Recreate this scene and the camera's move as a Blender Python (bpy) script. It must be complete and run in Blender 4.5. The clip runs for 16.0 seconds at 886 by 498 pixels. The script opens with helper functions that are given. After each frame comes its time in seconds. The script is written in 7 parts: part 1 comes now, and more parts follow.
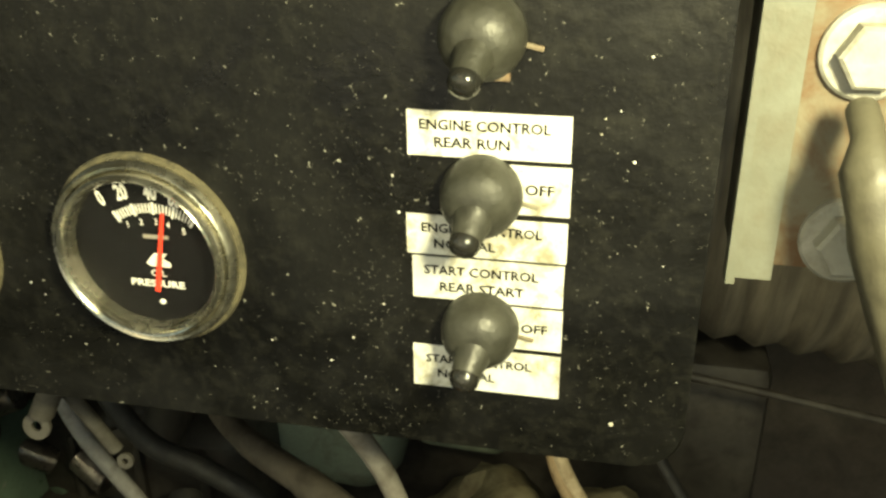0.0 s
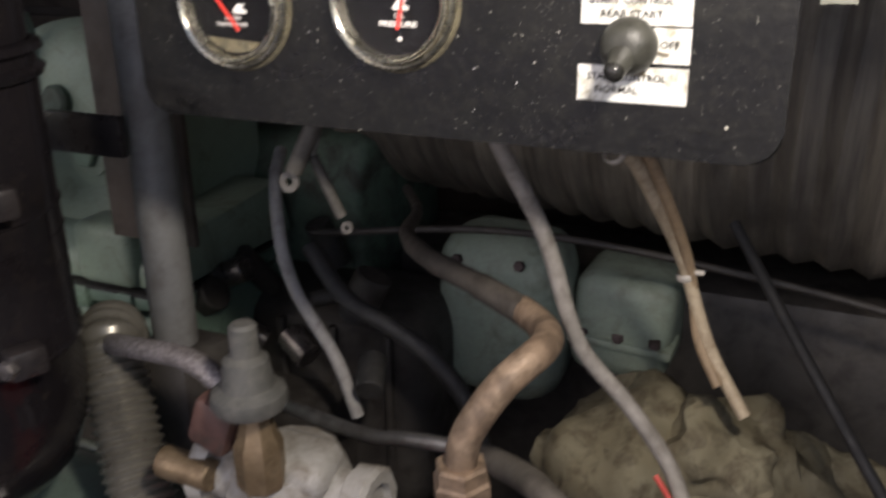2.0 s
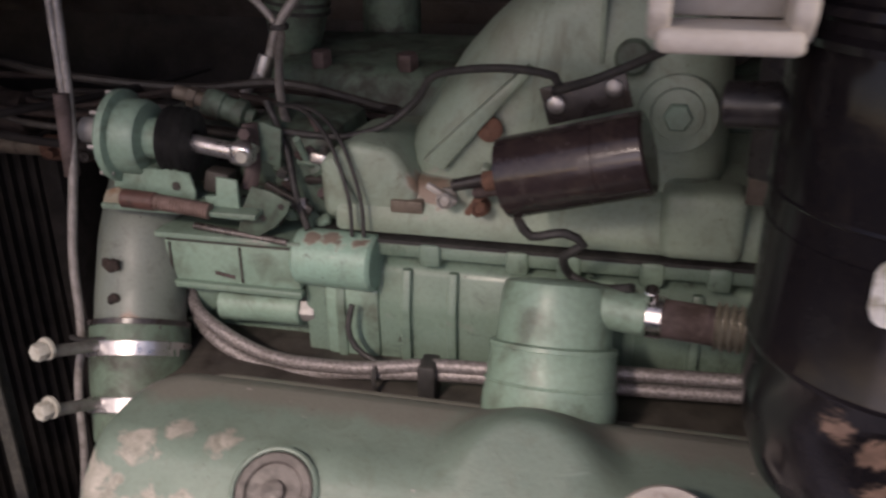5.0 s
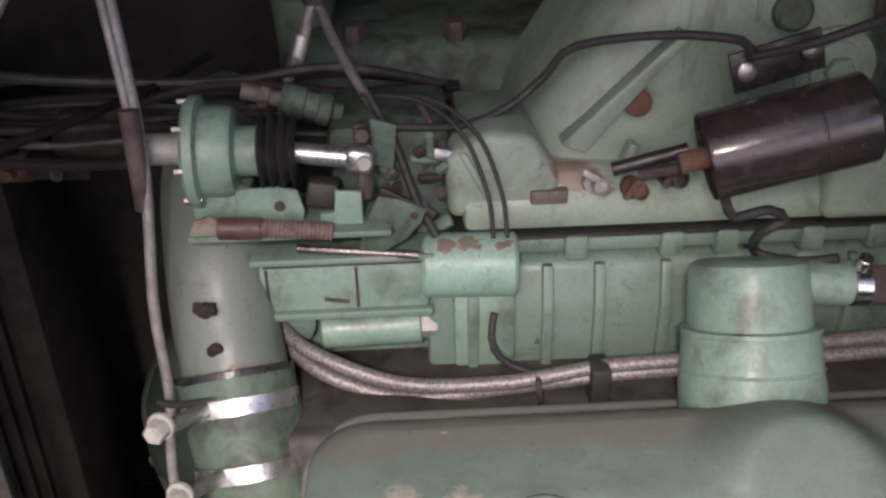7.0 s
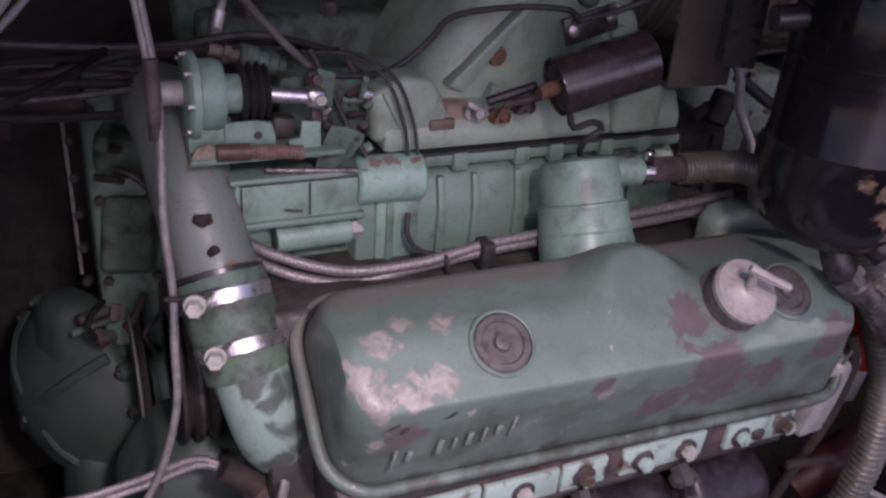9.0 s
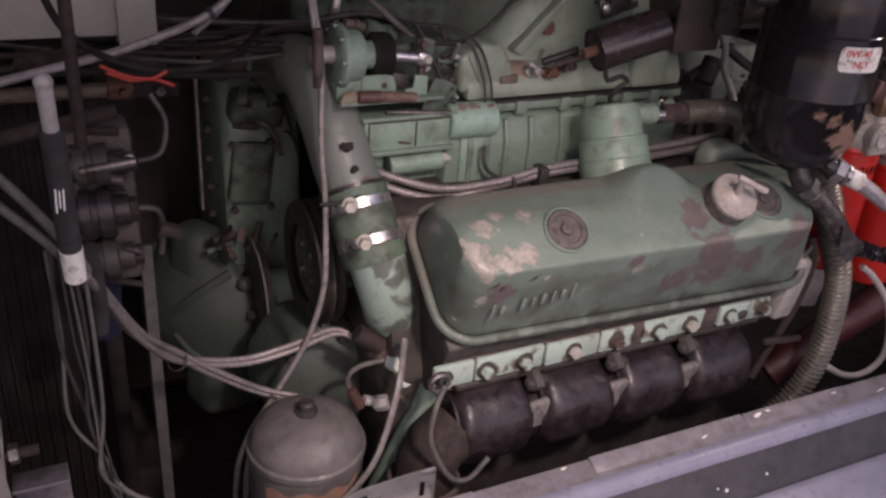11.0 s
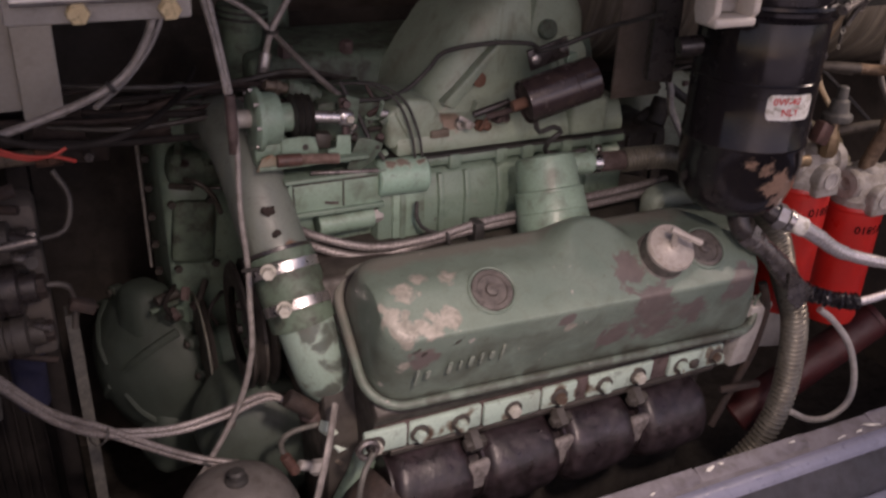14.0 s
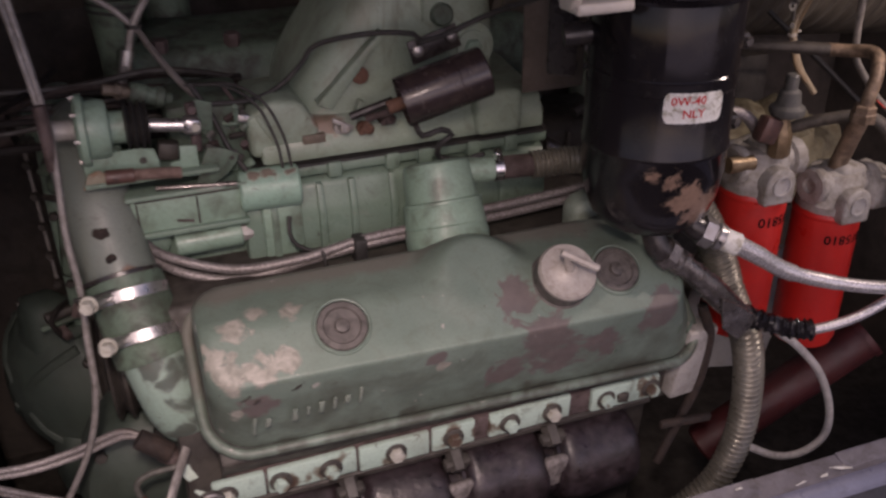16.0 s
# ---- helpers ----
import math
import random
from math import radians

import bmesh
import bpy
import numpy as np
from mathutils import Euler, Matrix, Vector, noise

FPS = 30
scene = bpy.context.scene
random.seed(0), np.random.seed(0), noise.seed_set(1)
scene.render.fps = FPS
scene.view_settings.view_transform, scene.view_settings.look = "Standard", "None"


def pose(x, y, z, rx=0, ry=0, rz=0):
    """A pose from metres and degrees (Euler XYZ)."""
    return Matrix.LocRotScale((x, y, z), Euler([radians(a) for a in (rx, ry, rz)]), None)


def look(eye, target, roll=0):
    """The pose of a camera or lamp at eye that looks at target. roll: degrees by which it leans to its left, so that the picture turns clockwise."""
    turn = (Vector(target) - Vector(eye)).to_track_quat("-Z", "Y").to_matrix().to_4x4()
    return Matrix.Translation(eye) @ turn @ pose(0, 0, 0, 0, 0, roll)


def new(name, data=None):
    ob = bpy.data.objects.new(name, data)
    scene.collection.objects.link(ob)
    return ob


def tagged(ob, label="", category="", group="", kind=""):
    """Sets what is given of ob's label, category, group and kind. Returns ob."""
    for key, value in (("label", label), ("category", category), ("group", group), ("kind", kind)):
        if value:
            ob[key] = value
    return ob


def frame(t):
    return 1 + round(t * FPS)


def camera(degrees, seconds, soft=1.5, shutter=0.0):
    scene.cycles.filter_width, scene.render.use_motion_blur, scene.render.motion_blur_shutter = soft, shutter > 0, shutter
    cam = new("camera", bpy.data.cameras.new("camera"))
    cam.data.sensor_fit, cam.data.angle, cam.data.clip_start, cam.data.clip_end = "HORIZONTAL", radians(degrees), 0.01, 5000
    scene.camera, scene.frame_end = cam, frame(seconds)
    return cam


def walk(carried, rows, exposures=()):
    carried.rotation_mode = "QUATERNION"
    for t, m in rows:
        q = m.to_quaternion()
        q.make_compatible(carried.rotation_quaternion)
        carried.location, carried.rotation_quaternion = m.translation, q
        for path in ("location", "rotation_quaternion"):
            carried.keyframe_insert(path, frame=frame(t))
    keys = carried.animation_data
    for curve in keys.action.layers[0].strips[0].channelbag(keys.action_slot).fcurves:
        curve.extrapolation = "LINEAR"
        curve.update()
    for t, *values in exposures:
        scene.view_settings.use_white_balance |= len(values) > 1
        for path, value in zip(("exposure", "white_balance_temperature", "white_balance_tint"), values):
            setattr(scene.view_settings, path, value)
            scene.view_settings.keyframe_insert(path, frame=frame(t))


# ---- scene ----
cam = camera(53.3, 16.0, 2.6, 0.35)
PATH = [
    (0, (0.0, 0.0, 1.45), (-0.385, 1.77, 0.601), -0.7),
    (0.5, (0.0, -0.012, 1.456), (-0.455, 1.743, 0.612), -1.0),
    (1, (0.001, -0.024, 1.444), (-0.518, 1.724, 0.62), -0.6),
    (1.5, (0.022, -0.047, 1.422), (-0.577, 1.688, 0.627), -0.3),
    (2, (0.043, -0.135, 1.365), (-0.735, 1.569, 0.664), -0.8),
    (2.5, (0.05, -0.182, 1.352), (-0.833, 1.476, 0.667), -1.8),
    (3, (0.072, -0.235, 1.35), (-0.842, 1.415, 0.684), -2.3),
    (3.5, (-0.014, -0.28, 1.33), (-0.851, 1.399, 0.638), -1.2),
    (4, (-0.269, -0.318, 1.351), (-0.894, 1.43, 0.607), 0.4),
    (4.5, (-0.449, -0.292, 1.376), (-0.96, 1.45, 0.538), -1.3),
    (5, (-0.603, -0.274, 1.363), (-1.021, 1.504, 0.548), -0.6),
    (7.5, (-1.022, -0.199, 1.386), (-0.687, 1.526, 0.43), 0.1),
    (8, (-1.148, -0.292, 1.406), (-0.508, 1.375, 0.504), 2.4),
    (8.5, (-1.166, -0.341, 1.411), (-0.439, 1.295, 0.52), 3.7),
    (9, (-1.184, -0.414, 1.399), (-0.424, 1.197, 0.49), 4.4),
    (9.5, (-1.299, -0.5, 1.417), (-0.52, 1.102, 0.508), 3.4),
    (12, (-1.465, -0.694, 1.455), (-0.622, 0.862, 0.523), 5.1),
    (12.5, (-1.461, -0.69, 1.448), (-0.611, 0.866, 0.523), 4.5),
    (13, (-1.45, -0.681, 1.451), (-0.586, 0.871, 0.531), 4.1),
    (13.5, (-1.414, -0.668, 1.469), (-0.564, 0.894, 0.554), 3.4),
    (14, (-1.321, -0.674, 1.498), (-0.54, 0.938, 0.61), 2.2),
    (14.5, (-1.204, -0.709, 1.517), (-0.53, 0.964, 0.652), 0.9),
    (15, (-1.142, -0.755, 1.511), (-0.537, 0.957, 0.672), -0.3),
    (15.5, (-1.099, -0.712, 1.505), (-0.502, 0.991, 0.643), -1.2),
    (16, (-1.002, -0.619, 1.49), (-0.411, 1.036, 0.535), -0.9),
]
# exposure drifts from the yellow cast at the panel to the cooler cast over the engine
EXPOSURES = [
    (0.0, -0.28, 10600, -14), (0.5, -0.27, 8200, -9), (1.0, -0.30, 7100, -6), (1.5, -0.16, 6750, 2), (2.0, -0.32, 6750, 18), (2.5, 0.0, 6600, 24), (3.0, 0.02, 6750, 35), (3.5, 0.08, 6900, 38), (4.0, -0.10, 7250, 41),
    (4.5, -0.08, 7000, 31), (5.0, -0.24, 7300, 28), (7.5, 0.18, 6550, 24), (8.0, -0.14, 6100, 37), (8.5, -0.34, 6150, 41), (9.0, -0.38, 6250, 43), (9.5, -0.37, 6700, 46), (12.0, -0.49, 7350, 31), (13.5, -0.53, 7600, 35), (14.5, -0.59, 7350, 38), (15.0, -0.57, 7200, 40), (16.0, -0.69, 7300, 36),
]
walk(cam, [(t, look(eye, target, roll)) for t, eye, target, roll in PATH], EXPOSURES)

# ---- world and light ----
world = bpy.data.worlds.new("overcast_yard")
scene.world = world
world.use_nodes = True
wn = world.node_tree
sky = wn.nodes.new("ShaderNodeTexSky")
sky.sky_type = "NISHITA"
sky.sun_disc = False
sky.sun_elevation = radians(35)
sky.sun_rotation = radians(200)
bg = wn.nodes["Background"]
wn.links.new(sky.outputs[0], bg.inputs[0])
bg.inputs[1].default_value = 0.15


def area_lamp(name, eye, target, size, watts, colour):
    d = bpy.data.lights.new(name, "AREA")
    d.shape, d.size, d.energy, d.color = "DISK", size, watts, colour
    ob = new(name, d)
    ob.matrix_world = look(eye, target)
    return tagged(ob, "unseen fixed lamp standing in for the carried torch", "lamp")


# unseen cool area lamp added outside the hatch, filling in for daylight
hatch = bpy.data.lights.new("hatch_fill_lamp", "AREA")
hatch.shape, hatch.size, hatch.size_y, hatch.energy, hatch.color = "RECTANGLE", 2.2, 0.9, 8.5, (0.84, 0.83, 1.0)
daylight = tagged(new("hatch_fill_lamp", hatch), "unseen area lamp added outside the hatch as daylight fill", "daylight")
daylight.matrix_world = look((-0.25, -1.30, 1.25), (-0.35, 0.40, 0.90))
# two fixed unseen lamps stand in for the torch carried with the camera
area_lamp("torch_standin", (0.10, 0.010, 1.505), (-0.10, 0.25, 1.33), 0.05, 3.6, (1.0, 0.97, 0.86))
beam = bpy.data.lights.new("torch_standin", "SPOT")
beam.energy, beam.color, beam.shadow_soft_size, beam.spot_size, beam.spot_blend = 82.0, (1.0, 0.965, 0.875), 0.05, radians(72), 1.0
torch = tagged(new("torch_standin", beam), "unseen fixed lamp standing in for the carried torch", "lamp")
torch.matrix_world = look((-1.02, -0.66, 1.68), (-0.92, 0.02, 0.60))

# ---- materials ----


class Mat:
    """A node material with a few helpers."""

    def __init__(self, name, rough=0.5, metal=0.0):
        self.m = bpy.data.materials.new(name)
        self.m.use_nodes = True
        self.t = self.m.node_tree
        self.b = self.t.nodes["Principled BSDF"]
        self.b.inputs["Roughness"].default_value = rough
        self.b.inputs["Metallic"].default_value = metal
        self.co = self.t.nodes.new("ShaderNodeTexCoord").outputs["Object"]

    def node(self, kind, **kw):
        n = self.t.nodes.new(kind)
        for k, v in kw.items():
            n.inputs[k].default_value = v
        return n

    def link(self, a, b):
        self.t.links.new(a, b)

    def noise(self, scale, detail=4.0, rough=0.55, distort=0.0, stretch=None):
        n = self.node("ShaderNodeTexNoise", Scale=scale, Detail=detail, Roughness=rough, Distortion=distort)
        if stretch:
            mp = self.node("ShaderNodeMapping")
            mp.inputs["Scale"].default_value = stretch
            self.link(self.co, mp.inputs["Vector"])
            self.link(mp.outputs[0], n.inputs["Vector"])
        else:
            self.link(self.co, n.inputs["Vector"])
        return n.outputs["Fac"]

    def ramp(self, fac, lo, hi, a=0.0, b=1.0):
        r = self.node("ShaderNodeMapRange")
        r.inputs["From Min"].default_value, r.inputs["From Max"].default_value = lo, hi
        r.inputs["To Min"].default_value, r.inputs["To Max"].default_value = a, b
        self.link(fac, r.inputs["Value"])
        return r.outputs[0]

    def near(self, centre, radius, soft=0.5):
        """1 near a place, 0 beyond the radius."""
        d = self.t.nodes.new("ShaderNodeVectorMath")
        d.operation = "DISTANCE"
        self.link(self.co, d.inputs[0])
        d.inputs[1].default_value = centre
        return self.ramp(d.outputs["Value"], radius * soft, radius, 1.0, 0.0)

    def calc(self, op, a, b):
        n = self.t.nodes.new("ShaderNodeMath")
        n.operation = op
        for k, v in enumerate((a, b)):
            if isinstance(v, (int, float)):
                n.inputs[k].default_value = v
            else:
                self.link(v, n.inputs[k])
        return n.outputs[0]

    def mix(self, fac, a, b):
        n = self.t.nodes.new("ShaderNodeMix")
        n.data_type = "RGBA"
        for s, v in (("Factor", fac), ("A", a), ("B", b)):
            i = next(x for x in n.inputs if x.name == s and (x.type == "RGBA" or s == "Factor"))
            if isinstance(v, tuple):
                i.default_value = (*v, 1.0)
            elif isinstance(v, (int, float)):
                i.default_value = v
            else:
                self.link(v, i)
        return next(x for x in n.outputs if x.type == "RGBA")

    def colour(self, c):
        if isinstance(c, tuple):
            self.b.inputs["Base Color"].default_value = (*c, 1.0)
        else:
            self.link(c, self.b.inputs["Base Color"])
        return self

    def rough(self, r):
        self.link(r, self.b.inputs["Roughness"])
        return self

    def metal(self, r):
        self.link(r, self.b.inputs["Metallic"])
        return self

    def bump(self, h, strength=0.3, dist=0.002):
        n = self.node("ShaderNodeBump", Strength=strength, Distance=dist)
        self.link(h, n.inputs["Height"])
        self.link(n.outputs[0], self.b.inputs["Normal"])
        return self


def grimy(name, a, b, dirt, rough=0.5, metal=0.0, scale=14.0, grain=220.0, lo=0.52, hi=0.72, bump=0.25):
    """Two tones of a surface, with dirt in soft blotches, fine grain and relief."""
    m = Mat(name, rough, metal)
    c = m.mix(m.ramp(m.noise(scale), 0.35, 0.65), a, b)
    c = m.mix(m.ramp(m.noise(scale * 1.7, 6, 0.65, 0.4), lo, hi, 0.0, 0.85), c, dirt)
    g = m.noise(grain, 3)
    c = m.mix(m.ramp(g, 0.3, 0.75, 0.0, 0.25), c, dirt)
    m.colour(c)
    m.rough(m.ramp(m.noise(scale * 3), 0.3, 0.7, max(rough - 0.12, 0.05), min(rough + 0.18, 1.0)))
    return m.bump(g, bump, 0.0012)


def chipped(name, paint, paint2, under, edge, dirt, places, rough=0.42, bare=(), bare_tone=(0.12, 0.095, 0.095), relief=0.4, flakes=24, ragged=0.5):
    """Old paint that has flaked off down to the primer round some places."""
    m = Mat(name, rough)
    c = m.mix(m.ramp(m.noise(9), 0.35, 0.65), paint, paint2)
    c = m.mix(m.ramp(m.noise(26, 6, 0.7, 0.6), 0.55, 0.78, 0.0, 0.75), c, dirt)
    c = m.mix(m.ramp(m.noise(6, 6, 0.7, 0.9), 0.53, 0.66, 0.0, 0.5), c, (paint[0] * 0.75, paint[1] * 0.58, paint[2] * 0.55))
    c = m.mix(m.ramp(m.noise(11, 6, 0.7, 0.5, (2.2, 2.2, 0.5)), 0.60, 0.70, 0.0, 0.6), c, dirt)
    c = m.mix(m.ramp(m.noise(85, 5, 0.7, 0.6), 0.65, 0.70, 0.0, 0.8), c, dirt)
    area = None
    for centre, r in places:
        n = m.near(centre, r, 0.25)
        area = n if area is None else m.calc("MAXIMUM", area, n)
    flake = m.noise(flakes, 6, ragged, 0.5)
    for centre, r in bare:
        level = m.calc("ADD", m.noise(20, 5, 0.55, 0.6), m.ramp(m.near(centre, r, 0.3), 0, 1, -0.3, 0.16))
        c = m.mix(m.ramp(level, 0.52, 0.57, 0.0, 0.9), c, m.mix(m.noise(70), bare_tone, (bare_tone[0] * 1.7, bare_tone[1] * 1.6, bare_tone[2] * 1.6)))
    if area is not None:
        level = m.calc("ADD", flake, m.ramp(area, 0, 1, -0.22, 0.13))
    else:
        level = m.calc("ADD", flake, -0.16)
    chip = m.ramp(level, 0.55, 0.60)
    rim = m.ramp(level, 0.51, 0.56)
    c = m.mix(rim, c, edge)
    c = m.mix(chip, c, m.mix(m.ramp(m.noise(60), 0.45, 0.75, 0.0, 0.6), under, dirt))
    g = m.noise(300, 3)
    c = m.mix(m.ramp(g, 0.45, 0.85, 0.0, 0.3), c, dirt)
    m.colour(c)
    m.rough(m.ramp(m.noise(30), 0.3, 0.7, rough - 0.1, rough + 0.2))
    h = m.calc("SUBTRACT", m.calc("MULTIPLY", g, 0.35), m.calc("MULTIPLY", chip, 0.6))
    return m.bump(h, relief, 0.0012).m


GREEN, GREEN2 = (0.130, 0.200, 0.154), (0.170, 0.246, 0.194)
PRIMER, GRIME, RUST = (0.42, 0.33, 0.32), (0.035, 0.033, 0.026), (0.16, 0.060, 0.030)
green = chipped("green_engine_paint", GREEN, GREEN2, PRIMER, (0.20, 0.24, 0.20), GRIME, [], 0.34)
# grimy copy of the engine green, darkened by colour for dim parts behind
green_dull = grimy("dim_grimy_green_paint", (0.080, 0.125, 0.092), (0.110, 0.165, 0.122), (0.028, 0.023, 0.018), 0.6, 0.0, 16, 200, 0.44, 0.64).m
green_clean = grimy("pale_green_paint", (0.190, 0.295, 0.228), (0.225, 0.335, 0.265), (0.07, 0.072, 0.052), 0.42, 0.0, 16, 240, 0.50, 0.74).m


# the cover's sloping top: a point of it, its normal, and the way up the slope
FACE, SLOPE, SEAT = Vector((0.0, -0.631, 0.776)), Vector((0.0, 0.776, 0.631)), Vector((0.0, 0.184, 0.9545))


def on_cover(x, v, n=0.0):
    """A place on the cover: along it, up its slope, and out of its top face."""
    return Vector((x, 0.0, 0.0)) + SEAT + SLOPE * v + FACE * n


def on_wall(x, z, out=0.0):
    """A place on the cover's front wall at the height z."""
    return Vector((x, 0.150 + (0.925 - z) * 0.234 - out, z))


def old_cover():
    """Green enamel over pink primer: flaked at one end, worn brown at the other, oily dust on top."""
    m = Mat("flaking_green_cover_paint", 0.42)
    c = m.mix(m.ramp(m.noise(7, 5, 0.6), 0.35, 0.65), (0.112, 0.158, 0.130), (0.152, 0.204, 0.170))
    c = m.mix(m.ramp(m.noise(38, 6, 0.7, 0.8), 0.50, 0.75, 0.0, 0.55), c, (0.090, 0.105, 0.080))
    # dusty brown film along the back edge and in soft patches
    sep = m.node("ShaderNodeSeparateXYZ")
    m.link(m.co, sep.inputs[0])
    edge = m.calc("ADD", m.ramp(sep.outputs["Y"], 0.222, 0.268, -0.30, 0.16), m.noise(13, 5, 0.6))
    c = m.mix(m.ramp(edge, 0.40, 0.62, 0.0, 0.72), c, (0.155, 0.135, 0.118))
    # darker green-grey, broken by noise, over the walls and again at their foot
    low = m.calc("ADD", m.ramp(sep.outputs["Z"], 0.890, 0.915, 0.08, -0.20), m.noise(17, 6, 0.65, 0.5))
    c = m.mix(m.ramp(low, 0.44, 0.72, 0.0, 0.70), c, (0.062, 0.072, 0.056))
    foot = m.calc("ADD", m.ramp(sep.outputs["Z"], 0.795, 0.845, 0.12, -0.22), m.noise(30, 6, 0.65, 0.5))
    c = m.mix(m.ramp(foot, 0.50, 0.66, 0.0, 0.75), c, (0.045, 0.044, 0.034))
    # worn brown
    worn = None
    for centre, r in ((on_wall(-0.586, 0.868), 0.085), (on_wall(-0.520, 0.872), 0.060), (on_wall(-0.640, 0.855), 0.050), (on_cover(-0.630, -0.012), 0.052), (on_wall(-0.735, 0.907), 0.026), (on_wall(-0.600, 0.906), 0.060), (on_wall(-0.935, 0.890), 0.040), (on_wall(-0.45, 0.905), 0.050)):
        n = m.near(centre, r, 0.3)
        worn = n if worn is None else m.calc("MAXIMUM", worn, n)
    level = m.calc("ADD", m.noise(30, 8, 0.68, 0.9), m.ramp(worn, 0, 1, -0.26, 0.12))
    c = m.mix(m.ramp(level, 0.50, 0.57, 0.0, 0.9), c, m.mix(m.noise(60, 5), (0.070, 0.054, 0.055), (0.150, 0.115, 0.110)))
    # primer in an arc round the end
    prim = None
    for centre, r in (tuple((on_cover(x, v), r) for x, v, r in ((-0.881, 0.067, 0.026), (-0.888, 0.038, 0.026), (-0.922, 0.040, 0.026), (-0.948, 0.018, 0.032), (-0.968, -0.014, 0.032), (-0.962, -0.036, 0.030), (-0.930, -0.027, 0.036), (-0.898, -0.025, 0.028), (-0.972, 0.047, 0.016), (-0.988, 0.006, 0.015), (-0.735, 0.066, 0.026))) + ((on_wall(-0.965, 0.875), 0.024), (on_wall(-0.730, 0.893), 0.016), (on_wall(-0.575, 0.907), 0.013))):
        n = m.near(centre, r, 0.3)
        prim = n if prim is None else m.calc("MAXIMUM", prim, n)
    level = m.calc("ADD", m.noise(40, 8, 0.66, 0.6), m.ramp(prim, 0, 1, -0.26, 0.165))
    chip = m.ramp(level, 0.54, 0.60)
    c = m.mix(m.ramp(level, 0.49, 0.55, 0.0, 0.75), c, (0.215, 0.21, 0.185))
    c = m.mix(chip, c, m.mix(m.ramp(m.noise(34, 6, 0.7, 0.8), 0.42, 0.60), (0.318, 0.300, 0.264), (0.180, 0.178, 0.150)))
    # nicks and specks
    c = m.mix(m.ramp(m.noise(95, 5, 0.7, 0.6), 0.66, 0.70, 0.0, 0.85), c, (0.055, 0.045, 0.04))
    c = m.mix(m.ramp(m.noise(70, 3, 0.5, 0.4), 0.72, 0.75, 0.0, 0.8), c, (0.36, 0.33, 0.31))
    g = m.noise(300, 3)
    c = m.mix(m.ramp(g, 0.45, 0.85, 0.0, 0.25), c, (0.06, 0.056, 0.048))
    m.colour(c)
    m.rough(m.ramp(m.noise(26, 4), 0.3, 0.7, 0.34, 0.62))
    h = m.calc("SUBTRACT", m.calc("ADD", m.calc("MULTIPLY", g, 0.3), m.noise(45, 4)), m.calc("MULTIPLY", chip, 0.6))
    return m.bump(h, 0.4, 0.0014).m


cover_paint = old_cover()
pipe_paint = chipped("peeling_pale_green_paint", (0.215, 0.31, 0.26), (0.25, 0.35, 0.30), (0.085, 0.11, 0.095), (0.16, 0.21, 0.18), (0.09, 0.085, 0.07), [((-1.005, 0.285, 0.80), 0.07), ((-1.03, 0.30, 0.87), 0.05), ((-1.05, 0.35, 1.0), 0.03)])
rail_paint = chipped("chipped_pale_green_rail_paint", (0.31, 0.42, 0.365), (0.35, 0.46, 0.40), (0.075, 0.048, 0.035), (0.17, 0.17, 0.135), (0.06, 0.042, 0.03), [((-0.985, 0.205, 0.7385), 0.036), ((-0.915, 0.205, 0.730), 0.028), ((-0.698, 0.205, 0.7385), 0.032), ((-0.560, 0.205, 0.7385), 0.034), ((-0.408, 0.205, 0.7385), 0.040), ((-0.66, 0.205, 0.740), 0.036), ((-0.86, 0.205, 0.737), 0.045), ((-0.62, 0.205, 0.737), 0.03), ((-0.775, 0.205, 0.73), 0.022), ((-0.99, 0.205, 0.737), 0.02), ((-0.70, 0.205, 0.745), 0.02), ((-0.478, 0.205, 0.73), 0.022)])
manifold_iron = grimy("purple_brown_scaled_iron", (0.016, 0.011, 0.013), (0.042, 0.030, 0.034), (0.008, 0.005, 0.005), 0.36, 0.1, 26, 170, 0.42, 0.62, 0.45).m
outlet_iron = grimy("dark_rusted_iron", (0.026, 0.017, 0.014), (0.044, 0.028, 0.022), (0.012, 0.009, 0.008), 0.8, 0.1, 34, 220, 0.45, 0.66, 0.6).m
block_dark = grimy("oily_dark_casting", (0.042, 0.037, 0.033), (0.064, 0.057, 0.049), (0.020, 0.016, 0.014), 0.55, 0.0, 18, 160, 0.45, 0.65).m
rusty = grimy("rusty_iron", (0.085, 0.062, 0.062), (0.13, 0.095, 0.09), (0.035, 0.022, 0.018), 0.75, 0.2, 24, 180, 0.45, 0.65, 0.5).m
rust_bright = grimy("brown_red_rust", (0.13, 0.062, 0.042), (0.18, 0.095, 0.065), (0.055, 0.028, 0.02), 0.85, 0.1, 40, 260, 0.5, 0.7, 0.5).m
black_gloss = chipped("black_tank_enamel", (0.008, 0.007, 0.008), (0.014, 0.012, 0.014), (0.24, 0.155, 0.115), (0.055, 0.04, 0.032), (0.03, 0.024, 0.02),
                      [((-0.498, 0.123, 1.106), 0.022), ((-0.474, 0.112, 1.096), 0.024), ((-0.456, 0.110, 1.076), 0.042), ((-0.424, 0.115, 1.060), 0.038), ((-0.446, 0.118, 1.046), 0.034)], 0.13, relief=0.10, flakes=38, ragged=0.66)
black_gloss.node_tree.nodes["Principled BSDF"].inputs["Specular IOR Level"].default_value = 0.28
black_paint = grimy("worn_black_paint", (0.016, 0.014, 0.015), (0.026, 0.022, 0.022), (0.062, 0.050, 0.043), 0.30, 0.0, 30, 200, 0.55, 0.8).m
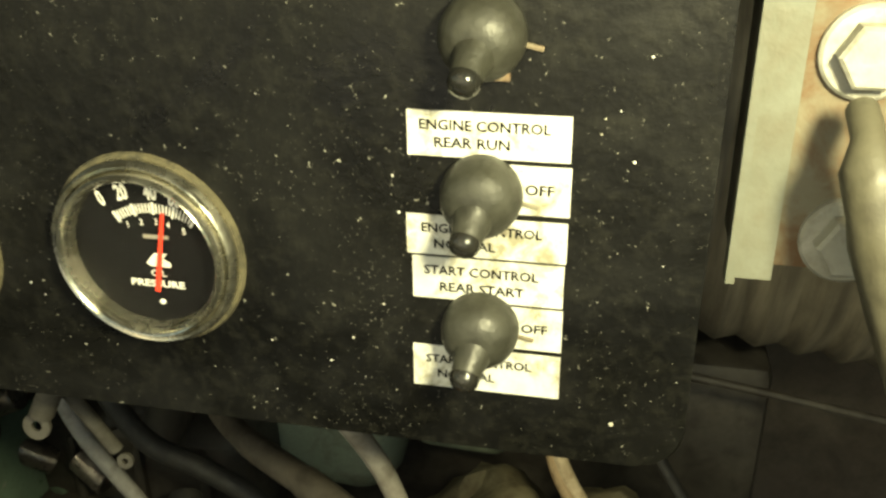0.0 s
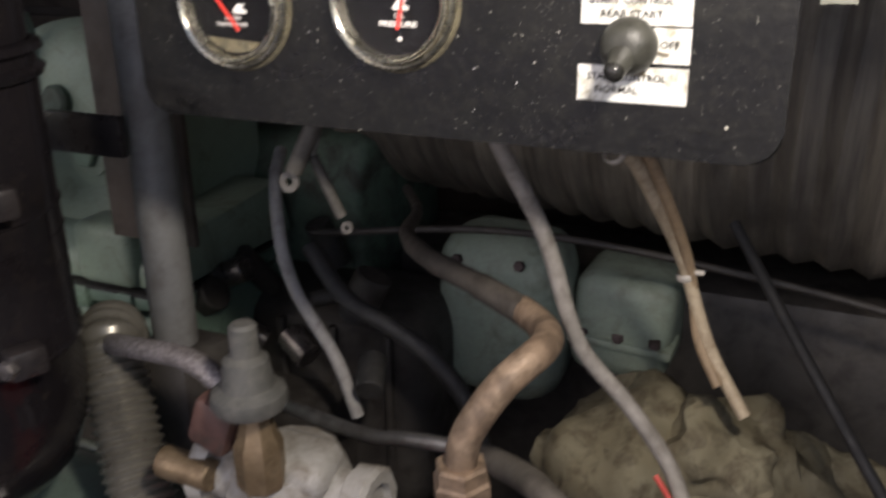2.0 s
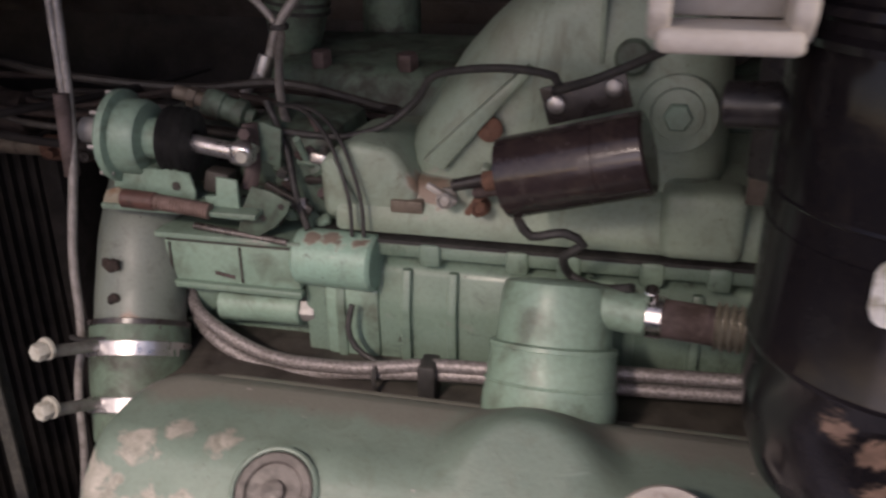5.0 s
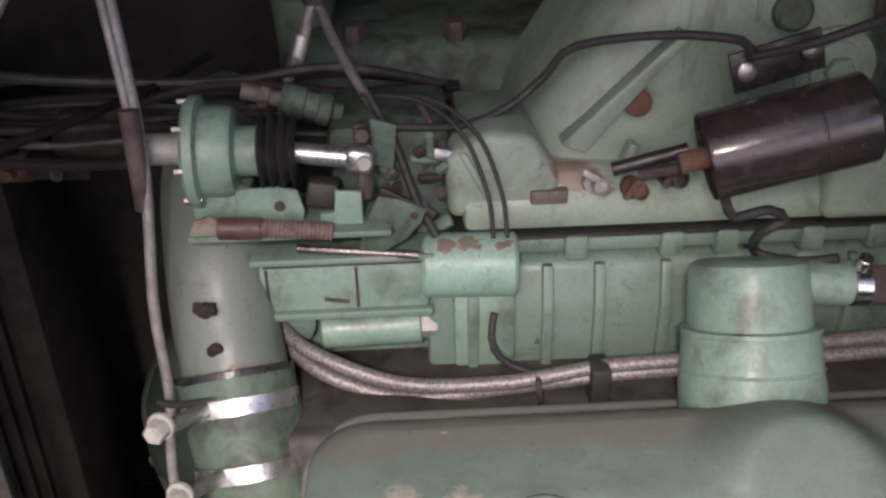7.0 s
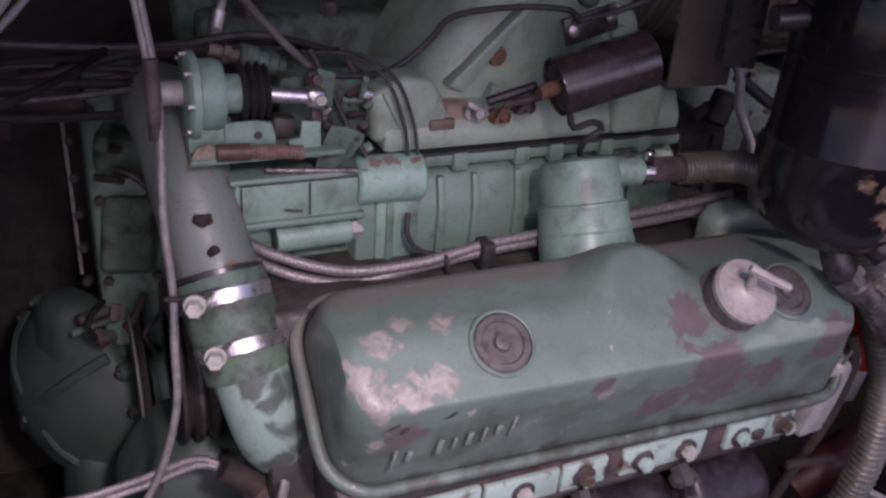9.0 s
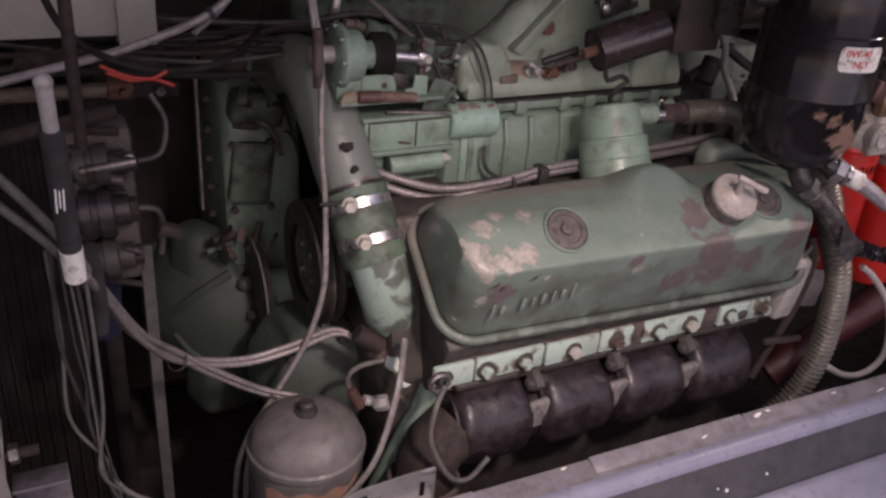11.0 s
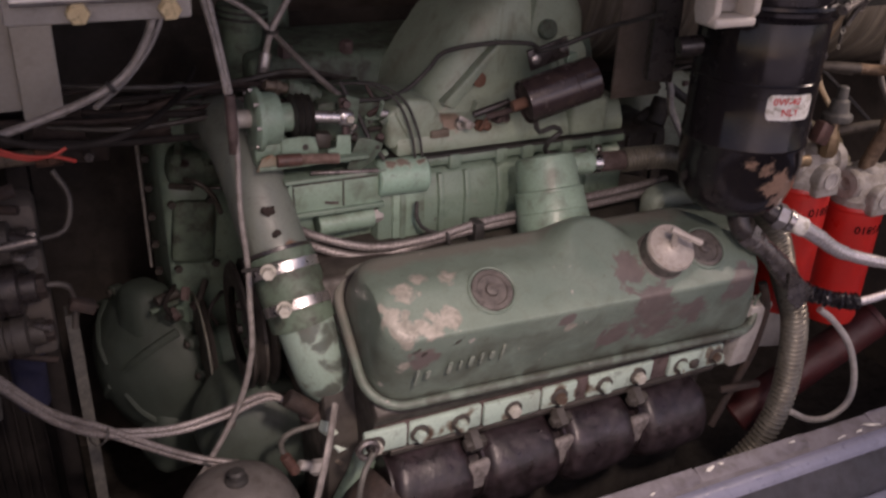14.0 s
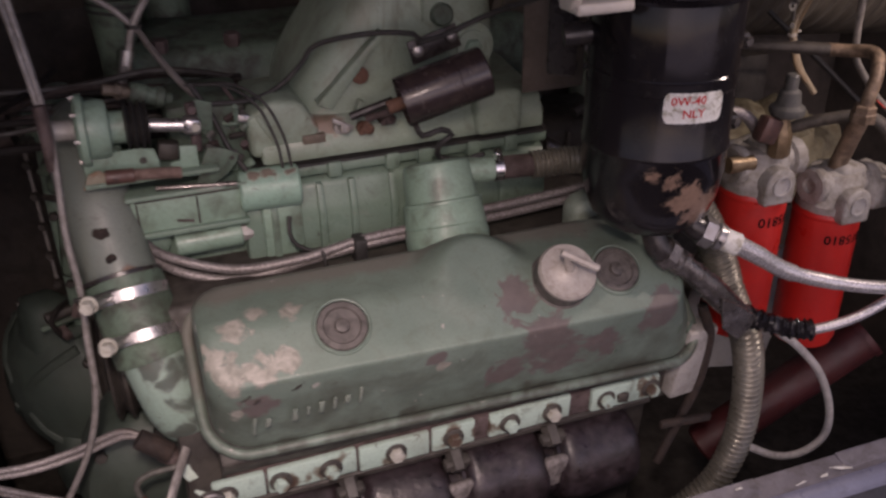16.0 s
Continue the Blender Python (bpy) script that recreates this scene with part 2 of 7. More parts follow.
rubber = grimy("black_rubber", (0.016, 0.016, 0.016), (0.028, 0.027, 0.026), (0.055, 0.05, 0.045), 0.6, 0.0, 40, 300, 0.5, 0.8).m
rubber_grey = grimy("dusty_grey_rubber", (0.055, 0.055, 0.05), (0.085, 0.083, 0.075), (0.15, 0.14, 0.12), 0.55, 0.0, 60, 260, 0.5, 0.8).m
steel = grimy("dull_steel", (0.34, 0.33, 0.32), (0.46, 0.45, 0.44), (0.16, 0.13, 0.11), 0.38, 0.9, 30, 300, 0.5, 0.8).m
chrome = grimy("bright_steel", (0.66, 0.65, 0.64), (0.74, 0.73, 0.72), (0.35, 0.33, 0.3), 0.2, 1.0, 40, 300, 0.6, 0.85, 0.1).m
alu = grimy("cast_aluminium", (0.36, 0.35, 0.33), (0.46, 0.44, 0.42), (0.17, 0.145, 0.12), 0.6, 0.35, 26, 240, 0.5, 0.75, 0.4).m
brass = grimy("tarnished_brass", (0.20, 0.14, 0.08), (0.26, 0.19, 0.115), (0.08, 0.05, 0.027), 0.45, 0.6, 50, 300, 0.5, 0.75).m
copper = grimy("grimy_brown_pipe", (0.145, 0.118, 0.090), (0.21, 0.172, 0.135), (0.06, 0.046, 0.036), 0.6, 0.2, 40, 260, 0.46, 0.7).m
grey_paint = grimy("grey_body_paint", (0.182, 0.190, 0.252), (0.215, 0.224, 0.292), (0.105, 0.104, 0.120), 0.34, 0.0, 22, 320, 0.56, 0.82).m
grey_metal = grimy("grey_painted_steel", (0.25, 0.245, 0.23), (0.31, 0.30, 0.28), (0.12, 0.10, 0.085), 0.5, 0.0, 18, 240, 0.52, 0.78).m
cream = grimy("cream_plastic", (0.50, 0.46, 0.40), (0.56, 0.52, 0.46), (0.28, 0.23, 0.18), 0.5, 0.0, 25, 240, 0.55, 0.8).m
beige = grimy("beige_panel_paint", (0.26, 0.25, 0.225), (0.30, 0.29, 0.26), (0.15, 0.135, 0.12), 0.7, 0.0, 6, 200, 0.55, 0.8).m
dark_wall = grimy("sooty_bay_wall", (0.068, 0.056, 0.049), (0.098, 0.083, 0.072), (0.030, 0.027, 0.024), 0.8, 0.0, 7, 120, 0.45, 0.7).m
asphalt = grimy("yard_asphalt", (0.045, 0.045, 0.047), (0.06, 0.06, 0.06), (0.03, 0.03, 0.03), 0.9, 0.0, 5, 150, 0.5, 0.75).m
red_can = grimy("red_filter_paint", (0.50, 0.018, 0.012), (0.56, 0.025, 0.016), (0.30, 0.02, 0.015), 0.38, 0.0, 14, 260, 0.6, 0.85, 0.08).m
red_dark = grimy("dark_red_paint", (0.042, 0.007, 0.008), (0.062, 0.010, 0.010), (0.035, 0.008, 0.008), 0.5, 0.0, 20, 260, 0.5, 0.75).m
white_wire = grimy("greyed_white_cable", (0.34, 0.325, 0.31), (0.42, 0.40, 0.38), (0.15, 0.135, 0.12), 0.55, 0.0, 60, 300, 0.5, 0.8).m
cream_wire = grimy("yellowed_cream_wire", (0.42, 0.34, 0.235), (0.50, 0.41, 0.29), (0.20, 0.14, 0.085), 0.55, 0.0, 50, 300, 0.5, 0.75).m
tan_wire = grimy("tan_wire", (0.27, 0.19, 0.115), (0.34, 0.245, 0.15), (0.14, 0.10, 0.07), 0.6, 0.0, 70, 300, 0.5, 0.8).m
red_wire = grimy("red_wire", (0.42, 0.04, 0.03), (0.46, 0.06, 0.04), (0.16, 0.03, 0.02), 0.5, 0.0, 70, 300, 0.55, 0.8).m
blue_hose = grimy("dark_blue_hose", (0.018, 0.020, 0.045), (0.026, 0.028, 0.058), (0.012, 0.012, 0.02), 0.5, 0.0, 30, 300, 0.5, 0.8).m
lagging = grimy("oily_brown_lagging", (0.165, 0.140, 0.085), (0.245, 0.220, 0.145), (0.060, 0.043, 0.024), 0.8, 0.0, 30, 120, 0.45, 0.68, 0.8).m


def streaked():
    m = Mat("sooty_brown_muffler", 0.6, 0.1)
    c = m.mix(m.ramp(m.noise(16, 4, 0.6, 0.0, (6.0, 0.5, 0.5)), 0.35, 0.68), (0.080, 0.069, 0.056), (0.205, 0.180, 0.142))
    c = m.mix(m.ramp(m.noise(9, 5, 0.6), 0.5, 0.72, 0.0, 0.8), c, (0.06, 0.05, 0.04))
    return m.colour(c).bump(m.noise(120, 3), 0.3, 0.002).m


muffler_skin = streaked()
white_ink = Mat("white_print", 0.5).colour((0.72, 0.71, 0.68)).m
ink = Mat("black_print", 1.0).colour((0.012, 0.012, 0.012))
ink.b.inputs["Specular IOR Level"].default_value = 0.0
black_ink = ink.m
red_ink = Mat("red_print", 0.5).colour((0.55, 0.03, 0.03)).m
needle_red = Mat("red_needle_paint", 0.4).colour((0.75, 0.045, 0.03)).m
dial_black = Mat("matt_black_dial", 0.6).colour((0.0035, 0.0033, 0.0042)).m
dial_black.node_tree.nodes["Principled BSDF"].inputs["Specular IOR Level"].default_value = 0.18
label_white = grimy("scuffed_white_label", (0.72, 0.715, 0.665), (0.79, 0.785, 0.735), (0.24, 0.21, 0.13), 0.75, 0.0, 60, 300, 0.50, 0.66, 0.05).m


def braid():
    m = Mat("braided_steel_hose", 0.5, 0.45)
    w = m.noise(420, 2)
    c = m.mix(m.ramp(w, 0.35, 0.65), (0.15, 0.132, 0.127), (0.34, 0.312, 0.305))
    c = m.mix(m.ramp(m.noise(30), 0.55, 0.75, 0.0, 0.7), c, (0.12, 0.10, 0.09))
    return m.colour(c).bump(w, 0.5, 0.001).m


def panel_paint():
    m = Mat("speckled_black_panel_paint", 0.42)
    c = m.mix(m.ramp(m.noise(14, 6, 0.65, 0.5), 0.38, 0.68), (0.002, 0.002, 0.0018), (0.0065, 0.0063, 0.0054))
    c = m.mix(m.ramp(m.noise(150, 6, 0.8), 0.48, 0.68, 0.0, 0.75), c, (0.015, 0.0145, 0.0115))
    c = m.mix(m.ramp(m.noise(60, 6, 0.7, 0.7), 0.60, 0.72, 0.0, 0.8), c, (0.004, 0.004, 0.004))
    c = m.mix(m.ramp(m.calc("ADD", m.noise(900, 2, 0.5), m.ramp(m.noise(18, 4), 0.35, 0.65, -0.08, 0.02)), 0.67, 0.73, 0.0, 0.55), c, (0.22, 0.21, 0.18))
    c = m.mix(m.ramp(m.noise(430, 3, 0.6), 0.69, 0.76), c, (0.34, 0.33, 0.28))
    m.colour(c)
    m.rough(m.ramp(m.noise(17, 7, 0.72, 0.6), 0.34, 0.66, 0.20, 0.60))
    m.b.inputs["Specular IOR Level"].default_value = 0.33
    return m.bump(m.calc("ADD", m.noise(300, 4, 0.6), m.noise(60, 5)), 0.22, 0.0009).m


def glass_pane():
    m = Mat("gauge_glass", 0.03)
    m.b.inputs["Transmission Weight"].default_value = 1.0
    m.b.inputs["IOR"].default_value = 1.1
    return m.colour((0.97, 0.96, 0.93)).m


dull_pipe = grimy("dull_brown_pipe", (0.085, 0.075, 0.062), (0.12, 0.105, 0.088), (0.04, 0.034, 0.028), 0.6, 0.1, 40, 260, 0.46, 0.7).m
bezel_nickel = grimy("dusty_nickel_bezel", (0.56, 0.54, 0.46), (0.66, 0.64, 0.56), (0.20, 0.175, 0.10), 0.22, 0.95, 45, 300, 0.52, 0.74, 0.08).m
stained_plate = grimy("rust_stained_grey_steel", (0.19, 0.175, 0.13), (0.25, 0.235, 0.18), (0.15, 0.075, 0.035), 0.7, 0.1, 26, 220, 0.45, 0.62, 0.4).m
olive_channel = grimy("grubby_grey_green_steel", (0.13, 0.137, 0.113), (0.175, 0.182, 0.155), (0.12, 0.105, 0.075), 0.5, 0.0, 20, 240, 0.5, 0.72).m
boot_rubber = grimy("dusty_grey_boot_rubber", (0.028, 0.028, 0.022), (0.048, 0.047, 0.038), (0.016, 0.015, 0.012), 0.46, 0.0, 60, 260, 0.48, 0.72, 0.35).m
tip_black = grimy("shiny_black_rubber", (0.012, 0.012, 0.011), (0.020, 0.019, 0.017), (0.030, 0.028, 0.024), 0.16, 0.0, 60, 300, 0.6, 0.85, 0.1).m
taped_wire = grimy("grey_taped_wire", (0.19, 0.175, 0.155), (0.26, 0.24, 0.215), (0.09, 0.075, 0.06), 0.6, 0.0, 60, 300, 0.48, 0.75).m
pale_cast = grimy("pale_grey_casting", (0.29, 0.275, 0.25), (0.38, 0.365, 0.335), (0.14, 0.115, 0.085), 0.65, 0.08, 34, 240, 0.45, 0.70, 0.6).m
# brighter copy of the engine green: light on the castings put into the colour
lit_green = grimy("lit_pale_green_paint", (0.255, 0.315, 0.252), (0.31, 0.37, 0.30), (0.13, 0.135, 0.10), 0.5, 0.0, 18, 240, 0.50, 0.74).m
conduit_grey = grimy("grey_corrugated_conduit", (0.172, 0.160, 0.130), (0.226, 0.212, 0.178), (0.072, 0.063, 0.050), 0.34, 0.45, 18, 260, 0.52, 0.80, 0.1).m
oily_steel = grimy("oily_dark_steel", (0.14, 0.125, 0.12), (0.24, 0.22, 0.21), (0.045, 0.038, 0.034), 0.3, 0.7, 40, 260, 0.46, 0.7, 0.3).m
dusty_bolt = grimy("dusty_galvanised_bolt", (0.40, 0.39, 0.34), (0.50, 0.49, 0.44), (0.22, 0.20, 0.16), 0.6, 0.25, 60, 300, 0.5, 0.75, 0.3).m
clamp_steel = grimy("brushed_clamp_steel", (0.60, 0.58, 0.58), (0.68, 0.66, 0.66), (0.34, 0.31, 0.30), 0.30, 0.9, 30, 260, 0.55, 0.8, 0.15).m
braided, panel_black, glass = braid(), panel_paint(), glass_pane()

# ---- building helpers ----


def frame_of(axis):
    """A turn that takes z to the axis."""
    return Vector(axis).normalized().to_track_quat("Z", "Y").to_matrix().to_4x4()


def box(bm, centre, size, bevel=0.0, turn=(0, 0, 0), seg=2):
    g = bmesh.ops.create_cube(bm, size=1.0)
    vs = g["verts"]
    if bevel:
        for v in vs:
            v.co = Vector(v.co[k] * size[k] for k in range(3))
        es = list({e for v in vs for e in v.link_edges})
        r = bmesh.ops.bevel(bm, geom=es, offset=bevel, segments=seg, affect="EDGES", profile=0.5)
        vs = list({v for f in r["faces"] for v in f.verts} | {v for v in vs if v.is_valid})
        m = pose(*centre, *turn)
    else:
        m = pose(*centre, *turn) @ Matrix.Diagonal((*size, 1))
    bmesh.ops.transform(bm, matrix=m, verts=vs)
    return bm


def lathe(bm, origin, axis, profile, seg=28):
    """Turns (radius, height) pairs round an axis; ends close where the radius is 0."""
    m = Matrix.Translation(origin) @ frame_of(axis)
    rings = []
    for r, h in profile:
        if r < 1e-6:
            rings.append([bm.verts.new(m @ Vector((0, 0, h)))])
        else:
            rings.append([bm.verts.new(m @ Vector((r * math.cos(2 * math.pi * k / seg), r * math.sin(2 * math.pi * k / seg), h))) for k in range(seg)])
    for a, b in zip(rings, rings[1:]):
        for k in range(seg):
            q = [a[k % len(a)], a[(k + 1) % len(a)], b[(k + 1) % len(b)], b[k % len(b)]]
            q = list(dict.fromkeys(q))
            if len(q) > 2:
                bm.faces.new(q)
    return bm


def rod(bm, a, b, r, r2=None, seg=20, bevel=0.0):
    a, b = Vector(a), Vector(b)
    n = (b - a).length
    r2 = r if r2 is None else r2
    c = bevel or min(r, r2) * 0.08
    return lathe(bm, a, b - a, [(0, 0), (r - c, 0), (r, c), (r2, n - c), (r2 - c, n), (0, n)], seg)


def spline(pts, step=0.008):
    """Points along a smooth curve through the given ones."""
    p = [Vector(q) for q in pts]
    p = [2 * p[0] - p[1]] + p + [2 * p[-1] - p[-2]]
    out = []
    for a, b, c, d in zip(p, p[1:], p[2:], p[3:]):
        n = max(2, int((c - b).length / step))
        for k in range(n):
            t = k / n
            out.append(0.5 * (2 * b + (c - a) * t + (2 * a - 5 * b + 4 * c - d) * t * t + (3 * b - a - 3 * c + d) * t**3))
    return out + [p[-2]]


def sweep(bm, pts, r, seg=10, step=0.008, ripple=0.0, pitch=0.006, flat=1.0):
    """A tube along a smooth curve; ripple gives rings a pitch apart; flat squeezes it."""
    c = spline(pts, pitch / 8 if ripple else step)
    if ripple:
        even, need = [c[0]], pitch / 8
        for a, b in zip(c, c[1:]):
            n = (b - a).length
            at = need
            while at <= n:
                even.append(a.lerp(b, at / n))
                at += pitch / 8
            need = at - n
        c = even
    up, rings = None, []
    for k, q in enumerate(c):
        d = (c[min(k + 1, len(c) - 1)] - c[max(k - 1, 0)]).normalized()
        if up is None:
            up = d.orthogonal().normalized()
        up = (up - d * up.dot(d)).normalized()
        side = d.cross(up)
        rr = r[min(int(k / len(c) * len(r)), len(r) - 1)] if isinstance(r, list) else r
        rr *= 1 + ripple * math.cos(math.pi * k / 4)
        rings.append([bm.verts.new(q + rr * (math.cos(2 * math.pi * j / seg) * up * flat + math.sin(2 * math.pi * j / seg) * side)) for j in range(seg)])
    for a, b in zip(rings, rings[1:]):
        for j in range(seg):
            bm.faces.new((a[j], a[(j + 1) % seg], b[(j + 1) % seg], b[j]))
    bm.faces.new(rings[0][::-1])
    bm.faces.new(rings[-1])
    return bm


def prism(bm, outline, axis, a, b, bevel=0.0, seg=2):
    """Extrudes an outline along x (outline in y, z), y (x, z) or z (x, y)."""
    def at(u, v, w):
        return {"x": (w, u, v), "y": (u, w, v), "z": (u, v, w)}[axis]

    lo = [bm.verts.new(at(u, v, a)) for u, v in outline]
    hi = [bm.verts.new(at(u, v, b)) for u, v in outline]
    n = len(outline)
    fs = [bm.faces.new(lo), bm.faces.new(hi[::-1])]
    for k in range(n):
        fs.append(bm.faces.new((lo[k], hi[k], hi[(k + 1) % n], lo[(k + 1) % n])))
    if bevel:
        es = list({e for f in fs for e in f.edges})
        bmesh.ops.bevel(bm, geom=es, offset=bevel, segments=seg, affect="EDGES", profile=0.5)
    return bm


def ball(bm, centre, size, seg=24):
    bmesh.ops.create_uvsphere(bm, u_segments=seg, v_segments=seg // 2, radius=1.0, matrix=Matrix.Translation(centre) @ Matrix.Diagonal((*size, 1)))
    return bm


def hexagon(bm, base, axis, r, h):
    a = Vector(axis).normalized()
    return lathe(bm, base, a, [(0, 0), (r, 0), (r, h * 0.85), (r * 0.88, h), (0, h)], 6)


def rough_up(bm, amount, scale, seed=0.0):
    """Uneven surface."""
    bm.normal_update()
    off = Vector((seed, seed * 0.7, -seed))
    for v in bm.verts:
        v.co += v.normal * amount * noise.noise(v.co * scale + off)
    return bm


def B():
    return bmesh.new()


def part(name, bm, material, parent=None, label="", smooth=True, kind=""):
    """Links a bmesh as one mesh object, under a thing or a part. The mesh is in world coordinates."""
    bmesh.ops.recalc_face_normals(bm, faces=bm.faces)
    me = bpy.data.meshes.new(name)
    bm.to_mesh(me)
    bm.free()
    me.materials.append(material)
    if smooth:
        me.polygons.foreach_set("use_smooth", [True] * len(me.polygons))
        me.set_sharp_from_angle(angle=radians(38))
    ob = new(name, me)
    if parent is not None:
        at = parent.matrix_world.inverted()
        ob.parent = parent
        ob.matrix_parent_inverse = at
    return tagged(ob, label, kind=kind)


def thing(name, base, label, category, group=""):
    ob = new(name)
    ob.empty_display_size = 0.05
    ob.location = base
    ob.matrix_world = Matrix.Translation(base)
    return tagged(ob, label, category, group)


def solo(name, bm, material, label, category, group="", kind=""):
    return tagged(part(name, bm, material), label, category, group, kind)


def text(body, parent, origin, right, up, height, material, name="print", squeeze=1.0, label="", bold=0.025):
    """Flat lettering as a mesh: origin is its lower left corner."""
    cu = bpy.data.curves.new(name, "FONT")
    cu.body, cu.size, cu.extrude, cu.resolution_u, cu.offset = body, height / 0.7, 0.0, 2, height * bold
    tmp = new("lettering", cu)
    bpy.context.view_layer.update()
    me = bpy.data.meshes.new_from_object(tmp.evaluated_get(bpy.context.evaluated_depsgraph_get()))
    bpy.data.objects.remove(tmp)
    r, u = Vector(right).normalized(), Vector(up).normalized()
    m = Matrix((r, u, r.cross(u))).transposed().to_4x4()
    m.translation = origin
    me.transform(m @ Matrix.Diagonal((squeeze, 1, 1, 1)))
    me.materials.clear()
    me.materials.append(material)
    ob = new(name, me)
    ob.parent = parent
    ob.matrix_parent_inverse = parent.matrix_world.inverted()
    return tagged(ob, label)


# ---- setting ----
bm = B()
bmesh.ops.create_grid(bm, x_segments=2, y_segments=2, size=400)
solo("ground", bm, asphalt, "grey asphalt yard behind the vehicle", "ground", kind="structure")
slat_brown = grimy("sooty_brown_louvre", (0.105, 0.083, 0.070), (0.145, 0.118, 0.098), (0.045, 0.036, 0.030), 0.7, 0.0, 9, 160, 0.45, 0.7).m
wall_back = solo("wall_back", box(B(), (-0.6, 1.18, 0.95), (3.0, 0.03, 1.7)), dark_wall, "sooty dark bulkhead behind the engine", "wall", kind="structure")
for k in range(13):
    part("slat", box(B(), (-0.6, 1.158, 1.13 + 0.052 * k), (2.6, 0.006, 0.040), 0.002, (24, 0, 0)), slat_brown, wall_back)
solo("wall_left", box(B(), (-1.98, 0.60, 0.95), (0.03, 1.2, 1.7)), dark_wall, "sooty dark side wall of the engine bay", "wall", kind="structure")
solo("wall_right", box(B(), (0.75, 0.60, 0.95), (0.03, 1.2, 1.7)), dark_wall, "sooty dark side wall of the engine bay", "wall", kind="structure")
solo("ceiling", box(B(), (-0.6, 0.60, 1.815), (3.0, 1.2, 0.03)), dark_wall, "dark underside above the engine", "ceiling", kind="structure")
solo("floor", box(B(), (-0.6, 0.65, 0.115), (2.7, 1.1, 0.03)), block_dark, "oily dark tray under the engine", "floor", kind="structure")

# the darkness of the sill's groove is put into this colour
groove_grey = grimy("dark_grey_groove", (0.030, 0.029, 0.034), (0.045, 0.043, 0.050), (0.016, 0.015, 0.016), 0.5, 0.0, 18, 240, 0.5, 0.75).m
# body sill under the opening: lip, shelf and outer skin
sill = thing("body_sill", (-0.6, 0.05, 0.5), "scuffed grey-violet painted body sill with chipped edges", "sill")
lip_paint = grimy("dirty_grey_lip_paint", (0.135, 0.125, 0.14), (0.175, 0.165, 0.185), (0.07, 0.06, 0.055), 0.5, 0.0, 26, 260, 0.47, 0.72).m
part("lip", prism(B(), [(0.098, 0.627), (0.098, 0.60), (0.094, 0.60), (0.094, 0.622), (0.066, 0.614), (0.066, 0.619)], "x", -1.95, 0.72), lip_paint, sill, "dirty lip")
part("shelf", prism(B(), [(0.066, 0.6200), (0.066, 0.609), (0.046, 0.600), (0.0425, 0.603), (0.0445, 0.6115), (0.049, 0.6170), (0.055, 0.6198), (0.061, 0.6205)], "x", -1.95, 0.72), grey_paint, sill, "rounded ridge")
part("groove", prism(B(), [(0.0435, 0.605), (0.047, 0.600), (0.014, 0.548), (-0.006, 0.542), (-0.006, 0.546), (0.004, 0.552), (0.012, 0.562), (0.028, 0.583)], "x", -1.95, 0.72), groove_grey, sill, "dark groove")
part("skin", prism(B(), [(0.002, 0.5575), (-0.002, 0.550), (-0.012, 0.545), (-0.20, 0.492), (-0.235, 0.30), (-0.24, 0.30), (-0.206, 0.500), (-0.10, 0.532), (-0.012, 0.5565), (-0.004, 0.5590)], "x", -1.95, 0.72), grey_paint, sill)
for x0, x1, dz in ((-1.95, -0.985, 0.0022), (-0.800, -0.520, 0.0032), (-0.515, -0.30, 0.0018), (-0.16, 0.72, 0.0026)):
    bm = prism(B(), [(0.0985, 0.6275 + dz), (0.0985, 0.6245), (0.074, 0.6195), (0.074, 0.6205 + dz * 0.4)], "x", x0, x1, 0.0006, 1)
    part("lap", bm, lip_paint, sill, "lapped sheet edge")
rnd = random.Random(4)
chips = B()
for x, y, long, wide, skew in ((-0.492, 0.088, 0.014, 0.0035, 0.25), (-0.470, 0.091, 0.005, 0.0022, -0.3), (-0.168, 0.074, 0.017, 0.0028, -0.30), (-0.200, 0.071, 0.008, 0.0022, 0.15), (-0.240, 0.070, 0.012, 0.0015, 0.1), (-0.605, 0.078, 0.009, 0.0018, 0.2), (-0.845, 0.092, 0.006, 0.0018, 0.1), (-0.33, 0.088, 0.006, 0.0014, 0.0)):
    n = 11
    q = []
    for k in range(n):
        a = 2 * math.pi * k / n
        u, w = long * rnd.uniform(0.45, 1.1) * math.cos(a), wide * rnd.uniform(0.3, 1.2) * math.sin(a)
        q.append((x + u, y + w + skew * u))
    prism(chips, q, "z", 0.0, 0.0007)
for v in chips.verts:
    v.co.z += 0.6190 + (v.co.y - 0.062) * 0.222 + 0.0036
part("paint_chip", chips, label_white, sill, "bare white paint chips", smooth=False, kind="stuff")
for x, z, s in ((-0.52, 0.574, 0.0022), (-0.60, 0.570, 0.003), (-0.615, 0.575, 0.0016)):
    part("grit", ball(B(), (x, 0.0225 - (0.576 - z) * 0.7, z + 0.001), (s, s, s), 8), white_ink, sill)

# ---- instrument panel ----
PY = 0.229
panel = thing("instrument_panel", (-0.135, PY, 1.27), "speckled black steel panel with gauges and switches", "panel")


def rounded_rect(x0, x1, z0, z1, r, n=6):
    out = []
    for cx, cz, a in ((x1 - r, z0 + r, -90), (x1 - r, z1 - r, 0), (x0 + r, z1 - r, 90), (x0 + r, z0 + r, 180)):
        for k in range(n + 1):
            q = radians(a + 90 * k / n)
            out.append((cx + r * math.cos(q), cz + r * math.sin(q)))
    return out


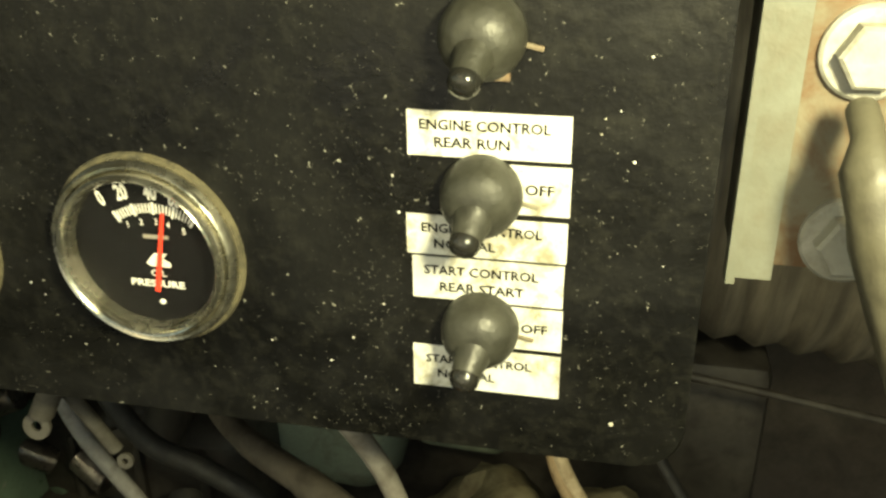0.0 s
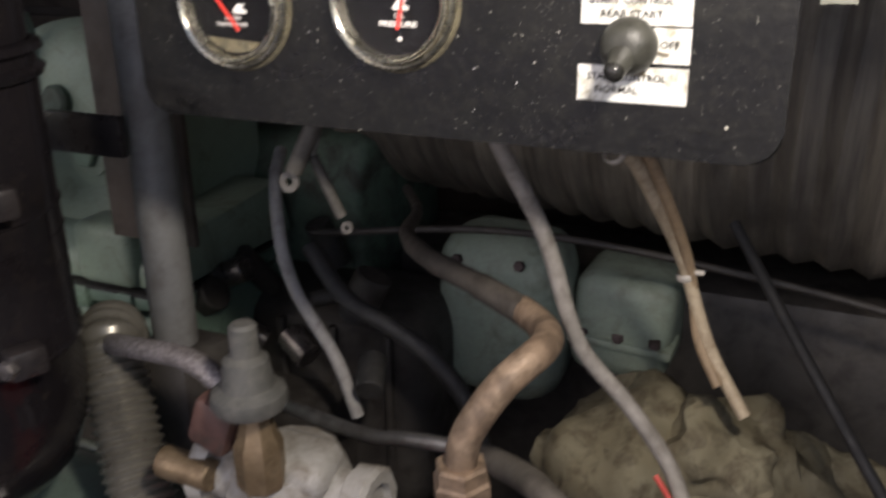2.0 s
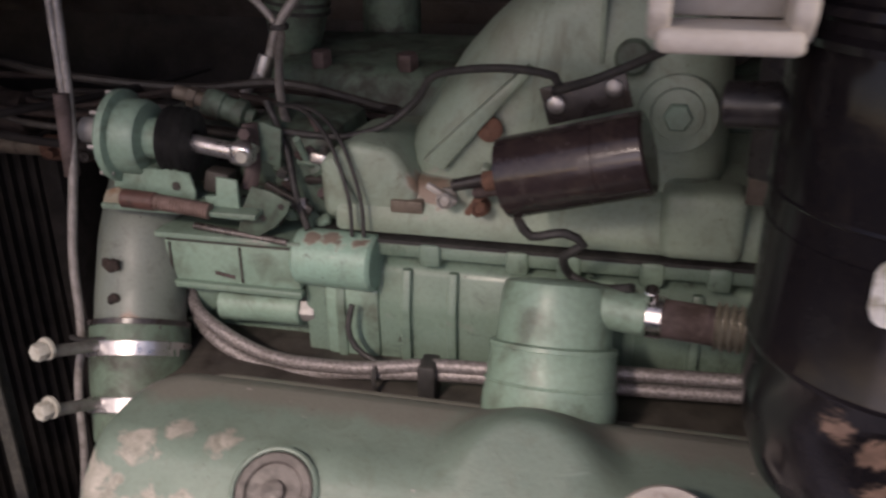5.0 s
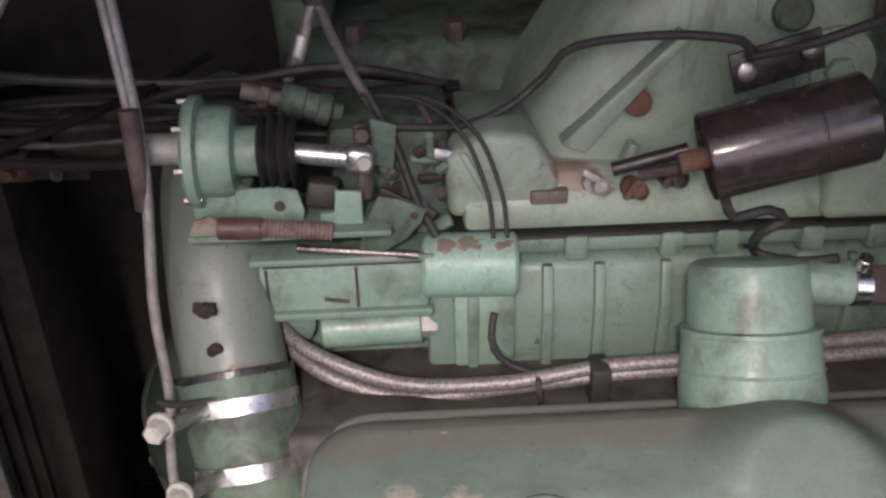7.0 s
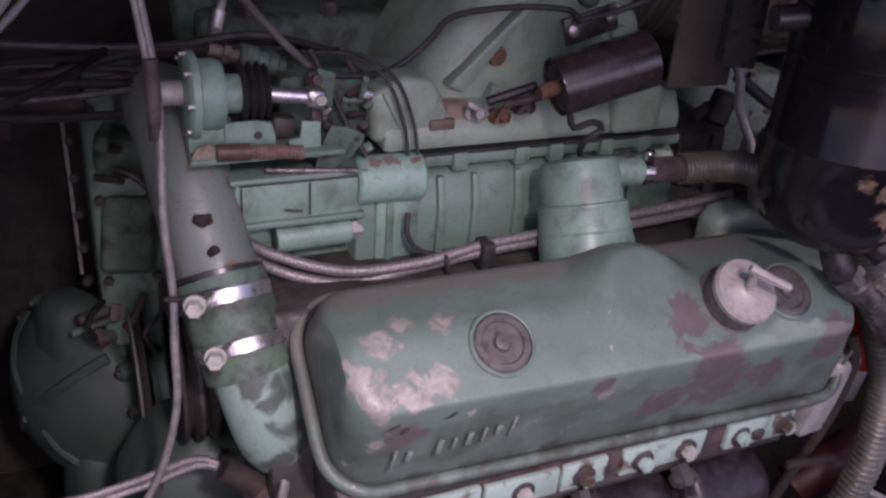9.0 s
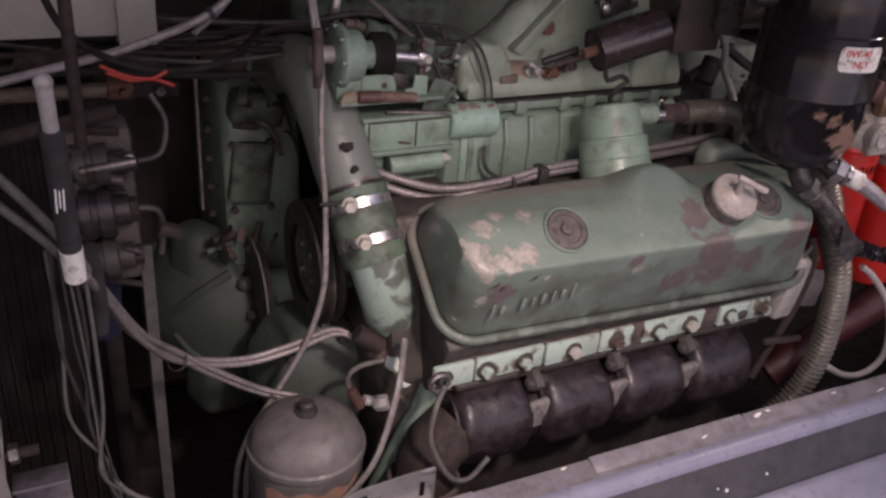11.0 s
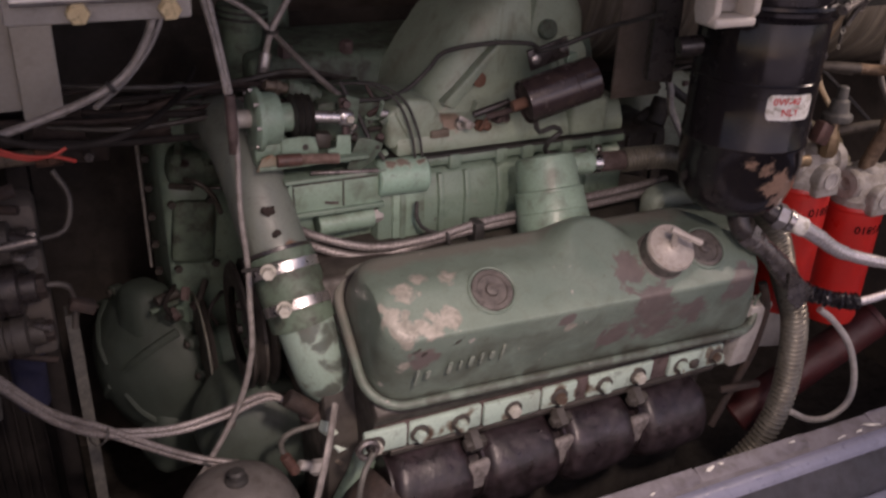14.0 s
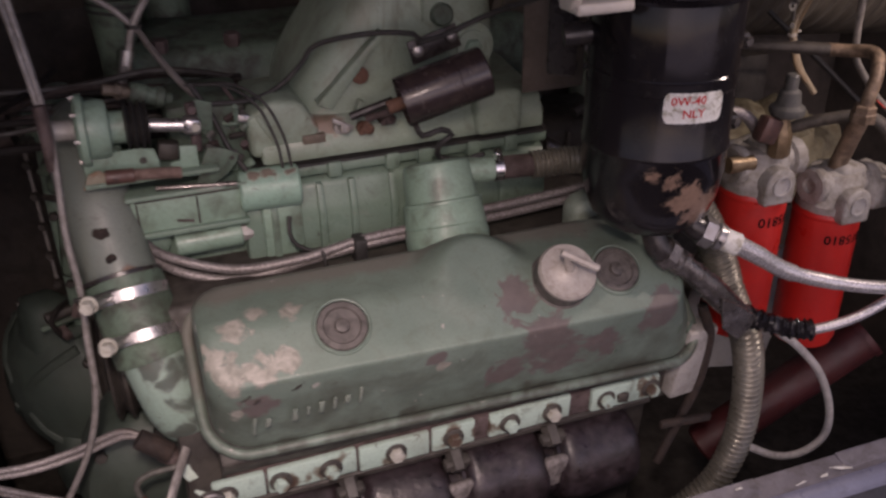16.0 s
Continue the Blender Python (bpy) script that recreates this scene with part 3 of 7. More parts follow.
part("plate", prism(B(), rounded_rect(-0.296, 0.0245, 1.270, 1.52, 0.014), "y", PY, PY + 0.004, 0.0008, 1), panel_black, panel)
part("flange", box(B(), (-0.135, PY + 0.022, 1.517), (0.30, 0.04, 0.004), 0.001), panel_black, panel)


def gauge(x, z, kind):
    g = part("bezel", lathe(B(), (x, PY, z), (0, -1, 0), [(0.0310, 0.0), (0.0314, 0.002), (0.0310, 0.0048), (0.0300, 0.0058), (0.0289, 0.0050), (0.0285, 0.0036), (0.0281, 0.0050), (0.0276, 0.0078), (0.0268, 0.0086), (0.0260, 0.0080), (0.0254, 0.0062), (0.0247, 0.004), (0.0246, 0.001)], 56), bezel_nickel, panel, "grimy chrome gauge bezel")
    part("dial", lathe(B(), (x, PY, z), (0, -1, 0), [(0, 0.0012), (0.0247, 0.0012)], 40), dial_black, g, "matt black dial")
    yf = PY - 0.0022
    marks = B()
    n = 25
    for k in range(n):
        a = radians(121.5 - 63 * k / (n - 1))
        big = k % 6 == 0
        r0, r1 = 0.0226 if big else 0.0232, 0.0266 if big else 0.0262
        rm = (r0 + r1) / 2
        box(marks, (x + 0.0050 + rm * math.cos(a), yf, z - 0.0090 + rm * math.sin(a)), (r1 - r0, 0.0003, 0.00075 if big else 0.00038), turn=(0, -math.degrees(a), 0))
    part("tick_mark", marks, white_ink, g, "white scale marks", smooth=False, kind="stuff")
    if kind == "oil":
        for body, px, pz, rot in (("0", -0.0124, 0.0152, 24), ("20", -0.0066, 0.0176, 12), ("40", 0.0028, 0.0186, 0), ("60", 0.0102, 0.0172, -13)):
            a = radians(rot)
            text(body, g, (x + px, yf, z + pz), (math.cos(a), 0, math.sin(a)), (-math.sin(a), 0, math.cos(a)), 0.0050, white_ink, squeeze=0.58, bold=0.045)
        for body, px, pz in (("1", -0.0050, 0.0086), ("2", -0.0002, 0.0098), ("3", 0.0048, 0.0102), ("4", 0.0088, 0.0094), ("5", 0.0138, 0.0076)):
            text(body, g, (x + px, yf, z + pz), (1, 0, 0), (0, 0, 1), 0.0021, white_ink, squeeze=0.8)
        part("unit_bar", box(B(), (x + 0.0045, yf, z + 0.0060), (0.0085, 0.0003, 0.0013)), taped_wire, g, "small grey unit print in a plain bar", smooth=False)
        text("OIL", g, (x + 0.0008, yf, z - 0.0078), (1, 0, 0), (0, 0, 1), 0.0022, white_ink, squeeze=1.1)
        text("PRESSURE", g, (x - 0.0068, yf, z - 0.0116), (1, 0, 0), (0, 0, 1), 0.0023, white_ink, squeeze=1.32, bold=0.05)
        top, low = (x + 0.0085, z + 0.0145), (x + 0.0028, z - 0.0128)
    else:
        for body, px, pz, rot in (("100", -0.0192, 0.0118, 32), ("170", -0.0128, 0.0150, 16), ("200", -0.0048, 0.0168, 2), ("240", 0.0054, 0.0162, -14)):
            a = radians(rot)
            text(body, g, (x + px, yf, z + pz), (math.cos(a), 0, math.sin(a)), (-math.sin(a), 0, math.cos(a)), 0.0046, white_ink, squeeze=0.5, bold=0.04)
        text("WATER", g, (x - 0.0050, yf, z - 0.0075), (1, 0, 0), (0, 0, 1), 0.0018, white_ink, squeeze=1.1)
        text("TEMPERATURE", g, (x - 0.0105, yf, z - 0.0105), (1, 0, 0), (0, 0, 1), 0.0018, white_ink, squeeze=1.1)
        top, low = (x - 0.0132, z + 0.0088), (x + 0.0035, z - 0.0125)
    e, f = x + 0.0040, z - 0.0020
    mark = prism(B(), [(e - 0.0042, f - 0.0014), (e - 0.0012, f + 0.0022), (e + 0.0034, f + 0.0022), (e + 0.0016, f + 0.0004), (e + 0.0040, f - 0.0010), (e + 0.0040, f - 0.0024), (e - 0.0026, f - 0.0024)], "y", yf, yf + 0.0003)
    part("emblem", mark, white_ink, g, "plain white emblem", smooth=False)
    if kind == "oil":
        # glint in the gauge, painted as a small white blob
        part("glint", ball(B(), (x + 0.0034, PY - 0.0022, z - 0.0170), (0.0012, 0.0006, 0.0010), 10), white_ink, g, "small painted glint under the glass")
    else:
        part("sediment", prism(B(), [(x + 0.0235 * math.cos(radians(q)), z + 0.0235 * math.sin(radians(q))) for q in range(-138, -49, 8)], "y", PY - 0.0020, PY - 0.0016), dust_ring, g, "ochre dust inside the glass", smooth=False)
    d = Vector((top[0] - low[0], 0, top[1] - low[1]))
    s = Vector((d.z, 0, -d.x)).normalized() * 0.0008
    bm = B()
    y1 = PY - 0.0034
    q = [Vector((low[0], y1, low[1])) - s, Vector((low[0], y1, low[1])) + s, Vector((top[0], y1, top[1])) + s * 0.6, Vector((top[0], y1, top[1])) - s * 0.6]
    prism(bm, [(v.x, v.z) for v in q], "y", y1, y1 + 0.0006)
    part("needle", bm, needle_red, g, "red needle", smooth=False)
    pane = part("glass", lathe(B(), (x, PY, z), (0, -1, 0), [(0, 0.0060), (0.0250, 0.0060), (0.0250, 0.0050), (0, 0.0050)], 40), glass, g)
    pane.visible_shadow = False
    part("gasket", lathe(B(), (x, PY, z), (0, -1, 0), [(0.0330, 0.0), (0.0325, 0.0012), (0.0312, 0.0016), (0.0308, 0.001)], 40), dust_ring, g, "yellow-brown dust ring")


dust_ring = grimy("ochre_dust", (0.10, 0.085, 0.05), (0.15, 0.13, 0.08), (0.03, 0.028, 0.022), 0.9, 0.0, 80, 300, 0.45, 0.65).m
gauge(-0.1455, 1.3315, "oil")
gauge(-0.2330, 1.3275, "water")


def switch(x, z, tip, mat):
    s = part("switch_boot", lathe(B(), (x, PY, z), (0, -1, -0.06), [(0.0114, 0.0), (0.0117, 0.0015), (0.0116, 0.0045), (0.0108, 0.0080), (0.0090, 0.0108), (0.0060, 0.0128), (0.0030, 0.0136), (0, 0.0138)], 40), boot_rubber, panel, "dusty rubber switch boot")
    a = Vector((x - 0.0004, PY - 0.0085, z - 0.0022))
    b = Vector(tip)
    d = (b - a).normalized()
    n = (b - a).length
    nub = part("toggle", lathe(B(), a, d, [(0.0064, 0), (0.0058, n * 0.25), (0.0047, n * 0.55), (0.0043, n * 0.80)], 24), boot_rubber, s, "rubber-covered toggle")
    part("tip", lathe(B(), a, d, [(0.0044, n * 0.74), (0.0043, n * 0.90), (0.0032, n * 1.02), (0.0015, n * 1.07), (0, n * 1.08)], 24), mat, nub, "shiny black rubber tip")
    part("nut_tab", box(B(), (x + 0.0035, PY - 0.0006, z - 0.0112), (0.0075, 0.0012, 0.0022), 0.0003), stained_plate, s, "pale metal tab")
    part("nut_tab", box(B(), (x + 0.0135, PY - 0.0006, z - 0.0030), (0.0050, 0.0012, 0.0014), 0.0003, (0, 12, 0)), stained_plate, s, "pale metal tab")


for z in (1.4032, 1.3590, 1.3160):
    switch(-0.0382, z, (-0.0405, PY - 0.0195, z - 0.0100), tip_black)

for x0, x1, z0, z1, lines in (
    (-0.0595, -0.0140, 1.3690, 1.3820, (("ENGINE CONTROL", -0.0562, 1.3768, 0.0029), ("REAR RUN", -0.0520, 1.3718, 0.0029))),
    (-0.0390, -0.0135, 1.3530, 1.3675, (("OFF", -0.0262, 1.3592, 0.0030),)),
    (-0.0605, -0.0138, 1.3385, 1.3510, (("ENGINE CONTROL", -0.0562, 1.3458, 0.0028), ("NORMAL", -0.0525, 1.3408, 0.0028))),
    (-0.0590, -0.0142, 1.3240, 1.3376, (("START CONTROL", -0.0555, 1.3322, 0.0029), ("REAR START", -0.0510, 1.3268, 0.0029))),
    (-0.0390, -0.0140, 1.3090, 1.3230, (("OFF", -0.0262, 1.3150, 0.0029),)),
    (-0.0595, -0.0140, 1.2925, 1.3072, (("START CONTROL", -0.0555, 1.3015, 0.0028), ("NORMAL", -0.0520, 1.2962, 0.0028))),
):
    strip = part("label_strip", box(B(), ((x0 + x1) / 2, PY - 0.0003, (z0 + z1) / 2), (x1 - x0, 0.0006, z1 - z0)), label_white, panel, "scuffed white plastic label", smooth=False)
    for body, tx, tz, h in lines:
        text(body, strip, (tx, PY - 0.0009, tz), (1, 0, 0), (0, 0, 1), h, black_ink, squeeze=1.02 if len(body) > 10 else 1.1)

rnd = random.Random(2)
spots = B()
for k in range(95):
    s = rnd.uniform(0.00015, 0.0005) * (1.8 if k % 23 == 0 else 1.0)
    x, z = rnd.uniform(-0.28, 0.018), rnd.uniform(1.275, 1.45)
    if abs(x + 0.1430) > 0.036 and abs(x + 0.23) > 0.036 and not -0.062 < x < -0.012:
        lathe(spots, (x, PY, z), (0, -1, 0), [(s, -0.0002), (s * 0.8, s * 0.25), (0, s * 0.35)], 7)
part("paint_spot", spots, label_white, panel, "pale specks of paint and grit", kind="stuff")

# grey channel with bolts beside the panel
bracket = thing("mounting_bracket", (0.06, 0.245, 1.33), "rust-stained grey steel bracket with two large bolts", "bracket")
part("channel", prism(B(), [(0.0310, 0.236), (0.0335, 0.236), (0.0335, 0.2405), (0.0440, 0.2405), (0.0440, 0.243), (0.0310, 0.243)], "z", 1.333, 1.53), olive_channel, bracket)
part("channel", box(B(), (0.0355, 0.262, 1.432), (0.003, 0.038, 0.198), 0.0006), olive_channel, bracket)
part("plate", box(B(), (0.0690, 0.2445, 1.4345), (0.050, 0.005, 0.195), 0.0008), stained_plate, bracket, "rust-stained steel plate")
for x, z in ((0.0590, 1.3990), (0.0620, 1.3470)):
    bolt = part("bolt", lathe(B(), (x, 0.242, z), (0, -1, 0), [(0.0125, 0), (0.0125, 0.002), (0.0116, 0.003), (0.0080, 0.0032), (0, 0.0032)], 32), dusty_bolt, bracket, "large galvanised flange bolt")
    part("bolt_head", hexagon(B(), (x, 0.239, z), (0, -1, 0), 0.0090, 0.0065), dusty_bolt, bolt)
lever_brown = grimy("greasy_olive_lever", (0.085, 0.078, 0.055), (0.12, 0.11, 0.08), (0.04, 0.034, 0.024), 0.5, 0.0, 40, 240, 0.48, 0.72).m
solo("lever_handle", sweep(B(), [(0.0560, 0.226, 1.3880), (0.0563, 0.217, 1.384), (0.0600, 0.209, 1.368), (0.073, 0.204, 1.335), (0.100, 0.200, 1.27)], [0.004, 0.0075, 0.0086, 0.0088, 0.0088, 0.0088, 0.0088, 0.0088], 16), lever_brown, "dull olive-brown round lever beside the panel", "lever")

# lugs and wires that hang under the panel
lug_grey = grimy("dull_lead_grey_lug", (0.075, 0.070, 0.061), (0.105, 0.098, 0.086), (0.035, 0.030, 0.024), 0.55, 0.2, 70, 300, 0.45, 0.7).m
for name, a, b, w in (("cable_lug", (-0.232, 0.2595, 1.226), (-0.205, 0.2560, 1.272), 0.0052), ("cable_lug", (-0.206, 0.281, 1.195), (-0.2195, 0.268, 1.243), 0.0032)):
    lug = thing(name, b, "bare tinned cable lug hanging loose below the panel", "cable lug")
    a, b = Vector(a), Vector(b)
    d = (a - b).normalized()
    part("barrel", sweep(B(), [b, b.lerp(a, 0.4), a - d * 0.012], w * 0.8, 12, flat=1.25), lug_grey, lug)
    bm = lathe(B(), a - d * 0.004, (0.1, -1, 0.2), [(w * 0.45, -0.0008), (w * 1.15, -0.0008), (w * 1.15, 0.0008), (w * 0.45, 0.0008), (w * 0.45, -0.0008)], 20)
    part("eye", bm, lug_grey, lug)
    part("wire", sweep(B(), [b, b + Vector((0.006, 0.004, 0.03)), b + Vector((0.012, 0.004, 0.10))], w * 0.55), taped_wire, lug)


def cable(name, pts, r, material, label, category="cable", group="", seg=10, ripple=0.0, pitch=0.006, flat=1.0):
    return solo(name, sweep(B(), pts, r, seg, 0.008, ripple, pitch, flat), material, label, category, group)

# ---- engine ----
grey_scale = grimy("grey_scaled_iron", (0.15, 0.135, 0.13), (0.22, 0.20, 0.19), (0.06, 0.048, 0.045), 0.7, 0.1, 50, 220, 0.45, 0.65, 0.6).m
# valve cover of the near bank
cover = thing("valve_cover", (-0.69, 0.2, 0.785), "flaking pale green valve cover with pink primer patches", "valve cover")


def rounded_ring(x0, x1, v0, v1, r, along=110, across=36, arc=8):
    """Points round a rectangle with rounded corners, evenly many along each side."""
    out = []
    corners = ((x1 - r, v0 + r, -90), (x1 - r, v1 - r, 0), (x0 + r, v1 - r, 90), (x0 + r, v0 + r, 180))
    for k, (cx, cv, a) in enumerate(corners):
        ring = [(cx + r * math.cos(radians(a + 90 * j / arc)), cv + r * math.sin(radians(a + 90 * j / arc))) for j in range(arc + 1)]
        nx, nv, na = corners[(k + 1) % 4]
        end = (nx + r * math.cos(radians(na)), nv + r * math.sin(radians(na)))
        n = across if k % 2 == 0 else along
        out += ring + [(ring[-1][0] + (end[0] - ring[-1][0]) * j / n, ring[-1][1] + (end[1] - ring[-1][1]) * j / n) for j in range(1, n)]
    return out


def cover_top(x, v):
    """How far the cover's top lies below its face: it bends level at the back, but for a round boss."""
    bend = 0.74 * max(v - 0.035, 0.0) + 12.0 * max(min(v, 0.035) - 0.010, 0.0) ** 2
    d = math.hypot(x + 0.662, v - 0.032)
    w = min(max((0.078 - d) / 0.040, 0.0), 1.0)
    w = w * w * (3 - 2 * w)
    return -bend * (1 - w) + 0.0035 * w


def cover_ring(bm, ring, n, bent):
    out = []
    for x, v in ring:
        v -= 0.0255 * (x + 0.95) * min(max(-v / 0.040, 0.0), 1.0)
        out.append(bm.verts.new(on_cover(x, v, n + bent * cover_top(x, v))))
    return out


bm = B()
rows = [
    cover_ring(bm, rounded_ring(-0.9880, -0.3550, -0.0840, 0.104, 0.046), -0.121, 0.0),
    cover_ring(bm, rounded_ring(-0.9885, -0.3750, -0.0690, 0.101, 0.042), -0.072, 0.2),
    cover_ring(bm, rounded_ring(-0.9880, -0.4010, -0.0535, 0.097, 0.038), -0.022, 0.8),
    cover_ring(bm, rounded_ring(-0.9850, -0.4055, -0.0470, 0.094, 0.037), -0.0060, 1.0),
    cover_ring(bm, rounded_ring(-0.9800, -0.4085, -0.0452, 0.091, 0.036), -0.0016, 1.0),
    cover_ring(bm, rounded_ring(-0.9720, -0.4120, -0.0432, 0.087, 0.034), -0.0002, 1.0),
]
for s in [0.99] + [0.96 - 0.05 * k for k in range(19)]:
    hx, hv = 0.280 * s, 0.065 * s
    rows.append(cover_ring(bm, rounded_ring(-0.692 - hx, -0.692 + hx, 0.02225 - hv, 0.02225 + hv, 0.034 * s), 0.0, 1.0))
for a, b in zip(rows, rows[1:]):
    for k in range(len(a)):
        bm.faces.new((a[k], a[(k + 1) % len(a)], b[(k + 1) % len(b)], b[k]))
bm.faces.new(rows[-1])
bm.faces.new(rows[0][::-1])
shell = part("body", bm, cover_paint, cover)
# rolled lip round the foot of the cover
lip = [on_cover(x, v - 0.0255 * (x + 0.95) * min(max(-v / 0.040, 0.0), 1.0), -0.122) for x, v in rounded_ring(-0.9960, -0.3460, -0.0915, 0.110, 0.052, 16, 8, 6)]
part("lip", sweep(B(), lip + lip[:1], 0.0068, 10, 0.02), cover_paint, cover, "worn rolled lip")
bm = B()
gasket = rounded_ring(-0.9900, -0.3520, -0.0860, 0.104, 0.048, 16, 8, 6)
lo, hi = [[bm.verts.new(on_cover(x, v - 0.0255 * (x + 0.95) * min(max(-v / 0.040, 0.0), 1.0), n)) for x, v in gasket] for n in (-0.134, -0.124)]
bm.faces.new(lo[::-1]), bm.faces.new(hi)
for k in range(len(lo)):
    bm.faces.new((lo[k], lo[(k + 1) % len(lo)], hi[(k + 1) % len(lo)], hi[k]))
part("gasket", bm, rubber, cover)
# round caps
plug_brown = grimy("grimy_brown_plug", (0.085, 0.075, 0.07), (0.12, 0.108, 0.10), (0.03, 0.027, 0.024), 0.5, 0.1, 60, 260, 0.48, 0.7).m
for x, y, z in ((-0.8345, 0.184, 0.9545), (-0.4935, 0.184, 0.9545)):
    cap = part("cap", lathe(B(), (x, y, z - 0.001), FACE, [(0.0335, 0), (0.0330, 0.003), (0.0310, 0.0045), (0.0295, 0.0040), (0.0290, 0.0)], 40), cover_paint, cover, "round cap seat")
    part("plug", lathe(B(), (x, y, z - 0.001), FACE, [(0.0285, -0.003), (0.0285, 0.003), (0.0270, 0.0045), (0.0215, 0.0046), (0.0200, 0.002), (0.0090, 0.0015), (0.0080, 0.006), (0.005, 0.007), (0, 0.007)], 40), plug_brown, cap, "dark grimy breather plug")
cap_grey = grimy("pale_pinkish_cap_paint", (0.36, 0.33, 0.30), (0.43, 0.395, 0.36), (0.20, 0.165, 0.14), 0.45, 0.1, 60, 300, 0.5, 0.75).m
# oil filler with a pale cap and a bar handle
fx, fy, fz = -0.568, 0.1815, 0.958
ax = FACE
base = Vector((fx, fy + 0.01, fz - 0.012))
filler = part("filler_neck", lathe(B(), base, ax, [(0.038, 0), (0.038, 0.010), (0.034, 0.013), (0.034, 0.036), (0.031, 0.037)], 36), plug_brown, cover, "dark brown filler neck")
part("filler_cap", lathe(B(), base + ax * 0.034, ax, [(0.0345, -0.002), (0.0355, 0.004), (0.033, 0.0085), (0.030, 0.0080), (0.013, 0.0095), (0.009, 0.013), (0, 0.013)], 40), cap_grey, filler, "pale grey-pink filler cap")
part("filler_handle", rod(B(), (-0.5865, 0.1512, 1.0134), (-0.5480, 0.1320, 0.9946), 0.0046, seg=8, bevel=0.001), cap_grey, filler, "pale bar handle")
part("handle_stem", rod(B(), (-0.5660, 0.1655, 0.9770), (-0.5800, 0.1495, 1.0085), 0.0060, 0.0042, seg=10), cap_grey, filler, "pale stem of the handle")
worn_letter = grimy("worn_pale_paint", (0.15, 0.185, 0.155), (0.20, 0.22, 0.19), (0.11, 0.14, 0.115), 0.5, 0.0, 90, 300, 0.45, 0.65).m
# raised casting marks, worn, as plain bars
for x, z, n, h, pitch in ((-0.944, 0.860, 9, 0.026, 0.0150), (-0.492, 0.853, 7, 0.024, 0.0175)):
    for k in range(n):
        if k == 2:
            continue
        xk, zk = x + k * pitch, z + (0.0015 * k if x < -0.6 else 0.0008 * k)
        tall = h if k in (0, n - 1) else h * (0.72, 0.5, 0.66)[k % 3]
        bm = box(B(), on_wall(xk, zk), (0.0036 + 0.0026 * (k % 2), 0.0026, tall), 0.0011, (13, 5, 0))
        part("raised_mark", bm, worn_letter if x < -0.6 else green_dull, cover)
rnd = random.Random(8)
bm = B()
for x, z in ((-0.948, 0.908), (-0.938, 0.900), (-0.894, 0.909), (-0.751, 0.910), (-0.738, 0.906), (-0.722, 0.909), (-0.730, 0.896), (-0.608, 0.905), (-0.66, 0.912), (-0.462, 0.888), (-0.448, 0.884)):
    n = 7
    q = [(x + rnd.uniform(0.3, 1.0) * 0.009 * math.cos(6.283 * j / n), z + rnd.uniform(0.2, 1.0) * 0.0030 * math.sin(6.283 * j / n) + 0.003 * math.cos(6.283 * j / n)) for j in range(n)]
    lo = [bm.verts.new(on_wall(u, w, 0.0002)) for u, w in q]
    hi = [bm.verts.new(on_wall(u, w, 0.0009)) for u, w in q]
    bm.faces.new(lo), bm.faces.new(hi[::-1])
    for j in range(n):
        bm.faces.new((lo[j], hi[j], hi[(j + 1) % n], lo[(j + 1) % n]))
part("bare_nick", bm, block_dark, cover, "dark bare nicks in the paint", smooth=False, kind="stuff")

# head under the cover
head = thing("cylinder_head", (-0.69, 0.25, 0.70), "green cylinder head with a painted bolt rail", "cylinder head")
part("casting", prism(B(), [(0.196, 0.789), (0.335, 0.902), (0.42, 0.84), (0.30, 0.66), (0.222, 0.700), (0.222, 0.748), (0.206, 0.770)], "x", -0.985, -0.362, 0.004), block_dark, head)
part("ledge", box(B(), (-0.69, 0.2165, 0.7385), (0.585, 0.016, 0.040), 0.003, (6, 0, 0)), rusty, head, "greasy brown ledge")
for x0, x1, dy in ((-1.000, -0.938, 0.0), (-0.935, -0.825, 0.001), (-0.822, -0.730, -0.001), (-0.727, -0.668, 0.0), (-0.648, -0.530, 0.001), (-0.500, -0.395, -0.001)):
    bm = rough_up(box(B(), ((x0 + x1) / 2, 0.2085 + dy, 0.7400), (x1 - x0, 0.009, 0.037), 0.003, (3, 0, 0.6)), 0.0012, 60, x0)
    part("rail", bm, rail_paint, head, "chipped pale green rail plate")
part("end_plate", box(B(), (-0.345, 0.215, 0.765), (0.052, 0.030, 0.12), 0.006, (8, 4, 8)), alu, head, "bare pale end casting")
MX = [-0.985, -0.920, -0.858, -0.775, -0.698, -0.619, -0.558, -0.478, -0.408]
DOWN = Vector((0, -0.998, -0.05))
for k, x in enumerate(MX):
    z = 0.7385
    tone = (dusty_bolt, rail_paint, rail_paint)[k % 3]
    bolt = part("bolt", lathe(B(), (x, 0.2045, z), DOWN, [(0.0, 0), (0.0142, 0), (0.0142, 0.002), (0.0115, 0.0035), (0, 0.0035)], 20), block_dark, head, "greasy washer and bolt")
    part("bolt_head", hexagon(B(), Vector((x, 0.2040, z)) + DOWN * 0.002, DOWN, 0.0095, 0.010), tone, bolt)
    if k == 7:
        part("clamp", rough_up(box(B(), (x + 0.026, 0.2025, z - 0.004), (0.018, 0.010, 0.020), 0.005, (18, 0, rnd.uniform(-12, 12))), 0.002, 80, x), block_dark, bolt, "oily clamp")

part("ring", lathe(B(), (-1.003, 0.186, 0.752), DOWN, [(0.0095, 0), (0.0165, 0), (0.0165, 0.006), (0.0135, 0.008), (0.0095, 0.006)], 28), oily_steel, head, "bare steel ring at the rail end")

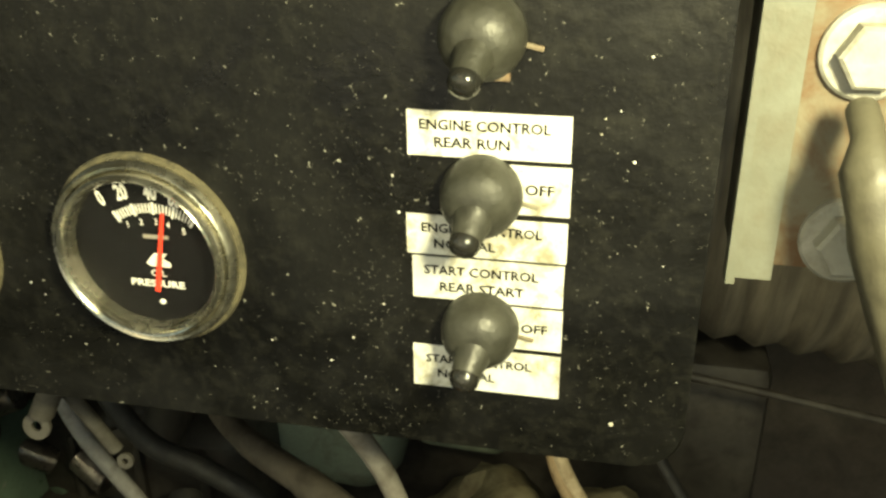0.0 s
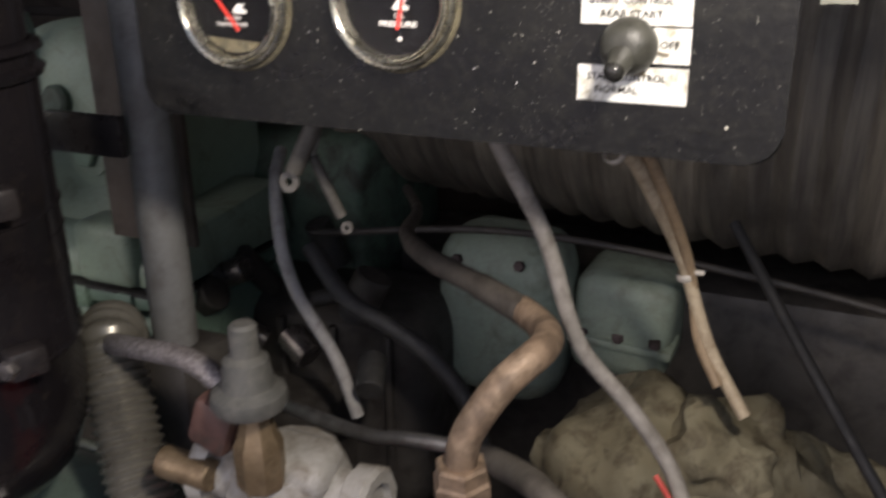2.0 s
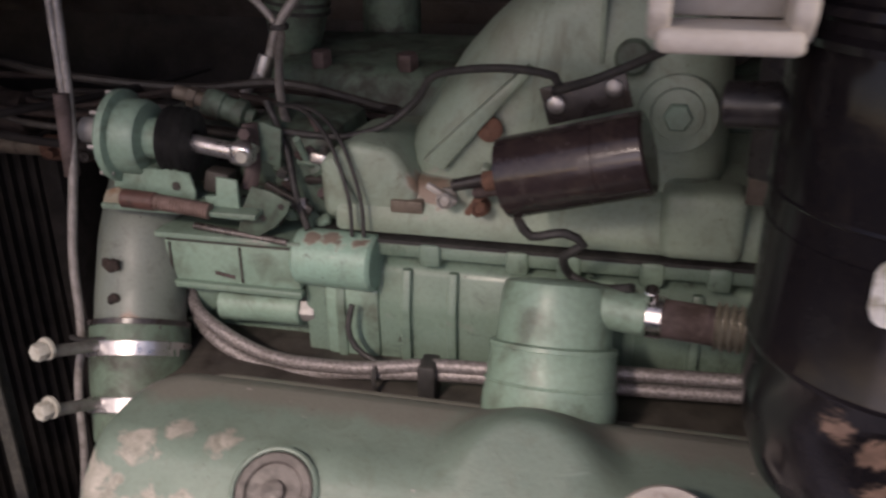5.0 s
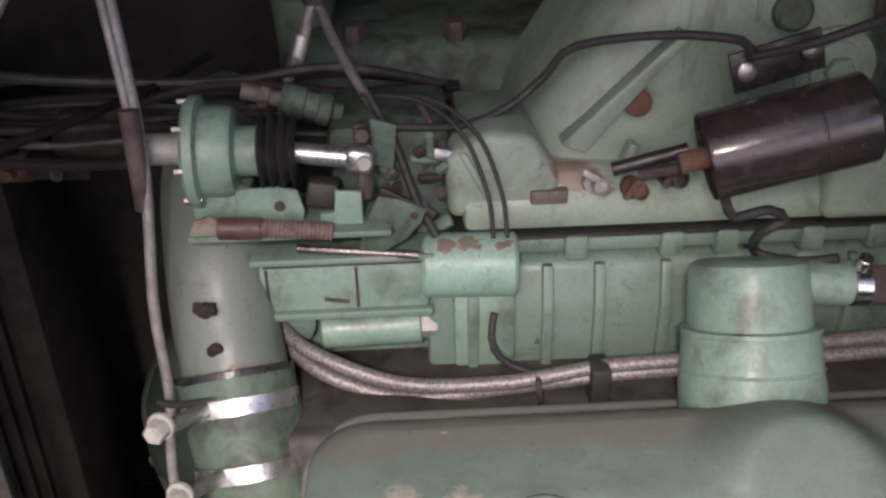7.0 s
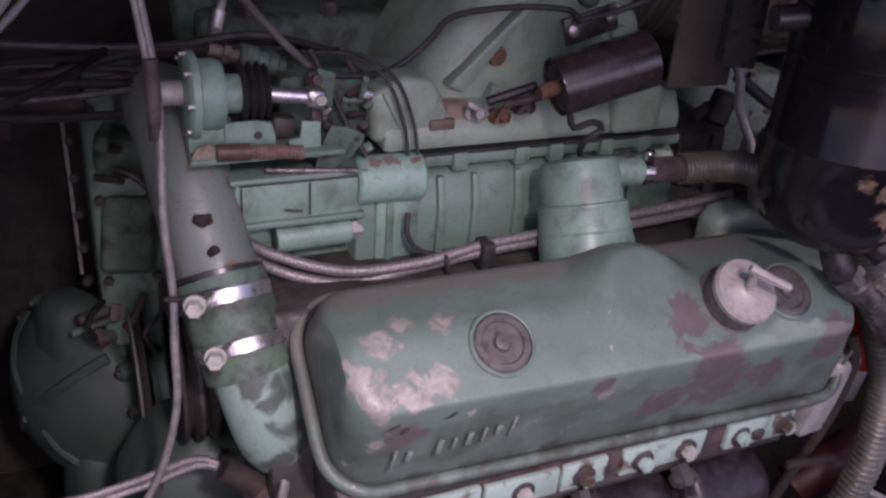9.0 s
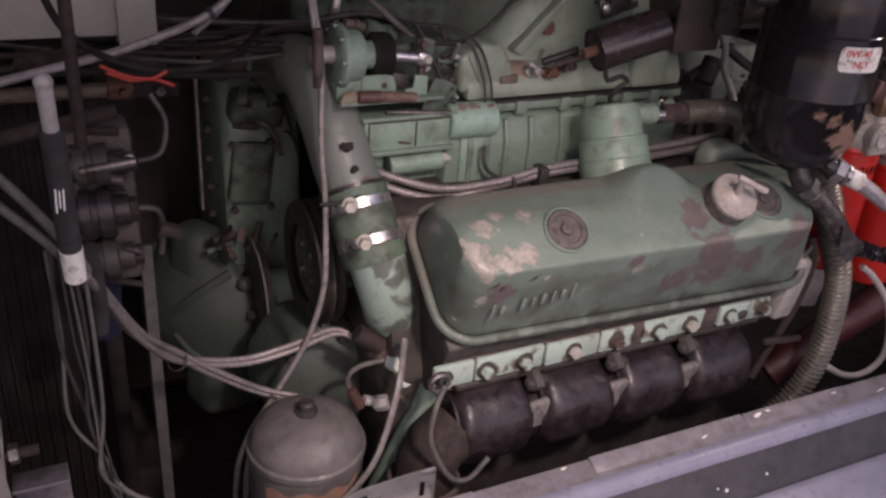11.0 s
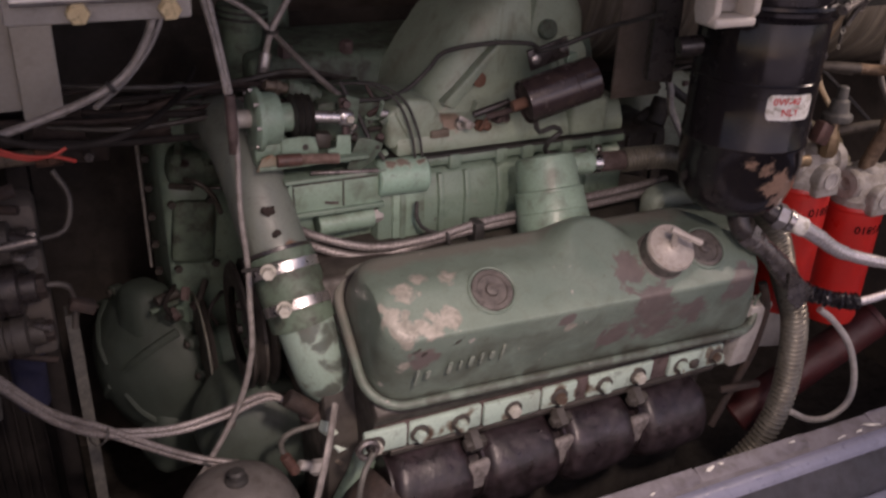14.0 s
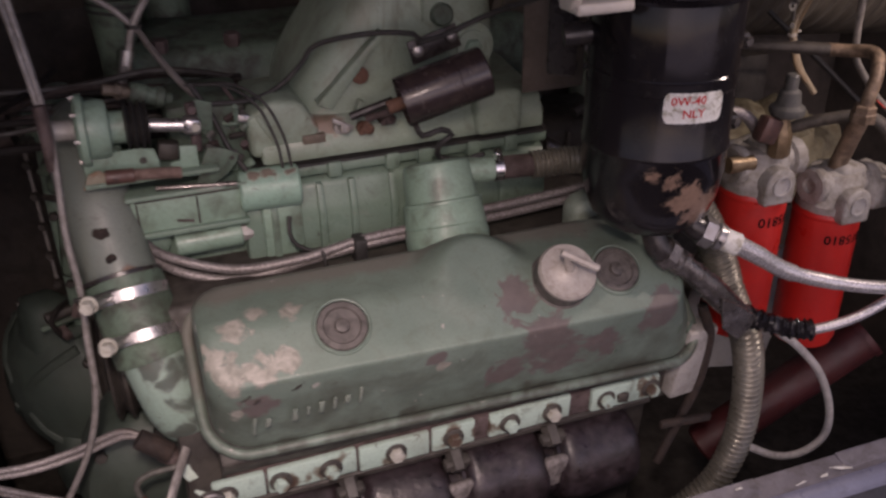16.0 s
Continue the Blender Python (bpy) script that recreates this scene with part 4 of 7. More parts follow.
# exhaust manifold
manifold = thing("exhaust_manifold", (-0.68, 0.2, 0.62), "purple-brown rusty cast exhaust manifold", "exhaust manifold")
part("flange", box(B(), (-0.68, 0.220, 0.712), (0.56, 0.020, 0.012), 0.003, (18, 0, 0)), block_dark, manifold)
part("log", sweep(B(), [(-0.955, 0.235, 0.625), (-0.80, 0.232, 0.63), (-0.60, 0.232, 0.63), (-0.425, 0.235, 0.625)], 0.045, 20, 0.02), manifold_iron, manifold)
PROF = [0.066 - 0.014 * abs(k / 13.5 - 1) ** 9 for k in range(28)]
for x in (-0.905, -0.765, -0.628, -0.490):
    bm = sweep(B(), [(x - 0.060, 0.232, 0.638), (x - 0.02, 0.231, 0.637), (x + 0.02, 0.231, 0.637), (x + 0.060, 0.232, 0.638)], PROF, 32, 0.004)
    part("port", rough_up(rough_up(bm, 0.0040, 22, x), 0.0006, 140, x), manifold_iron, manifold)
for x in (-0.838, -0.697, -0.560):
    part("clamp_bolt", hexagon(B(), (x, 0.208, 0.712), (0, -0.8, -0.6), 0.012, 0.026), block_dark, manifold)
    part("crab", box(B(), (x, 0.196, 0.703), (0.036, 0.016, 0.014), 0.004, (14, 0, 5)), block_dark, manifold, "black holding crab")
    part("spacer", rough_up(box(B(), (x + 0.002, 0.188, 0.652), (0.036, 0.014, 0.052), 0.006, (10, 0, 6), 3), 0.002, 70, x), grey_scale, manifold, "paler scaled patch of casting")
part("outlet", sweep(B(), [(-0.955, 0.215, 0.640), (-1.00, 0.205, 0.60), (-1.005, 0.205, 0.45), (-1.005, 0.21, 0.25)], 0.045, 18, 0.02), outlet_iron, manifold, "rusty exhaust outlet")
part("band", lathe(B(), (-1.004, 0.205, 0.555), (0.05, 0, 1), [(0.048, 0), (0.053, 0.001), (0.053, 0.016), (0.048, 0.017)], 28), rusty, manifold)
solo("bare_wire", sweep(B(), [(-1.000, 0.172, 0.752), (-1.021, 0.152, 0.738), (-1.027, 0.148, 0.687), (-0.997, 0.146, 0.620), (-0.964, 0.148, 0.601), (-0.933, 0.150, 0.629)], 0.0040), rubber_grey, "stiff grey wire hooked round the exhaust", "wire")

# block, sump and the far bank
solo("engine_block", prism(B(), [(0.27, 0.70), (0.33, 0.93), (0.60, 0.93), (0.66, 0.70), (0.62, 0.35), (0.30, 0.35)], "x", -1.03, -0.36, 0.01), block_dark, "dark oily green engine block", "engine block")
solo("oil_pan", prism(B(), [(0.28, 0.352), (0.64, 0.352), (0.60, 0.132), (0.34, 0.132)], "x", -1.0, -0.38, 0.02), block_dark, "black oily sump under the engine", "oil pan")
# the far bank's dimness comes from the darkened green
far_bank = thing("valve_cover", (-0.7, 0.72, 0.93), "dull green valve cover of the far cylinder bank", "valve cover")
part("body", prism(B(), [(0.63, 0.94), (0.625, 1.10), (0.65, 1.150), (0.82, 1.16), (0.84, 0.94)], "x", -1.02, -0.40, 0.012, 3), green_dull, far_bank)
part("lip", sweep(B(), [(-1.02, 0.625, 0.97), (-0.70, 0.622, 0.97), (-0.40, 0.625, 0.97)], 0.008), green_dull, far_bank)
for x in (-0.96, -0.86):
    part("nut", hexagon(B(), (x, 0.66, 1.148), (0, -0.1, 1), 0.012, 0.018), rusty, far_bank)

# blower between the banks
blower = thing("blower_housing", (-0.7, 0.45, 0.90), "ribbed pale green blower housing between the cylinder banks", "blower")
part("casing", prism(B(), [(0.425, 0.885), (0.418, 0.915), (0.416, 0.985), (0.424, 1.020), (0.440, 1.030), (0.60, 1.030), (0.60, 0.885)], "x", -0.900, -0.475, 0.006, 2), green, blower)
part("flange", box(B(), (-0.675, 0.505, 1.040), (0.40, 0.17, 0.014), 0.003), green, blower)
for x in (-0.862, -0.800, -0.757, -0.702, -0.60, -0.545):
    part("rib", prism(B(), [(0.4165, 0.905), (0.4110, 0.920), (0.4085, 0.985), (0.4175, 1.022), (0.428, 1.020), (0.422, 0.905)], "x", x - 0.0045, x + 0.0045, 0.0018), green, blower)
for x in (-0.872, -0.838, -0.778, -0.70, -0.655, -0.585, -0.53):
    part("bolt_boss", box(B(), (x, 0.424, 1.038), (0.020, 0.018, 0.022), 0.004), green, blower)
solo("blower_gasket", box(B(), (-0.685, 0.506, 1.0485), (0.412, 0.176, 0.0034)), rubber, "thin black gasket on the blower housing", "gasket")
# wire loop in front of the blower
cable("thin_black_wire", [(-0.846, 0.398, 0.992), (-0.849, 0.392, 0.972), (-0.842, 0.388, 0.955), (-0.822, 0.384, 0.944), (-0.788, 0.378, 0.942)], 0.0030, rubber, "thin black wire looped over the blower", "wire")

# intake casting over the blower
intake_paint = chipped("pale_green_intake_paint", (0.210, 0.278, 0.216), (0.250, 0.318, 0.252), (0.22, 0.16, 0.12), (0.27, 0.29, 0.24), (0.11, 0.105, 0.075), [((-0.79, 0.44, 1.09), 0.05)], 0.42)
intake = thing("air_intake_housing", (-0.66, 0.53, 1.05), "large pale green cast air intake elbow", "intake housing")
part("foot", prism(B(), [(0.424, 1.052), (0.424, 1.070), (0.440, 1.100), (0.60, 1.115), (0.62, 1.052)], "x", -0.868, -0.478, 0.006, 2), intake_paint, intake)
bm = B()
dome = [(-0.826, 1.062), (-0.822, 1.095), (-0.804, 1.140), (-0.778, 1.182), (-0.748, 1.222), (-0.712, 1.254), (-0.672, 1.274), (-0.630, 1.281), (-0.588, 1.277), (-0.556, 1.262), (-0.538, 1.236), (-0.532, 1.195), (-0.530, 1.130), (-0.528, 1.062)]
fine = [(q.x, q.z) for q in spline([(u, 0.0, w) for u, w in dome], 0.012)]
rows = []
for y, inset, lean in ((0.640, 0.0, 0.0), (0.505, 0.0, 0.0), (0.480, 0.006, 0.0), (0.464, 0.018, 0.2), (0.455, 0.034, 0.5), (0.450, 0.056, 0.8), (0.449, 0.080, 1.0)):
    row = []
    for u, w in fine:
        away = Vector((-0.662 - u, 1.125 - w)) if w > 1.125 else Vector((-0.662 - u, 0.0))
        p = Vector((u, w)) + away.normalized() * min(inset, away.length)
        row.append(bm.verts.new((p.x, y + 0.10 * lean * max(p.y - 1.10, 0.0), p.y)))
    rows.append(row)
for a, b in zip(rows, rows[1:]):
    for k in range(len(a) - 1):
        bm.faces.new((a[k], a[k + 1], b[k + 1], b[k]))
bm.faces.new(rows[-1])
rough_up(bm, 0.0015, 40)
part("elbow", bm, intake_paint, intake)
part("ridge", prism(B(), [(-0.755, 1.068), (-0.735, 1.118), (-0.728, 1.116), (-0.745, 1.066)], "y", 0.436, 0.452, 0.002), intake_paint, intake)
part("ridge", prism(B(), [(-0.79, 1.118), (-0.700, 1.205), (-0.695, 1.200), (-0.77, 1.110)], "y", 0.440, 0.462, 0.003), intake_paint, intake)
part("box", prism(B(), [(-0.880, 1.062), (-0.795, 1.062), (-0.790, 1.095), (-0.812, 1.130), (-0.850, 1.136), (-0.882, 1.116)], "y", 0.428, 0.52, 0.009, 3), intake_paint, intake)
part("rib", box(B(), (-0.858, 0.4265, 1.100), (0.006, 0.005, 0.046), 0.0024, (0, -28, 0)), intake_paint, intake)
part("corner_box", box(B(), (-0.548, 0.440, 1.083), (0.068, 0.05, 0.060), 0.010, (0, 0, 0), 3), intake_paint, intake)
boss = part("boss", lathe(B(), (-0.576, 0.462, 1.168), (0, -1, 0.05), [(0.034, 0), (0.032, 0.010), (0.022, 0.011), (0.021, 0.015), (0.013, 0.016), (0, 0.016)], 32), intake_paint, intake)
part("plug", hexagon(B(), (-0.576, 0.448, 1.168), (0, -1, 0.05), 0.012, 0.010), green_clean, boss)
part("knob", lathe(B(), (-0.615, 0.462, 1.212), (0, -1, 0.1), [(0.015, 0), (0.015, 0.010), (0.012, 0.013), (0, 0.013)], 24), green_dull, intake)
part("rust_spot", lathe(B(), (-0.730, 0.449, 1.148), (0, -1, 0.15), [(0.011, 0), (0.011, 0.004), (0.008, 0.0055), (0, 0.0055)], 18), rust_bright, intake, "rusty core plug")
part("seam", box(B(), (-0.640, 0.463, 1.235), (0.004, 0.02, 0.11), 0.001, (12, 0, 0)), intake_paint, intake)
# small valve and levers on the foot
for x, z, mat in ((-0.765, 1.088, alu), (-0.735, 1.083, rust_bright), (-0.705, 1.092, rusty)):
    v = solo("bleed_valve", lathe(B(), (x, 0.436, z), (0.1, -1, 0.25), [(0.0, 0), (0.009, 0), (0.009, 0.010), (0.005, 0.012), (0.005, 0.022), (0.0068, 0.023), (0.0068, 0.030), (0.0045, 0.032), (0.004, 0.029), (0, 0.029)], 16), mat, "small dull bleed valve on the intake foot", "valve")
    bm = box(B(), (x, 0.412, z + 0.012), (0.006, 0.006, 0.030), 0.002, (0, 35 if mat is not alu else -60, 0))
    part("lever", bm, mat, v)
solo("rod_end", rod(B(), (-0.755, 0.412, 1.108), (-0.700, 0.405, 1.125), 0.0055), black_paint, "short black rod above the valves", "rod")
solo("rod_end", rod(B(), (-0.735, 0.408, 1.104), (-0.690, 0.385, 1.122), 0.0045), rusty, "short rusty rod beside the solenoid", "rod")
solo("bolt_block", box(B(), (-0.800, 0.430, 1.080), (0.030, 0.012, 0.012), 0.002), copper, "small brown block on the intake foot", "block")

# breather neck from the cover to the blower
NA = Vector((0.0, 0.42, 0.907)).normalized()
neck = thing("breather_neck", (-0.658, 0.325, 0.962), "pale green breather neck on the valve cover", "breather")
part("neck", lathe(B(), (-0.658, 0.325, 0.962), NA, [(0.0540, -0.030), (0.0540, 0.004), (0.0525, 0.012), (0.0505, 0.044), (0.0490, 0.0465), (0.0462, 0.0475), (0.0445, 0.088), (0.0425, 0.0945), (0.0380, 0.0970), (0.020, 0.0985), (0, 0.099)], 56), green_clean, neck)
part("band", lathe(B(), (-0.658, 0.325, 0.962), NA, [(0.0500, 0.0425), (0.0515, 0.0435), (0.0512, 0.0468), (0.0465, 0.0480)], 56), green_clean, neck)
part("seam", lathe(B(), (-0.658, 0.325, 0.962), NA, [(0.0530, 0.0155), (0.0536, 0.0165), (0.0528, 0.0180)], 56), green_clean, neck)
part("stub", rod(B(), (-0.630, 0.350, 1.040), (-0.588, 0.345, 1.038), 0.0168), green_clean, neck)
flex = thing("flexible_hose", (-0.5, 0.33, 1.03), "dark ribbed flexible hose with a steel clamp", "hose")
part("cuff", sweep(B(), [(-0.592, 0.3455, 1.038), (-0.570, 0.342, 1.038), (-0.548, 0.339, 1.038), (-0.534, 0.337, 1.038)], 0.0150, 20), rusty, flex, "smooth brown hose cuff")
part("hose", sweep(B(), [(-0.537, 0.3375, 1.038), (-0.51, 0.333, 1.039), (-0.48, 0.327, 1.040), (-0.445, 0.322, 1.034), (-0.415, 0.325, 1.012), (-0.40, 0.335, 0.97)], 0.0172, 20, ripple=0.09, pitch=0.0058), conduit_grey, flex)
part("clamp", lathe(B(), (-0.588, 0.3450, 1.038), (1, -0.15, 0), [(0.0156, 0), (0.0168, 0.001), (0.0168, 0.012), (0.0156, 0.013)], 32), chrome, flex, "bright hose clamp")
part("clamp_screw", rod(B(), (-0.586, 0.338, 1.056), (-0.586, 0.333, 1.066), 0.0055), chrome, flex)

# governor boxes left of the blower
gov = thing("governor", (-0.95, 0.42, 0.95), "pale green governor with a chipped end cylinder", "governor")
part("box", box(B(), (-0.965, 0.437, 1.017), (0.135, 0.062, 0.046), 0.005), green_clean, gov)
part("lid", box(B(), (-0.965, 0.433, 1.044), (0.145, 0.066, 0.006), 0.002), green, gov)
part("rim", box(B(), (-0.965, 0.405, 0.994), (0.140, 0.010, 0.007), 0.002), green, gov)
part("cylinder", rod(B(), (-0.902, 0.420, 1.027), (-0.826, 0.416, 1.027), 0.0265, bevel=0.003), chipped("chipped_cylinder_paint", (0.22, 0.36, 0.29), (0.25, 0.40, 0.32), (0.20, 0.16, 0.13), (0.30, 0.40, 0.33), (0.06, 0.05, 0.04), [((-0.885, 0.405, 1.056), 0.022), ((-0.862, 0.405, 1.056), 0.026), ((-0.838, 0.405, 1.056), 0.020)], flakes=40, ragged=0.62), gov, "cylinder with flaked top edge")
part("tube", rod(B(), (-0.988, 0.425, 0.966), (-0.905, 0.425, 0.968), 0.0165), green_clean, gov)
part("tube_end", hexagon(B(), (-0.905, 0.425, 0.968), (1, 0, 0), 0.012, 0.014), alu, gov)
part("backing", box(B(), (-0.965, 0.475, 0.95), (0.15, 0.06, 0.15), 0.008), green, gov)
part("seam", box(B(), (-0.955, 0.4052, 1.0175), (0.0022, 0.0014, 0.036)), block_dark, gov, "dark seam")
part("seam", box(B(), (-0.965, 0.4052, 1.0385), (0.126, 0.0012, 0.0022)), block_dark, gov, "dark seam")
part("seam", box(B(), (-1.026, 0.4052, 1.0175), (0.0022, 0.0012, 0.036)), block_dark, gov, "dark seam")
part("chip", box(B(), (-0.972, 0.4050, 1.006), (0.020, 0.0012, 0.0035), 0.0004, (0, 10, 0)), rusty, gov)
part("block", box(B(), (-0.852, 0.428, 0.965), (0.052, 0.030, 0.072), 0.004), green_clean, gov)
part("pad", lathe(B(), (-1.020, 0.440, 0.972), (0, -1, 0), [(0.026, -0.01), (0.026, 0.012), (0.020, 0.014), (0, 0.014)], 24), green, gov)
part("linkage", rod(B(), (-1.00, 0.410, 1.052), (-0.905, 0.402, 1.046), 0.0036), oily_steel, gov)

# throttle actuator on its tray
act = thing("throttle_actuator", (-1.02, 0.42, 1.06), "pale green actuator with black bellows and chrome rod", "actuator")
AX, AY, AZ = (1, 0.02, -0.03), 0.420, 1.132
part("canister", lathe(B(), (-1.082, AY, AZ), AX, [(0, 0.006), (0.030, 0.007), (0.039, 0.009), (0.042, 0.012), (0.042, 0.0185), (0.0345, 0.0205), (0.0345, 0.038), (0.032, 0.043), (0.019, 0.045), (0.019, 0.066), (0, 0.066)], 40), green_clean, act)
for k in range(8):
    q = 2 * math.pi * k / 8
    part("screw", hexagon(B(), (-1.0755, AY + 0.039 * math.cos(q), AZ + 0.039 * math.sin(q)), (1, 0, 0), 0.0026, 0.013), steel, act)
part("bellows", lathe(B(), (-1.022, AY, AZ - 0.001), AX, [(0.019, 0), (0.030, 0.003), (0.021, 0.007), (0.030, 0.011), (0.021, 0.015), (0.030, 0.019), (0.021, 0.023), (0.028, 0.026), (0.010, 0.028)], 32), rubber, act)
part("rod", rod(B(), (-1.000, AY, AZ - 0.003), (-0.955, AY - 0.003, AZ - 0.008), 0.0080), clamp_steel, act)
part("clevis", box(B(), (-0.947, AY - 0.003, AZ - 0.009), (0.022, 0.020, 0.021), 0.006, (0, 8, 0), 3), clamp_steel, act)
part("clevis_pin", lathe(B(), (-0.943, AY - 0.016, AZ - 0.009), (0, 1, 0), [(0, 0), (0.005, 0), (0.006, 0.002), (0.006, 0.026), (0, 0.026)], 16), dusty_bolt, act)
part("lever", sweep(B(), [(-0.945, 0.432, 1.146), (-0.944, 0.430, 1.130), (-0.943, 0.426, 1.108), (-0.945, 0.420, 1.088)], 0.0050, 10, 0.004, flat=1.5), rusty, act, "rusty throttle lever")
part("lever_plate", prism(B(), [(-0.950, 1.112), (-0.922, 1.104), (-0.918, 1.140), (-0.936, 1.146), (-0.950, 1.142)], "y", 0.438, 0.442, 0.001), green_dull, act, "grimy lever plate")
part("lever_bolt", hexagon(B(), (-0.944, 0.425, 1.139), (0, -1, 0.2), 0.0062, 0.010), rusty, act)
part("inlet", rod(B(), (-1.070, AY, AZ + 0.002), (-1.105, AY, AZ + 0.003), 0.012), alu, act)
part("foot", box(B(), (-1.052, AY + 0.005, 1.092), (0.045, 0.040, 0.03), 0.004), green_clean, act)
part("tray", box(B(), (-1.000, 0.420, 1.076), (0.150, 0.075, 0.005), 0.001), green, act)
part("plate", prism(B(), [(-1.040, 1.070), (-0.993, 1.070), (-0.990, 1.088), (-0.994, 1.105), (-1.010, 1.108), (-1.040, 1.107)], "y", 0.402, 0.405, 0.0006, 1), green_clean, act)
part("plate_hole", lathe(B(), (-1.008, 0.4015, 1.093), (0, -1, 0), [(0, 0), (0.0042, 0), (0.0042, 0.0006), (0, 0.0008)], 12), block_dark, act)
part("upright", prism(B(), [(-0.966, 1.106), (-0.946, 1.104), (-0.946, 1.066), (-0.979, 1.068), (-0.978, 1.088), (-0.966, 1.087)], "y", 0.3965, 0.4005, 0.001), green_clean, act, "stepped pale green tab")
part("link_end", rough_up(box(B(), (-0.978, 0.428, 1.092), (0.026, 0.020, 0.022), 0.004, (0, 10, 0)), 0.002, 60), block_dark, act, "oily black link end")
part("gusset", prism(B(), [(-0.951, 1.055), (-0.944, 1.078), (-0.934, 1.099), (-0.916, 1.095), (-0.898, 1.086), (-0.902, 1.076), (-0.914, 1.062), (-0.932, 1.051)], "y", 0.399, 0.402, 0.001), green_dull, act, "drilled sloping bracket")
for x, z in ((-0.907, 1.082), (-0.925, 1.070)):
    part("hole", lathe(B(), (x, 0.3985, z), (0, -1, 0), [(0, 0), (0.0030, 0), (0.0030, 0.0006), (0, 0.0008)], 10), block_dark, act)
sleeve_red = grimy("oily_dark_red_sleeve", (0.085, 0.040, 0.032), (0.12, 0.060, 0.048), (0.035, 0.024, 0.020), 0.45, 0.0, 40, 240, 0.45, 0.68).m
rosy_scale = grimy("pinkish_scaled_spring", (0.20, 0.135, 0.115), (0.27, 0.19, 0.165), (0.10, 0.065, 0.05), 0.6, 0.2, 50, 240, 0.45, 0.68).m
spring = thing("return_spring", (-1.02, 0.385, 1.066), "rusty coil spring with a brown sleeve", "spring")
part("hanger", rough_up(prism(B(), [(-1.078, 1.072), (-1.050, 1.074), (-1.046, 1.086), (-1.058, 1.094), (-1.070, 1.090)], "y", 0.386, 0.390, 0.001), 0.001, 200), stained_plate, spring, "rust-stained hanger")
part("sleeve", rod(B(), (-1.052, 0.384, 1.085), (-1.020, 0.384, 1.0835), 0.0086), sleeve_red, spring)
part("coil", sweep(B(), [(-1.020, 0.384, 1.0835), (-0.99, 0.384, 1.081), (-0.968, 0.384, 1.0785)], 0.0070, 12, ripple=0.10, pitch=0.0032), rosy_scale, spring)
rnd = random.Random(5)
link = thing("linkage_cluster", (-0.90, 0.47, 1.06), "tangle of greasy throttle linkages and bolts", "linkage")
for k in range(46):
    c = Vector((rnd.uniform(-0.932, -0.880), rnd.uniform(0.425, 0.49), rnd.uniform(1.045, 1.124)))
    d = Vector((rnd.uniform(-1, 1), rnd.uniform(-0.5, 0.5), rnd.uniform(-1, 1))).normalized()
    m = rnd.choice((green_dull, block_dark, rusty, green, steel, oily_steel))
    if k % 3 == 0:
        part("nut", hexagon(B(), c, d, rnd.uniform(0.004, 0.009), 0.010), m, link)
    elif k % 3 == 1:
        part("arm", box(B(), c, (rnd.uniform(0.02, 0.05), 0.006, rnd.uniform(0.006, 0.014)), 0.002, (rnd.uniform(-40, 40), rnd.uniform(-60, 60), rnd.uniform(-40, 40))), m, link)
    else:
        part("pin", rod(B(), c, c + d * rnd.uniform(0.02, 0.045), rnd.uniform(0.0025, 0.005)), m, link)
part("base", box(B(), (-0.925, 0.51, 1.085), (0.10, 0.11, 0.10), 0.012), green_dull, link)
valve = thing("relief_valve", (-1.02, 0.478, 1.14), "grimy green relief valve behind the actuator", "valve")
part("body", lathe(B(), (-1.010, 0.478, 1.152), (0.92, 0.05, -0.30), [(0, 0), (0.012, 0), (0.0135, 0.004), (0.0135, 0.018), (0.0115, 0.020), (0.0115, 0.030), (0.0135, 0.031), (0.0135, 0.040), (0.008, 0.043), (0.008, 0.050), (0, 0.050)], 16), green_dull, valve)
part("inlet", rod(B(), (-1.040, 0.476, 1.160), (-1.008, 0.478, 1.151), 0.0070), copper, valve, "brown inlet union")
part("nut", hexagon(B(), (-1.026, 0.477, 1.156), (0.92, 0.05, -0.30), 0.0100, 0.008), copper, valve)

# solenoid can over the intake
can_paint = grimy("glossy_brown_black_paint", (0.022, 0.015, 0.017), (0.034, 0.024, 0.025), (0.075, 0.055, 0.045), 0.14, 0.0, 26, 200, 0.52, 0.8, 0.12).m
can = thing("solenoid_can", (-0.65, 0.38, 1.14), "worn black cylindrical solenoid on a drilled bracket", "solenoid")
ca, cb = Vector((-0.702, 0.362, 1.136)), Vector((-0.596, 0.352, 1.166))
cd = (cb - ca).normalized()
n = (cb - ca).length
part("body", lathe(B(), ca, cd, [(0.024, 0.006), (0.030, 0.003), (0.031, 0), (0.0315, 0.002), (0.0315, n * 0.66), (0.0310, n * 0.665), (0.0310, n * 0.675), (0.0315, n * 0.68), (0.0315, n - 0.002), (0.029, n), (0, n)], 40), can_paint, can)
part("end", lathe(B(), ca, cd, [(0, 0.004), (0.027, 0.004)], 32), rusty, can)
br = part("bracket", box(B(), (-0.647, 0.396, 1.193), (0.066, 0.004, 0.030), 0.001, (0, -16, 0)), black_paint, can, "black drilled bracket")
for p in ((-0.669, 0.393, 1.187), (-0.626, 0.391, 1.202)):
    part("screw_head", lathe(B(), p, (0, -1, 0), [(0.0072, 0), (0.0072, 0.002), (0.005, 0.0035), (0, 0.0035)], 18), steel, br)
part("leg", box(B(), (-0.64, 0.425, 1.185), (0.02, 0.06, 0.004), 0.001, (0, -16, 0)), black_paint, br)
